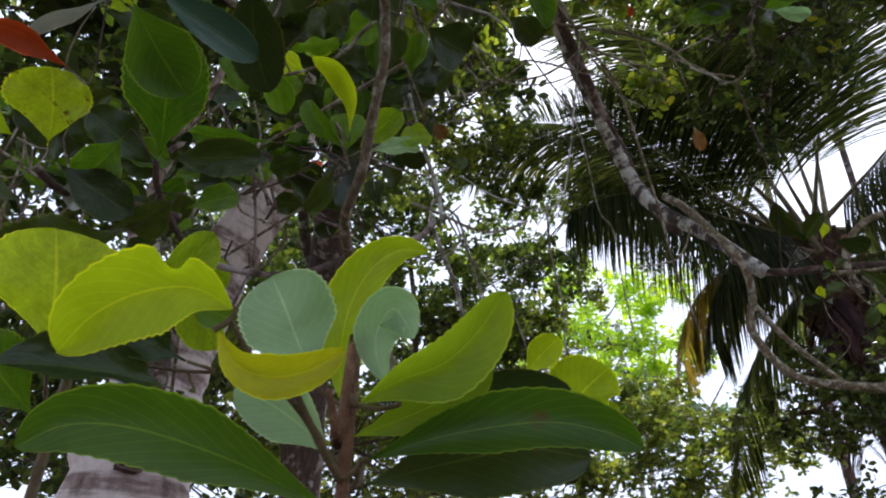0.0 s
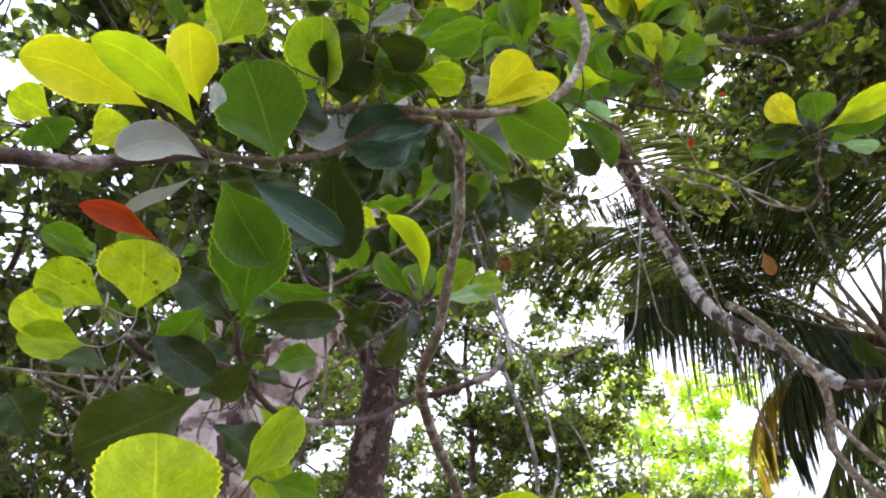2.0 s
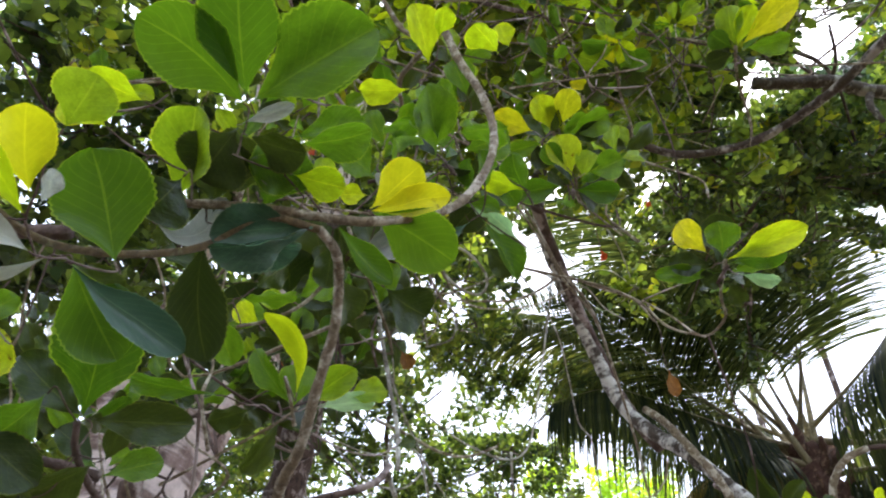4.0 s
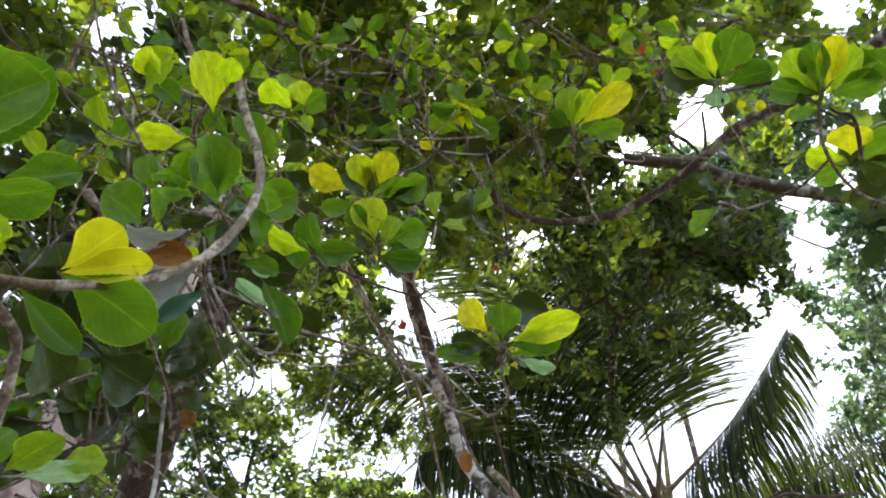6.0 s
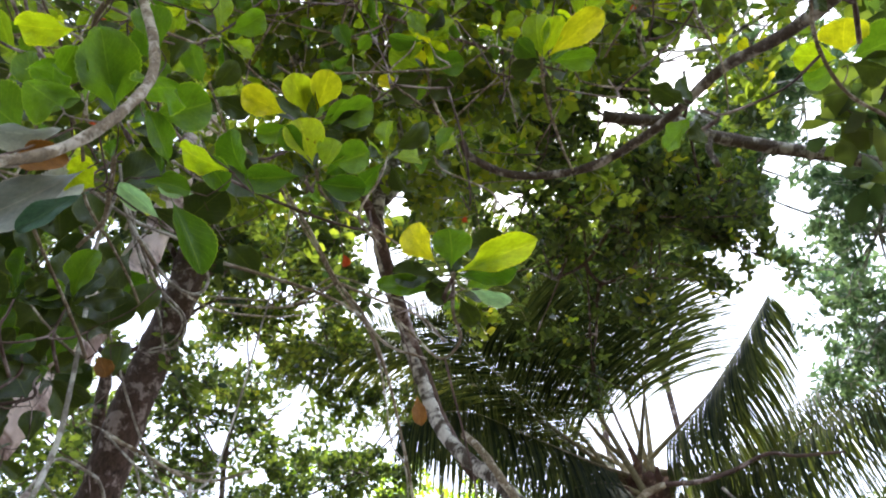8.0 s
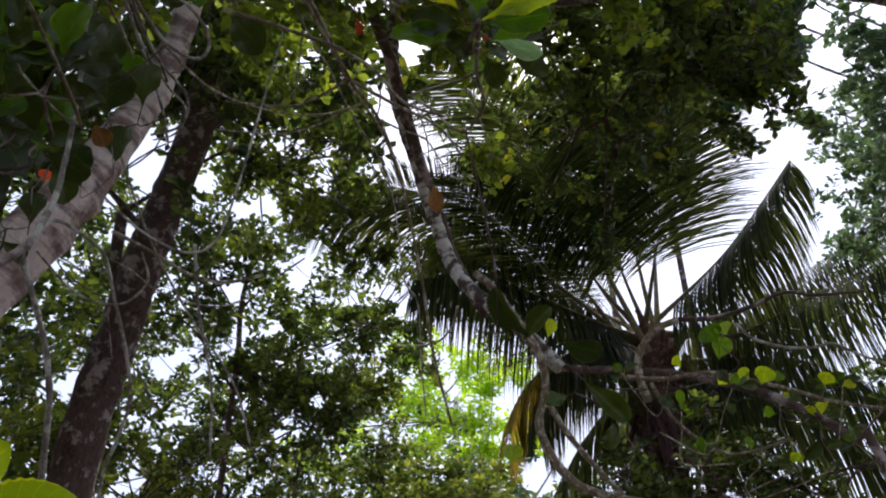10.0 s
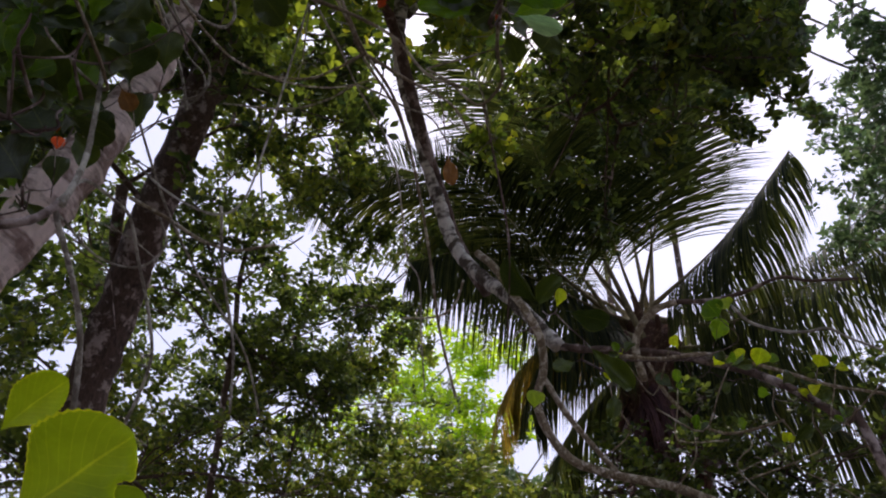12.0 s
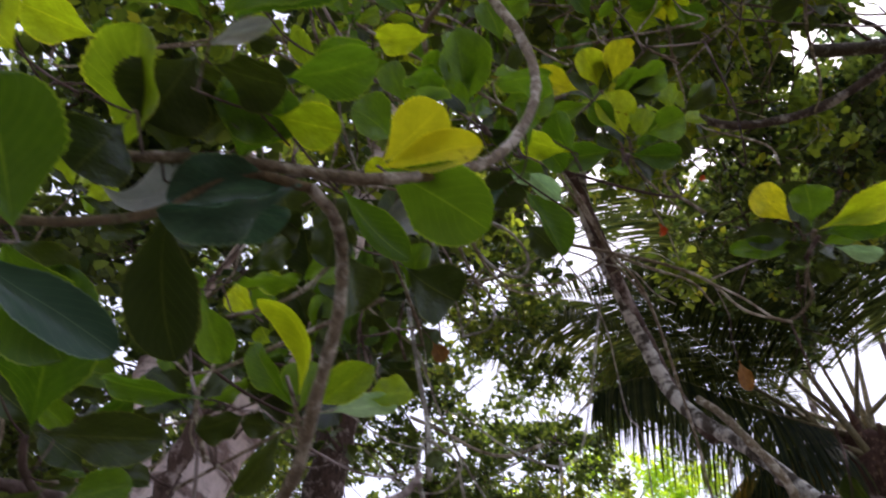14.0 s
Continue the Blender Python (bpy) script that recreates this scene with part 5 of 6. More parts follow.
bent_leaf(bough, [(-0.157, 0.391, 2.245), (-0.182, 0.362, 2.253), (-0.212, 0.333, 2.255), (-0.245, 0.308, 2.251)], 0.074, "green", cup=0.25, seed=31)
bent_leaf(bough, [(-0.155, 0.385, 2.25), (-0.158, 0.35, 2.263), (-0.159, 0.311, 2.277), (-0.156, 0.277, 2.288)], 0.076, "green", cup=0.25, seed=32)
bent_leaf(bough, [(-0.139, 0.394, 2.251), (-0.108, 0.374, 2.277), (-0.076, 0.353, 2.301), (-0.042, 0.331, 2.322)], 0.076, "green", cup=0.3, roll=-0.2, seed=33)
bent_leaf(bough, [(-0.038, 0.536, 2.264), (-0.016, 0.523, 2.281), (-0.0, 0.512, 2.294), (0.016, 0.501, 2.306)], 0.050, "yellow", cup=0.2, widest=0.66, seed=34)
bent_leaf(bough, [(-0.036, 0.538, 2.263), (-0.005, 0.533, 2.27), (0.023, 0.526, 2.277), (0.053, 0.522, 2.28)], 0.036, "yellow", cup=0.3, roll=0.3, seed=35)
bent_leaf(bough, [(-0.035, 0.539, 2.262), (-0.001, 0.554, 2.256), (0.031, 0.569, 2.247), (0.062, 0.584, 2.236)], 0.072, "green", cup=0.2, seed=36)
bent_leaf(bough, [(-0.071, 0.548, 2.244), (-0.053, 0.568, 2.234), (-0.032, 0.588, 2.224), (-0.008, 0.606, 2.216)], 0.036, "green", cup=0.5, roll=0.7, seed=37)
bent_leaf(bough, [(-0.24, 0.492, 2.171), (-0.222, 0.503, 2.167), (-0.197, 0.502, 2.178), (-0.178, 0.48, 2.205)], 0.028, "grey", cup=0.9, roll=0.2, seed=38)
bent_leaf(bough, [(-0.21, 0.542, 2.201), (-0.215, 0.577, 2.172), (-0.212, 0.612, 2.142), (-0.203, 0.644, 2.117)], 0.062, "dark", cup=0.3, seed=39)
bent_leaf(twig_e, [(-0.13, 0.8, 2.191), (-0.127, 0.769, 2.225), (-0.146, 0.736, 2.247), (-0.175, 0.714, 2.25)], 0.032, "young", cup=0.7, roll=0.5, seed=40)
bent_leaf(bough, [(-0.341, 0.554, 2.167), (-0.33, 0.579, 2.149), (-0.315, 0.606, 2.129), (-0.295, 0.637, 2.106)], 0.078, "green", cup=0.3, seed=41)
SWAY["turn"], SWAY["nod"] = 0.3, 0.15
leaf(twig_low, (0.312, 0.932, 2.844), (0.272, 0.868, 2.898), 0.072, "spotted")
leaf(twig_low, (0.337, 0.923, 2.848), (0.407, 0.890, 2.863), 0.061, "green")
leaf(twig_low, (0.330, 0.933, 2.841), (0.342, 0.885, 2.878), 0.053, "bright")
leaf(twig_low, (0.297, 0.947, 2.833), (0.197, 0.966, 2.822), 0.054, "green")
leaf(twig_low, (0.315, 0.951, 2.827), (0.411, 0.942, 2.819), 0.049, "green")
leaf(twig_low, (0.298, 0.918, 2.857), (0.246, 0.888, 2.885), 0.047, "green")
leaf(twig_up, (0.243, 0.953, 3.025), (0.150, 0.928, 3.044), 0.059, "yellow")
leaf(twig_up, (0.281, 0.948, 3.026), (0.242, 0.888, 3.070), 0.059, "young")
leaf(twig_up, (0.299, 0.941, 3.029), (0.316, 0.869, 3.077), 0.059, "yellow")
leaf(twig_up, (0.314, 0.953, 3.019), (0.405, 0.902, 3.043), 0.059, "green")
leaf(twig_up, (0.267, 0.970, 3.010), (0.188, 0.994, 2.995), 0.041, "green")
leaf(twig_up, (0.315, 0.963, 3.011), (0.403, 0.930, 3.024), 0.044, "dark")
leaf(twig_cen, (0.527, 0.890, 2.597), (0.472, 0.861, 2.644), 0.050, "yellow")
leaf(twig_cen, (0.551, 0.889, 2.589), (0.539, 0.845, 2.636), 0.060, "green")
leaf(twig_cen, (0.557, 0.890, 2.585), (0.659, 0.788, 2.576), 0.051, "young")
leaf(twig_cen, (0.562, 0.893, 2.580), (0.649, 0.854, 2.578), 0.048, "green")
leaf(twig_cen, (0.537, 0.900, 2.583), (0.462, 0.916, 2.592), 0.044, "dark")
leaf(twig_cen, (0.577, 0.902, 2.564), (0.645, 0.893, 2.539), 0.027, "pale")
leaf(twig_cen, (0.548, 0.908, 2.570), (0.440, 0.935, 2.579), 0.035, "green")
leaf(twig_cen, (0.553, 0.901, 2.575), (0.521, 0.928, 2.559), 0.042, "dark")
leaf(twig_r1, (0.853, 1.010, 3.579), (0.813, 0.917, 3.641), 0.076, "bright")
leaf(twig_r1, (0.856, 1.009, 3.579), (0.877, 0.902, 3.627), 0.059, "young")
leaf(twig_r1, (0.862, 1.007, 3.577), (0.977, 0.856, 3.610), 0.080, "yellow")
leaf(twig_r1, (0.846, 1.014, 3.579), (0.781, 0.992, 3.613), 0.062, "green")
leaf(twig_r1, (0.869, 1.011, 3.573), (0.985, 0.956, 3.556), 0.059, "green")
leaf(twig_r1, (0.852, 1.023, 3.572), (0.782, 1.063, 3.572), 0.059, "dark")
leaf(twig_m, (0.574, 1.209, 3.777), (0.520, 1.137, 3.827), 0.087, "yellow")
leaf(twig_m, (0.585, 1.207, 3.776), (0.609, 1.138, 3.811), 0.075, "young")
leaf(twig_m, (0.568, 1.215, 3.774), (0.460, 1.196, 3.803), 0.075, "bright")
leaf(twig_m, (0.515, 1.267, 3.751), (0.441, 1.274, 3.758), 0.041, "yellow")
leaf(twig_m, (0.598, 1.209, 3.772), (0.683, 1.167, 3.778), 0.075, "green")
leaf(twig_m, (0.591, 1.218, 3.768), (0.663, 1.257, 3.728), 0.094, "dark")
leaf(twig_m, (0.565, 1.231, 3.765), (0.504, 1.313, 3.723), 0.083, "dark")
leaf(twig_r2, (0.834, 0.462, 2.870), (0.758, 0.446, 2.910), 0.053, "bright")
leaf(twig_r2, (0.835, 0.460, 2.870), (0.791, 0.400, 2.913), 0.045, "young")
leaf(twig_r2, (0.839, 0.458, 2.869), (0.843, 0.375, 2.898), 0.068, "green")
leaf(twig_r2, (0.843, 0.460, 2.866), (0.909, 0.414, 2.850), 0.053, "green")
leaf(twig_r2, (0.834, 0.466, 2.869), (0.749, 0.485, 2.897), 0.043, "dark")
leaf(twig_r2, (0.838, 0.467, 2.866), (0.847, 0.497, 2.848), 0.043, "pale")
leaf(twig_r3, (0.877, 0.350, 2.649), (0.821, 0.318, 2.694), 0.046, "bright")
leaf(twig_r3, (0.878, 0.348, 2.649), (0.846, 0.294, 2.688), 0.044, "green")
leaf(twig_r3, (0.882, 0.346, 2.648), (0.873, 0.272, 2.679), 0.040, "yellow")
leaf(twig_r3, (0.884, 0.347, 2.646), (0.909, 0.269, 2.657), 0.049, "bright")
leaf(twig_r3, (0.877, 0.352, 2.649), (0.817, 0.370, 2.677), 0.039, "green")
leaf(twig_r3, (0.886, 0.347, 2.644), (0.936, 0.300, 2.628), 0.042, "green")
leaf(twig_r3, (0.899, 0.277, 2.661), (0.942, 0.291, 2.627), 0.053, "green")
leaf(twig_r3, (1.068, 0.496, 2.763), (1.055, 0.453, 2.792), 0.068, "yellow")
leaf(twig_r3, (1.073, 0.497, 2.758), (1.121, 0.441, 2.747), 0.068, "green")
leaf(twig_r3, (1.064, 0.503, 2.762), (1.010, 0.525, 2.790), 0.044, "young")
leaf(twig_r3, (1.074, 0.505, 2.753), (1.122, 0.490, 2.723), 0.057, "dark")
leaf(twig_r3, (1.069, 0.513, 2.754), (1.031, 0.550, 2.762), 0.042, "green")
SWAY["turn"], SWAY["nod"] = 0.75, 0.45
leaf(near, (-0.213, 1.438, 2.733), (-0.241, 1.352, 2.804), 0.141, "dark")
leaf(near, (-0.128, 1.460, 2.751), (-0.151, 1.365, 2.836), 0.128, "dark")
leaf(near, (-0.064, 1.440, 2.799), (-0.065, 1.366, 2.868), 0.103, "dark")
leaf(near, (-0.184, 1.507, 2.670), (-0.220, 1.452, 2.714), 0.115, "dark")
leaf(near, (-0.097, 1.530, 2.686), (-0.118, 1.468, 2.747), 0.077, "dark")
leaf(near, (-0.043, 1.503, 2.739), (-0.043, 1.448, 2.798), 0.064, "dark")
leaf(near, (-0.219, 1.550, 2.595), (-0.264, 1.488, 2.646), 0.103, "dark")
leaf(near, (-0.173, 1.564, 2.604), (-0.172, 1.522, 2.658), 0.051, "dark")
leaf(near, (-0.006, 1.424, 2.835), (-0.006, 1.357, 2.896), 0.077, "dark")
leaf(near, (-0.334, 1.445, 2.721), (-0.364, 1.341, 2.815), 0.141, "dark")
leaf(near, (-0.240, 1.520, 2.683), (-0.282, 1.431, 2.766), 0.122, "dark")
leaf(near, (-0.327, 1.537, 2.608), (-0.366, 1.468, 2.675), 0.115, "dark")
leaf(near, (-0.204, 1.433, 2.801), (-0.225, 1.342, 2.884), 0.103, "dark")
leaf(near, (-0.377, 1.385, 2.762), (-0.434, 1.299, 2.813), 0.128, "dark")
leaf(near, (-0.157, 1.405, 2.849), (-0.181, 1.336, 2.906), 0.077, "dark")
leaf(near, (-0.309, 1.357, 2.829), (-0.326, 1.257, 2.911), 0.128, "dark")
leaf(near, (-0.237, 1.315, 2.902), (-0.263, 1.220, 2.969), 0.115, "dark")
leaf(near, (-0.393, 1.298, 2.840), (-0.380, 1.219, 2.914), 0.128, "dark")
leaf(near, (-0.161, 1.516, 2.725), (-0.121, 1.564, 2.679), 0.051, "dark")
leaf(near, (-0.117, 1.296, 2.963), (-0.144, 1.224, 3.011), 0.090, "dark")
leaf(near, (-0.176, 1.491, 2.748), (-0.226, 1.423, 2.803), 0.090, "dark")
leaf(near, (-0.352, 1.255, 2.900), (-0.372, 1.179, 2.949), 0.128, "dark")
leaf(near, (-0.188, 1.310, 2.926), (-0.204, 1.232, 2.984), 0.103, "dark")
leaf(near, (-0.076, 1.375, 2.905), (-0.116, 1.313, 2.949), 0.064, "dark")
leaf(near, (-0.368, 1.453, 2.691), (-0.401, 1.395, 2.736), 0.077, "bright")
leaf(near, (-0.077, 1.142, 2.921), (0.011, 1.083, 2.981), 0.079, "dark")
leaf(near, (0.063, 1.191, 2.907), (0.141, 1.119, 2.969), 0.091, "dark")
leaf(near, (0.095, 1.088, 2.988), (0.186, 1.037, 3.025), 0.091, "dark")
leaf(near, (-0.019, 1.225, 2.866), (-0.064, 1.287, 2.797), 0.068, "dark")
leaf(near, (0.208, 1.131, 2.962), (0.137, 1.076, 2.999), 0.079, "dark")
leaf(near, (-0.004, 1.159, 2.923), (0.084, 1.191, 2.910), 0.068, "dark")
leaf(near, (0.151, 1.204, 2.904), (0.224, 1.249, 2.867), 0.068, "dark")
leaf(near, (0.008, 0.748, 2.089), (0.029, 0.749, 2.101), 0.016, "dark")
leaf(near, (1.158, 0.960, 4.074), (1.140, 0.945, 4.088), 0.025, "red")
leaf(near, (-0.411, 1.664, 3.790), (-0.438, 1.645, 3.797), 0.034, "red")
leaf(near, (1.464, 0.977, 3.917), (1.480, 1.001, 3.896), 0.030, "yellow")
leaf(near, (-0.445, 1.438, 4.081), (-0.464, 1.422, 4.083), 0.030, "red")
leaf(near, (1.294, 1.079, 4.209), (1.274, 1.075, 4.218), 0.025, "red")
leaf(near, (0.871, 1.860, 3.860), (0.850, 1.851, 3.873), 0.023, "red")
leaf(near, (-0.489, 2.276, 3.273), (-0.483, 2.252, 3.310), 0.042, "red")
leaf(near, (0.390, 1.067, 2.777), (0.399, 1.085, 2.758), 0.015, "red")
leaf(near, (-0.022, 1.275, 2.634), (0.002, 1.299, 2.603), 0.033, "brown")
leaf(near, (1.730, 1.110, 4.170), (1.691, 1.109, 4.193), 0.045, "yellow")
leaf(near, (-0.036, 0.713, 2.479), (0.030, 0.712, 2.505), 0.035, "brown")
leaf(near, (-0.078, 0.882, 2.242), (-0.017, 0.892, 2.263), 0.035, "bright")
leaf(near, (0.563, 0.856, 1.933), (0.561, 0.849, 1.949), 0.017, "bright")
leaf(near, (0.580, 1.317, 2.662), (0.599, 1.349, 2.614), 0.029, "brown")
leaf(near, (1.71, 2.415, 2.968), (1.692, 2.4, 3.014), 0.042, "young")
leaf(near, (1.82, 2.383, 2.899), (1.845, 2.351, 2.929), 0.042, "young")
leaf(near, (1.938, 2.312, 2.879), (1.949, 2.273, 2.936), 0.065, "young")
leaf(near, (1.907, 2.322, 2.901), (1.88, 2.319, 2.943), 0.042, "young")
leaf(near, (2.097, 2.204, 2.846), (2.103, 2.177, 2.885), 0.052, "young")
leaf(near, (2.138, 2.175, 2.836), (2.168, 2.148, 2.835), 0.033, "young")
leaf(near, (1.818, 2.342, 2.977), (1.831, 2.291, 3.047), 0.068, "green")
leaf(near, (1.807, 2.313, 3.039), (1.786, 2.304, 3.076), 0.042, "green")
leaf(near, (1.961, 2.289, 2.891), (1.995, 2.255, 2.903), 0.039, "green")
leaf(near, (1.747, 2.45, 2.858), (1.728, 2.473, 2.833), 0.049, "green")
leaf(near, (2.012, 2.289, 2.814), (2.029, 2.258, 2.85), 0.049, "dark")
leaf(near, (1.877, 2.376, 2.839), (1.852, 2.403, 2.816), 0.049, "dark")
leaf(near, (1.983, 2.325, 2.787), (1.948, 2.341, 2.806), 0.042, "green")
leaf(near, (0.750, 1.294, 2.321), (0.678, 1.269, 2.396), 0.039, "dark")
leaf(near, (0.786, 1.280, 2.319), (0.857, 1.261, 2.296), 0.039, "dark")
leaf(near, (0.772, 1.283, 2.324), (0.773, 1.263, 2.352), 0.020, "young")
leaf(near, (0.828, 1.293, 2.267), (0.902, 1.296, 2.196), 0.039, "dark")
leaf(near, (0.732, 1.301, 2.322), (0.769, 1.254, 2.369), 0.033, "dark")
leaf(near, (0.813, 1.314, 2.244), (0.780, 1.334, 2.233), 0.029, "dark")
leaf(near, (1.001, 1.550, 2.323), (1.001, 1.575, 2.273), 0.029, "dark")
leaf(near, (1.164, 1.389, 2.427), (1.138, 1.385, 2.459), 0.048, "green")
leaf(near, (1.176, 1.372, 2.439), (1.160, 1.369, 2.460), 0.036, "bright")
leaf(near, (0.771, 1.133, 2.921), (0.658, 1.151, 2.942), 0.084, "dark")
leaf(near, (0.761, 1.155, 2.909), (0.744, 1.197, 2.884), 0.072, "dark")
join_up(near, LOOSE_LEAVES[near.name], BARK_DARK, 0.0026, 0.001)


# ---- leaf whorls of the overhanging tree, each leaf by itself ----
def whorl(parent, place, size, kinds, seed, count=7, stem=1.0):
    """A short shoot with its ring of leaves, opening upwards."""
    rng = random.Random(seed)
    c = Vector(place)
    axis = Vector((rng.gauss(0, 0.35), rng.gauss(0, 0.35), 1)).normalized()
    sway = Vector((rng.gauss(0, 0.05), rng.gauss(0, 0.05), 0)) * stem
    swing = Vector((rng.gauss(0, 0.16), rng.gauss(0, 0.16), rng.gauss(0.04, 0.08))) * stem
    shoot = tube("twig", parent, [tuple(c), tuple(c - axis * 0.08 * stem), tuple(c - axis * 0.2 * stem + sway), tuple(c - axis * 0.3 * stem + swing)], 0.002, 0.0035, BARK_DARK if stem < 1 else BARK_TWIG, sides=6, steps=4)
    shoots.append((np.array(c - axis * 0.2 * stem), np.array(axis)))
    STEM_POINTS[parent.name].pop()
    side = axis.orthogonal().normalized()
    for k in range(count):
        turn = Matrix.Rotation(k * 2.4 + rng.uniform(-0.3, 0.3), 3, axis)
        upright = 0.25 + 0.9 * k / count + rng.uniform(-0.25, 0.25)
        d = (turn @ side + axis * upright).normalized()
        length = size * rng.uniform(0.7, 1.1)
        kind = kinds[min(len(kinds) - 1, int(len(kinds) * (k + rng.random()) / count))]
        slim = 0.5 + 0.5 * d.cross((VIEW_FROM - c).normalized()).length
        leaf(shoot, c + d * 0.012, c + d * length, length * rng.uniform(0.42, 0.54) * slim, kind)


shoots = []
# dark outer leaves round the young ones of the near shoots
for place, size, seed in [((0.32, 0.971, 2.855), 0.095, 201), ((0.297, 0.993, 3.043), 0.095, 202), ((0.57, 0.938, 2.591), 0.08, 203), ((0.876, 1.047, 3.598), 0.115, 204), ((0.599, 1.255, 3.788), 0.115, 205), ((0.867, 0.488, 2.894), 0.085, 206), ((0.911, 0.373, 2.666), 0.072, 207), ((0.882, 0.622, 2.744), 0.08, 208), ((-0.072, 0.795, 2.673), 0.08, 209), ((0.042, 0.795, 2.684), 0.085, 210)]:
    whorl(near, place, size, ["dark", "green", "dark"], seed, 6, 0.2)
# leaves hanging before the pale trunk, their shade put in by the dark kind
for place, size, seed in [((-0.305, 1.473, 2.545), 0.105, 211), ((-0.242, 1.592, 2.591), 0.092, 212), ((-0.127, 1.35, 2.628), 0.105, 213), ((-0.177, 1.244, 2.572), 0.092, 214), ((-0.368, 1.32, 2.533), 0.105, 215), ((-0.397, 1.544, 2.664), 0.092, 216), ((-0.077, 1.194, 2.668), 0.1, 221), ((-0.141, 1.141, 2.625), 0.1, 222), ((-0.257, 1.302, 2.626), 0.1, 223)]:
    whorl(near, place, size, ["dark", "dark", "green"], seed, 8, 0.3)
join_up(near, shoots, BARK_DARK, 0.003, 0.002, longest=0.45)

shoots = []
over = thing("canopy_tree", (-1.2, 0.6, -0.05), "slender tree holding leaf whorls above the path", "tree")
tube("trunk", over, [(-1.2, 0.6, -0.05), (-1.3, 0.7, 1.2), (-1.10, 0.70, 2.81), (-0.60, 0.95, 3.90), (0.30, 1.48, 4.65), (1.40, 1.80, 5.04)], 0.03, 0.005, BARK_DARK, sides=10, steps=7)
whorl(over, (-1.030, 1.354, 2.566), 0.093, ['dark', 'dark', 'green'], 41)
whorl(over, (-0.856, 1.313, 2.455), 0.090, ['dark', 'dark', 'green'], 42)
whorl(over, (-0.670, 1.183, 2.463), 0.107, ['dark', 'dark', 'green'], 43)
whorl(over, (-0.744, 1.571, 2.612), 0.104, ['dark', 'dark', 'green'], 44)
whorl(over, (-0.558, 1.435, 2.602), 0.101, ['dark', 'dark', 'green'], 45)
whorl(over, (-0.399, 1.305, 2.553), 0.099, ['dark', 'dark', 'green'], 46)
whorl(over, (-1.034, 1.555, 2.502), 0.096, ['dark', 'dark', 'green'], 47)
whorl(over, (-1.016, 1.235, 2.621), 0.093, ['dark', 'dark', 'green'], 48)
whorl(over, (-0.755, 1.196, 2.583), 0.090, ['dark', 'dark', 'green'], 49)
whorl(over, (0.565, 1.115, 3.752), 0.107, ['green', 'bright', 'young'], 50)
whorl(over, (0.678, 1.280, 4.295), 0.104, ['green', 'bright', 'young'], 51)
whorl(over, (0.813, 1.188, 4.043), 0.101, ['green', 'bright', 'young'], 52)
whorl(over, (0.994, 0.992, 3.814), 0.099, ['green', 'bright', 'young'], 53)
whorl(over, (0.998, 1.227, 4.349), 0.096, ['green', 'bright', 'young'], 54)
whorl(over, (0.366, 1.258, 4.148), 0.093, ['green', 'bright', 'young'], 55)
whorl(over, (0.200, 1.052, 3.975), 0.090, ['green', 'bright', 'young'], 56)
whorl(over, (0.012, 1.357, 4.442), 0.107, ['green', 'bright', 'young'], 57)
whorl(over, (0.457, 1.149, 4.287), 0.104, ['green', 'bright', 'young'], 58)
whorl(over, (0.718, 0.998, 4.059), 0.101, ['green', 'bright', 'young'], 59)
whorl(over, (1.138, 0.755, 3.769), 0.099, ['green', 'bright', 'young'], 60)
whorl(over, (1.163, 0.963, 4.321), 0.096, ['green', 'bright', 'young'], 61)
whorl(over, (-0.247, 1.225, 3.999), 0.093, ['green', 'bright', 'young'], 62)
whorl(over, (-0.124, 1.170, 3.776), 0.090, ['green', 'bright', 'young'], 63)
whorl(over, (-0.102, 1.303, 4.361), 0.107, ['green', 'bright', 'young'], 64)
whorl(over, (-0.345, 1.389, 3.973), 0.104, ['green', 'bright', 'young'], 65)
whorl(over, (-0.275, 1.275, 3.888), 0.101, ['dark', 'green', 'bright'], 66)
whorl(over, (-0.096, 1.530, 4.470), 0.099, ['dark', 'green', 'bright'], 67)
whorl(over, (0.190, 1.457, 4.220), 0.096, ['dark', 'green', 'bright'], 68)
whorl(over, (0.405, 1.164, 4.068), 0.093, ['dark', 'green', 'bright'], 69)
whorl(over, (0.532, 1.117, 3.777), 0.090, ['dark', 'green', 'bright'], 70)
whorl(over, (0.068, 1.626, 4.219), 0.107, ['dark', 'green', 'bright'], 71)
whorl(over, (-0.126, 1.546, 3.945), 0.104, ['dark', 'green', 'bright'], 72)
whorl(over, (0.307, 1.336, 3.778), 0.101, ['dark', 'green', 'bright'], 73)
whorl(over, (0.971, 1.263, 4.393), 0.099, ['dark', 'green', 'bright'], 74)
whorl(over, (-0.600, 1.403, 3.917), 0.105, ['green', 'bright', 'young'], 75)
whorl(over, (-0.403, 1.199, 3.819), 0.102, ['green', 'bright', 'young'], 76)
whorl(over, (-0.309, 1.462, 4.374), 0.099, ['green', 'bright', 'young'], 77)
whorl(over, (0.042, 1.266, 4.263), 0.118, ['green', 'bright', 'young'], 78)
whorl(over, (0.371, 1.145, 4.071), 0.115, ['green', 'bright', 'young'], 79)
whorl(over, (-0.408, 1.075, 3.690), 0.112, ['green', 'bright', 'young'], 80)
whorl(over, (-0.072, 1.507, 4.210), 0.108, ['green', 'bright', 'young'], 81)
whorl(over, (0.218, 1.642, 4.668), 0.084, ['dark', 'green', 'bright'], 82)
whorl(over, (0.364, 1.512, 4.394), 0.082, ['dark', 'green', 'bright'], 83)
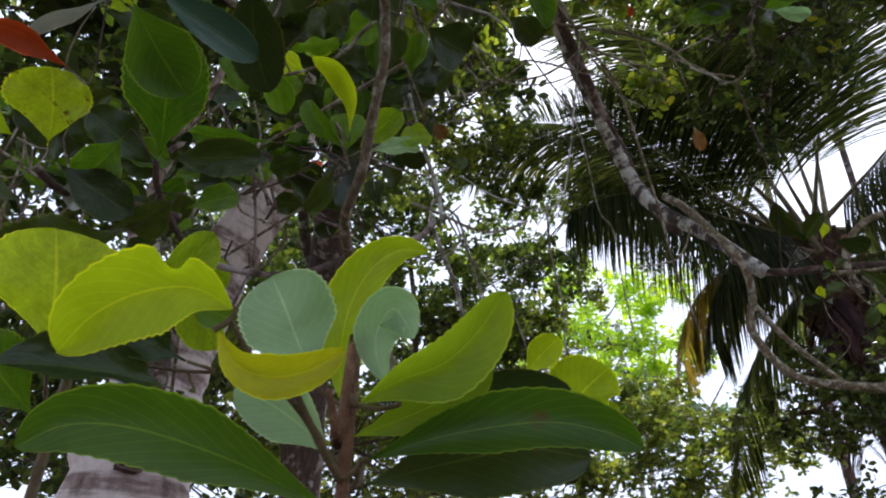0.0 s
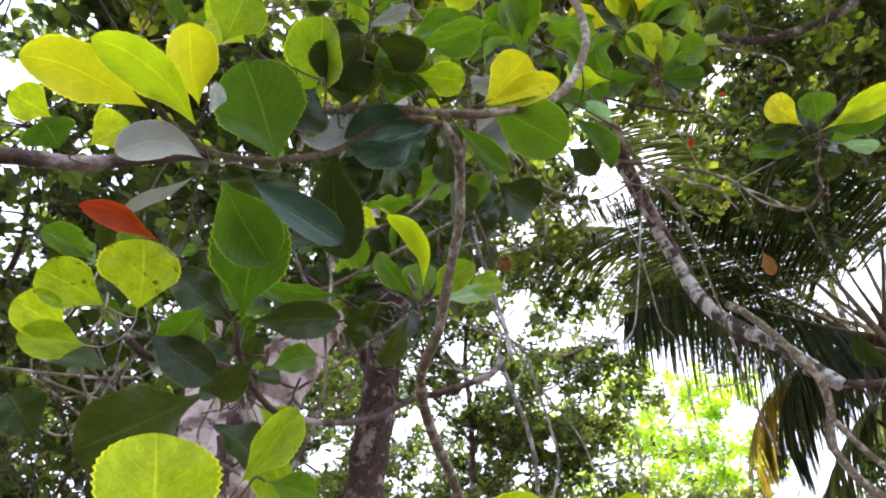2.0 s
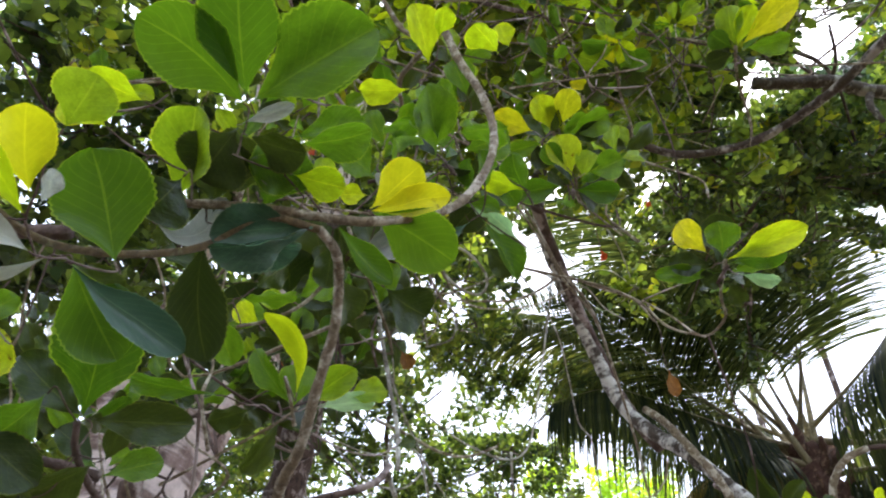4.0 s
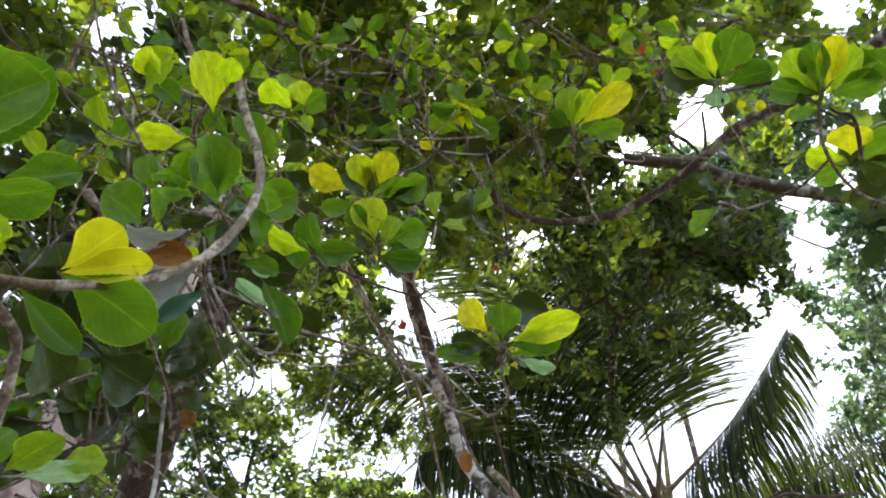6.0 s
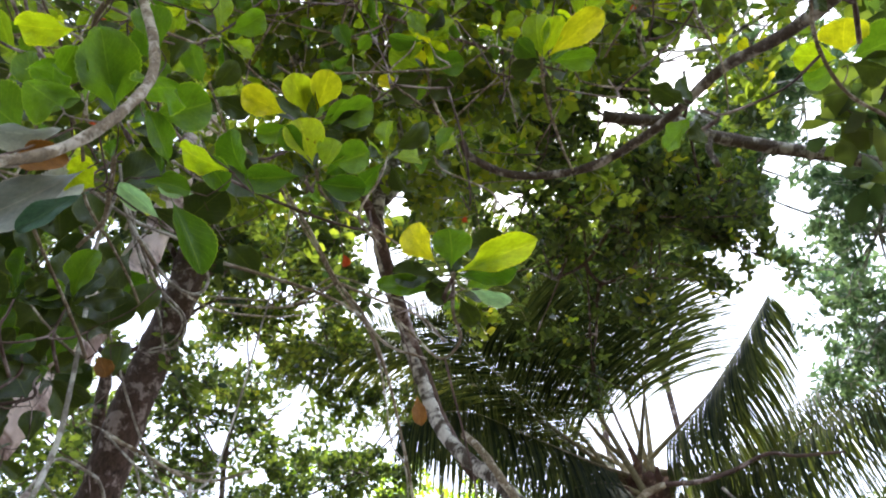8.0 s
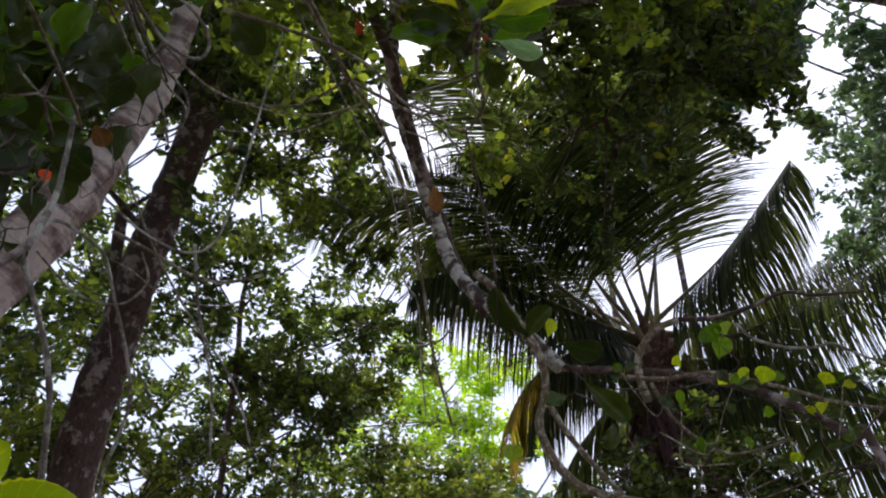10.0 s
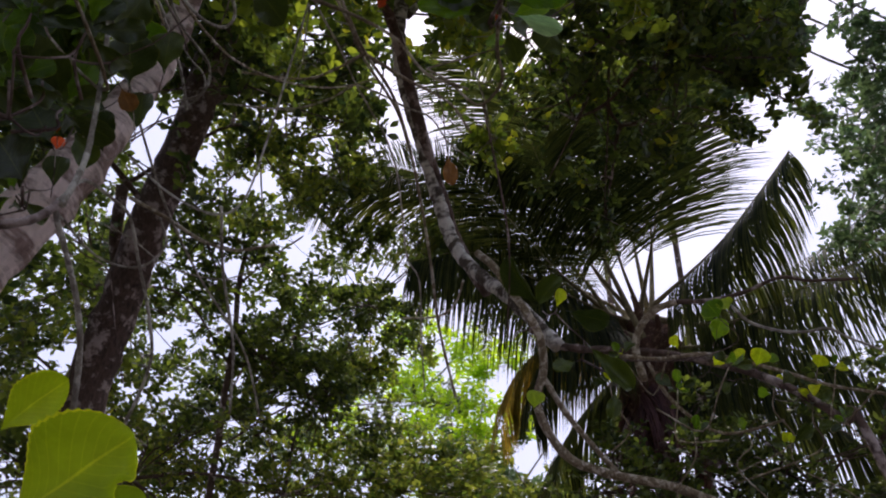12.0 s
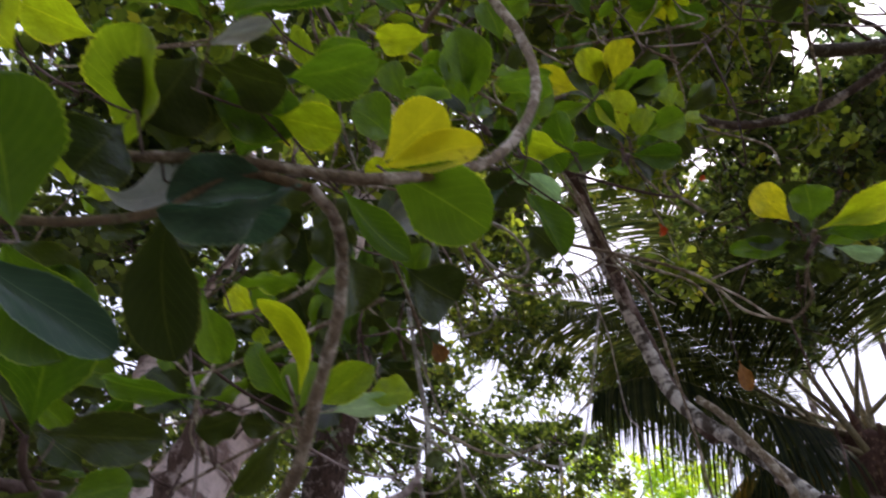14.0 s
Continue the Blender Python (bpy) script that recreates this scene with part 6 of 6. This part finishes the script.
whorl(over, (0.511, 1.616, 5.137), 0.079, ['dark', 'green', 'bright'], 84)
whorl(over, (0.693, 1.579, 4.800), 0.094, ['dark', 'green', 'bright'], 85)
whorl(over, (0.936, 1.517, 4.444), 0.092, ['dark', 'green', 'bright'], 86)
whorl(over, (1.340, 1.898, 4.963), 0.089, ['dark', 'green', 'bright'], 87)
whorl(over, (1.374, 1.305, 4.886), 0.087, ['dark', 'green', 'bright'], 88)
whorl(over, (0.917, 1.303, 4.666), 0.084, ['dark', 'green', 'bright'], 89)
whorl(over, (1.314, 1.143, 4.278), 0.082, ['dark', 'green', 'bright'], 90)
whorl(over, (1.227, 1.560, 4.935), 0.079, ['dark', 'green', 'bright'], 91)
whorl(over, (0.636, 1.777, 4.579), 0.094, ['dark', 'green', 'bright'], 92)
whorl(over, (0.949, 1.970, 4.890), 0.087, ['green', 'bright', 'young'], 95)
whorl(over, (0.691, 1.454, 4.823), 0.084, ['green', 'bright', 'young'], 96)
whorl(over, (1.410, 1.525, 5.506), 0.082, ['green', 'bright', 'young'], 97)
whorl(over, (0.265, 1.658, 5.235), 0.079, ['green', 'bright', 'young'], 98)
whorl(over, (1.692, 1.252, 4.757), 0.094, ['green', 'bright', 'young'], 99)
whorl(over, (0.211, 1.748, 4.428), 0.092, ['green', 'bright', 'young'], 100)
whorl(over, (1.254, 2.212, 4.931), 0.089, ['green', 'bright', 'young'], 101)
whorl(over, (0.541, 1.670, 4.602), 0.084, ['green', 'bright', 'young'], 103)
whorl(over, (-0.765, 1.421, 4.458), 0.079, ['green', 'bright', 'young'], 105)
whorl(over, (-0.454, 1.266, 4.282), 0.094, ['green', 'bright', 'young'], 106)
whorl(over, (-0.248, 1.575, 4.949), 0.092, ['green', 'bright', 'young'], 107)
whorl(over, (0.078, 1.458, 4.700), 0.089, ['green', 'bright', 'young'], 108)
whorl(over, (0.356, 1.310, 4.438), 0.087, ['green', 'bright', 'young'], 109)
whorl(over, (0.467, 1.211, 4.143), 0.084, ['green', 'bright', 'young'], 110)
whorl(over, (1.000, 1.519, 4.670), 0.082, ['green', 'bright', 'young'], 111)
whorl(over, (1.327, 1.118, 4.403), 0.079, ['green', 'bright', 'young'], 112)
whorl(over, (1.087, 1.011, 4.200), 0.094, ['green', 'bright', 'young'], 113)
whorl(over, (0.889, 1.413, 4.863), 0.092, ['green', 'bright', 'young'], 114)
whorl(over, (-0.640, 1.731, 4.312), 0.089, ['green', 'bright', 'young'], 115)
whorl(over, (-0.319, 1.799, 3.968), 0.087, ['green', 'bright', 'young'], 116)
whorl(over, (-0.499, 1.336, 3.548), 0.105, ['dark', 'green', 'bright'], 117)
whorl(over, (-0.266, 1.223, 3.425), 0.102, ['dark', 'green', 'bright'], 118)
whorl(over, (-0.051, 1.125, 3.266), 0.099, ['dark', 'green', 'bright'], 119)
whorl(over, (0.072, 0.995, 3.112), 0.118, ['dark', 'green', 'bright'], 120)
whorl(over, (0.294, 1.274, 3.457), 0.115, ['dark', 'green', 'bright'], 121)
whorl(over, (-0.502, 1.202, 3.228), 0.112, ['dark', 'green', 'bright'], 122)
whorl(over, (0.459, 1.054, 3.078), 0.108, ['dark', 'green', 'bright'], 123)
whorl(over, (-0.302, 1.149, 3.145), 0.099, ['dark', 'green', 'bright'], 126)
whorl(over, (-0.909, 1.317, 2.532), 0.112, ['dark', 'dark', 'green'], 127)
whorl(over, (-0.722, 1.241, 2.502), 0.110, ['dark', 'dark', 'green'], 128)
whorl(over, (-0.500, 1.015, 2.629), 0.106, ['dark', 'dark', 'green'], 129)
whorl(over, (-0.347, 1.024, 2.459), 0.103, ['dark', 'dark', 'green'], 130)
whorl(over, (-0.297, 1.357, 2.647), 0.101, ['dark', 'dark', 'green'], 131)
whorl(over, (-0.435, 1.274, 2.452), 0.098, ['dark', 'dark', 'green'], 132)
whorl(over, (-0.513, 1.180, 2.263), 0.095, ['dark', 'dark', 'green'], 133)
whorl(over, (-0.194, 1.289, 2.817), 0.112, ['dark', 'dark', 'green'], 134)
whorl(over, (-0.635, 1.298, 2.396), 0.110, ['dark', 'dark', 'green'], 135)
whorl(over, (-0.755, 0.998, 2.409), 0.106, ['dark', 'dark', 'green'], 136)
whorl(over, (-0.410, 1.243, 2.883), 0.103, ['dark', 'dark', 'green'], 137)
whorl(over, (-0.857, 1.103, 3.315), 0.105, ['dark', 'green', 'bright'], 138)
whorl(over, (-0.525, 0.995, 3.309), 0.102, ['dark', 'green', 'bright'], 139)
whorl(over, (-0.312, 1.028, 3.138), 0.099, ['dark', 'green', 'bright'], 140)
whorl(over, (-0.312, 1.133, 3.575), 0.118, ['dark', 'green', 'bright'], 141)
whorl(over, (-0.083, 1.146, 3.388), 0.115, ['dark', 'green', 'bright'], 142)
whorl(over, (-0.796, 1.163, 2.884), 0.112, ['dark', 'green', 'bright'], 143)
whorl(over, (0.620, 1.314, 3.479), 0.108, ['dark', 'green', 'bright'], 144)
whorl(over, (0.053, 0.992, 3.345), 0.102, ['dark', 'green', 'bright'], 146)
whorl(over, (0.357, 1.175, 3.700), 0.099, ['dark', 'green', 'bright'], 147)
whorl(over, (1.625, 2.687, 3.063), 0.077, ['dark', 'dark', 'dark', 'green', 'young'], 148, 6)
whorl(over, (1.696, 2.438, 2.816), 0.081, ['dark', 'dark', 'dark', 'green', 'young'], 149, 6)
whorl(over, (1.691, 2.120, 2.751), 0.085, ['dark', 'dark', 'green'], 150, 6)
whorl(over, (2.165, 2.530, 2.922), 0.089, ['dark', 'dark', 'dark', 'green', 'young'], 151, 6)
whorl(over, (2.157, 2.187, 2.852), 0.069, ['dark', 'dark', 'dark', 'green', 'young'], 152, 6)
whorl(over, (1.664, 2.332, 2.605), 0.073, ['dark', 'dark', 'green'], 153, 6)
whorl(over, (2.141, 2.727, 2.814), 0.076, ['dark', 'dark', 'dark', 'green', 'young'], 154, 6)
whorl(over, (2.114, 2.453, 2.665), 0.096, ['dark', 'dark', 'dark', 'green', 'young'], 155, 6)
whorl(over, (2.078, 2.128, 2.616), 0.075, ['dark', 'dark', 'green'], 156, 6)
whorl(over, (1.707, 2.973, 3.083), 0.079, ['dark', 'dark', 'dark', 'green', 'young'], 157, 6)
whorl(over, (2.220, 2.407, 2.831), 0.083, ['dark', 'dark', 'dark', 'green', 'young'], 158, 6)
join_up(over, shoots, BARK_DARK, 0.004, 0.0025, longest=0.5)

# ---- lianas ----
def liana(points, r0, r1, label):
    root = thing("liana", points[0], label, "vine")
    tube("stem", root, points, r0, r1, BARK_VINE, steps=8)
    return root


# thick dark tube along the dark band between the two pale trunks
dark_stem = thing("liana", (-1.759, 4.215, 2.679), "dark stem filling the gap between the pale trunks", "vine")
tube("stem", dark_stem, [(-1.552, 4.066, 4.208), (-1.640, 4.179, 3.840), (-1.708, 4.233, 3.542), (-1.743, 4.262, 3.290), (-1.759, 4.215, 2.679)], 0.0500, 0.0850, BARK_DARK, sides=9, knobs=0.25)
vine = liana([(-0.064, 1.154, 3.116), (-0.085, 1.196, 3.011), (-0.099, 1.255, 2.883), (-0.079, 1.298, 2.741), (-0.037, 1.266, 2.533), (-0.013, 1.227, 2.417), (-0.001, 1.179, 2.298)], 0.0042, 0.0046, "grey woody liana hanging from the branches")
tube("stem", vine, [(-0.025, 1.225, 2.338), (-0.019, 1.221, 2.309), (0.002, 1.256, 2.267), (0.026, 1.293, 2.216), (0.040, 1.335, 2.165), (0.043, 1.380, 2.115), (0.046, 1.428, 2.046), (0.055, 1.494, 1.935)], 0.0042, 0.0046, BARK_VINE)
tube("stem", vine, [(-0.025, 1.225, 2.338), (-0.019, 1.273, 2.417), (0.010, 1.342, 2.441), (0.036, 1.379, 2.435), (0.057, 1.438, 2.389), (0.084, 1.503, 2.328), (0.102, 1.551, 2.264), (0.091, 1.596, 2.207), (0.073, 1.647, 2.150), (0.078, 1.743, 2.008)], 0.0028, 0.0032, BARK_VINE)
tube("stem", vine, [(-0.018, 1.212, 2.323), (-0.039, 1.205, 2.285), (-0.076, 1.203, 2.265), (-0.111, 1.196, 2.249)], 0.0062, 0.0068, BARK_DARK)
vine = liana([(-0.075, 0.988, 2.780), (-0.024, 1.026, 2.769), (0.026, 1.062, 2.770), (0.101, 1.089, 2.767), (0.144, 1.122, 2.747), (0.154, 1.147, 2.724), (0.135, 1.159, 2.707), (0.089, 1.150, 2.720), (0.038, 1.119, 2.763), (-0.009, 1.079, 2.811), (-0.040, 1.035, 2.890)], 0.0032, 0.0026, "thin liana hanging in a loop")
tube("stem", vine, [(-0.033, 1.066, 2.868), (0.008, 1.144, 2.815), (0.045, 1.248, 2.796), (0.095, 1.332, 2.795), (0.092, 1.369, 2.751), (0.032, 1.415, 2.756)], 0.0030, 0.0025, BARK_VINE)
vine = liana([(-0.261, 0.928, 3.170), (-0.246, 1.095, 3.059), (-0.150, 1.365, 2.970), (-0.085, 1.588, 2.877), (-0.011, 1.785, 2.781), (0.086, 1.955, 2.691), (0.220, 2.113, 2.584), (0.289, 2.265, 2.469)], 0.0032, 0.0030, "long slender liana hanging across the clearing")
tube("stem", vine, [(-0.177, 1.652, 2.606), (-0.089, 1.695, 2.544), (-0.001, 1.701, 2.535), (0.045, 1.674, 2.581), (0.024, 1.643, 2.631)], 0.0028, 0.0026, BARK_VINE)
vine = liana([(0.279, 1.052, 2.684), (0.264, 1.111, 2.551), (0.251, 1.159, 2.447), (0.234, 1.193, 2.367), (0.193, 1.213, 2.350), (0.112, 1.248, 2.404), (0.036, 1.266, 2.474)], 0.0017, 0.0019, "thin dry vine hanging beside the limb")
tube("stem", vine, [(0.204, 1.204, 2.360), (0.219, 1.296, 2.300), (0.250, 1.387, 2.224), (0.261, 1.474, 2.144)], 0.0025, 0.0020, BARK_VINE)

vine = liana([(0.155, 2.132, 4.251), (0.223, 2.262, 4.244), (0.337, 2.416, 4.208), (0.426, 2.556, 4.174), (0.527, 2.686, 4.139), (0.612, 2.8, 4.115), (0.702, 2.948, 4.042), (0.768, 3.115, 3.934), (0.838, 3.292, 3.792), (0.926, 3.399, 3.737), (0.988, 3.59, 3.526), (1.056, 3.763, 3.305)], 0.0046, 0.0042, "pale knotted liana hanging before the dark trunk")
tube("stem", vine, [(-0.207, 3.23, 4.541), (-0.037, 3.164, 4.494), (0.142, 3.087, 4.451), (0.31, 2.971, 4.438), (0.413, 2.844, 4.425), (0.442, 2.758, 4.37)], 0.0048, 0.0054, BARK_VINE)
tube("stem", vine, [(0.442, 2.758, 4.37), (0.549, 2.754, 4.34), (0.692, 2.762, 4.289), (0.818, 2.757, 4.246), (0.912, 2.798, 4.153), (1.011, 2.806, 4.088)], 0.0054, 0.0034, BARK_VINE)
vine = liana([(-0.763, 3.917, 4.125), (-0.593, 3.912, 4.053), (-0.433, 3.916, 3.949), (-0.252, 3.896, 3.88), (-0.065, 3.847, 3.851), (0.08, 3.757, 3.87)], 0.0048, 0.0041, "thin liana sagging between the trunks")
tube("stem", vine, [(-0.938, 3.928, 4.014), (-0.824, 3.978, 3.952), (-0.698, 4.018, 3.903), (-0.63, 4.103, 3.732), (-0.578, 4.17, 3.57), (-0.495, 4.254, 3.361)], 0.0041, 0.0034, BARK_DARK)
vine = liana([(-0.094, 1.203, 3.067), (-0.077, 1.282, 3.019), (-0.051, 1.343, 2.984), (-0.015, 1.413, 2.939), (0.015, 1.472, 2.897), (0.035, 1.53, 2.849)], 0.0034, 0.0031, "dark thin vines hanging in a bunch")
tube("stem", vine, [(-0.085, 1.213, 3.062), (-0.066, 1.293, 3.016), (-0.032, 1.356, 2.985), (-0.003, 1.402, 2.967), (0.018, 1.446, 2.944)], 0.0031, 0.0024, BARK_DARK)
tube("stem", vine, [(-0.065, 1.259, 3.07), (-0.069, 1.311, 3.037), (-0.051, 1.373, 2.998), (0.017, 1.458, 2.946), (0.053, 1.492, 2.932), (0.058, 1.521, 2.915), (0.037, 1.549, 2.891), (-0.005, 1.563, 2.878)], 0.0027, 0.0020, BARK_VINE)

# ---- the young plant beside the path ----
leaf_rng.seed(5)
SWAY["turn"], SWAY["nod"] = 0.5, 0.3
plant = thing("sapling", (-0.06, 0.36, -0.05), "young plant with glossy yellow-green leaves close to the path", "plant")
stalk = tube("stem", plant, [(-0.045, 0.281, 1.61), (-0.042, 0.291, 1.591), (-0.04, 0.301, 1.57)] + [(-0.08, 0.36, 0.7), (-0.06, 0.36, -0.05)], 0.0014, 0.0042, BARK_RED, "reddish-brown stem")
tube("stem", plant, [(-0.056, 0.268, 1.605), (-0.049, 0.281, 1.592), (-0.041, 0.297, 1.579)], 0.0012, 0.0018, BARK_GREEN)
tube("stem", plant, [(-0.079, 0.249, 1.625), (-0.071, 0.263, 1.614), (-0.053, 0.279, 1.598), (-0.041, 0.297, 1.579)], 0.0010, 0.0018, BARK_GREEN)
bent_leaf(stalk, [(-0.078, 0.248, 1.629), (-0.09, 0.236, 1.631), (-0.104, 0.228, 1.625), (-0.118, 0.226, 1.615), (-0.13, 0.232, 1.604)], 0.031, "young", cup=0.5, widest=0.42, bite=(0.36, 0.07, 0.55, 1), seed=1)
bent_leaf(stalk, [(-0.082, 0.247, 1.619), (-0.074, 0.25, 1.607), (-0.061, 0.251, 1.603), (-0.048, 0.252, 1.606), (-0.036, 0.255, 1.615)], 0.016, "yellow", cup=0.6, widest=0.4, seed=2)
bent_leaf(stalk, [(-0.054, 0.302, 1.621), (-0.063, 0.299, 1.638), (-0.07, 0.295, 1.654), (-0.078, 0.296, 1.67)], 0.041, "pale", cup=0.3, widest=0.6, seed=3)
bent_leaf(stalk, [(-0.044, 0.306, 1.615), (-0.046, 0.307, 1.639), (-0.043, 0.307, 1.662), (-0.034, 0.304, 1.679), (-0.021, 0.305, 1.69), (-0.007, 0.306, 1.69)], 0.023, "young", cup=0.5, roll=0.3, widest=0.4, seed=4)
bent_leaf(stalk, [(-0.034, 0.291, 1.608), (-0.017, 0.285, 1.615), (0.001, 0.28, 1.62), (0.015, 0.277, 1.633), (0.026, 0.273, 1.65)], 0.025, "bright", cup=0.8, roll=-0.3, widest=0.5, seed=5)
bent_leaf(stalk, [(-0.02, 0.296, 1.613), (-0.028, 0.294, 1.629), (-0.028, 0.292, 1.642), (-0.021, 0.289, 1.65), (-0.012, 0.289, 1.636)], 0.020, "pale", cup=0.6, seed=6)
bent_leaf(stalk, [(-0.038, 0.304, 1.598), (-0.02, 0.302, 1.604), (0.001, 0.299, 1.613), (0.021, 0.296, 1.625)], 0.020, "bright", cup=0.3, seed=7)
bent_leaf(stalk, [(-0.03, 0.298, 1.587), (0.001, 0.291, 1.595), (0.037, 0.283, 1.598), (0.06, 0.281, 1.594), (0.077, 0.283, 1.587)], 0.025, "green", cup=0.5, roll=0.35, widest=0.52, seed=8)
bent_leaf(stalk, [(-0.034, 0.318, 1.582), (0.001, 0.321, 1.592), (0.036, 0.323, 1.599), (0.066, 0.33, 1.597)], 0.036, "dark", cup=0.3, seed=9)
bent_leaf(stalk, [(-0.031, 0.325, 1.595), (-0.001, 0.325, 1.615), (0.03, 0.325, 1.627), (0.059, 0.326, 1.628)], 0.019, "dark", cup=0.3, seed=10)
bent_leaf(stalk, [(-0.053, 0.367, 1.583), (-0.096, 0.349, 1.601), (-0.136, 0.328, 1.61), (-0.163, 0.316, 1.608), (-0.182, 0.314, 1.597)], 0.036, "green", cup=0.35, roll=-0.3, widest=0.55, seed=11)
bent_leaf(stalk, [(-0.05, 0.332, 1.599), (-0.063, 0.326, 1.61), (-0.078, 0.32, 1.619), (-0.093, 0.316, 1.624)], 0.026, "pale", cup=0.3, seed=12)
low_plant = thing("sapling", (-0.42, 0.62, -0.05), "young plant with broad yellow-green leaves", "plant")
low_stalk = tube("stem", low_plant, [(-0.279, 0.486, 1.715), (-0.286, 0.532, 1.637), (-0.42, 0.62, -0.05)], 0.003, 0.005, BARK_GREEN)
leaf(low_stalk, (-0.279, 0.486, 1.715), (-0.272, 0.445, 1.797), 0.086, "young")
leaf(low_stalk, (-0.189, 0.530, 1.707), (-0.287, 0.449, 1.703), 0.042, "dark")
leaf(low_stalk, (-0.282, 0.500, 1.675), (-0.321, 0.459, 1.716), 0.050, "green")
leaf(low_stalk, (-0.192, 0.521, 1.726), (-0.241, 0.496, 1.737), 0.036, "dark")
leaf(low_stalk, (-0.286, 0.656, 1.842), (-0.237, 0.637, 1.917), 0.042, "bright")
leaf(low_stalk, (-0.260, 0.661, 1.850), (-0.212, 0.680, 1.840), 0.036, "green")
bent_leaf(low_stalk, [(0.14, 0.95, 1.823), (0.166, 0.945, 1.846), (0.192, 0.937, 1.871), (0.221, 0.929, 1.895)], 0.100, "young", cup=0.3, widest=0.5, bite=(0.72, 0.12, 0.35, 1), wave=0.06, seed=51)
bent_leaf(low_stalk, [(0.168, 0.969, 1.83), (0.192, 0.969, 1.838), (0.215, 0.969, 1.846), (0.238, 0.968, 1.854)], 0.030, "bright", cup=0.5, roll=0.4, seed=52)
bent_leaf(low_stalk, [(0.11, 0.941, 1.889), (0.125, 0.933, 1.906), (0.14, 0.925, 1.92), (0.157, 0.917, 1.933)], 0.042, "young", cup=0.4, seed=53)
join_up(plant, LOOSE_LEAVES[plant.name], BARK_GREEN, 0.0014, 0.001, least=0.004)
join_up(low_plant, LOOSE_LEAVES[low_plant.name], BARK_GREEN, 0.002, 0.0014, least=0.01)
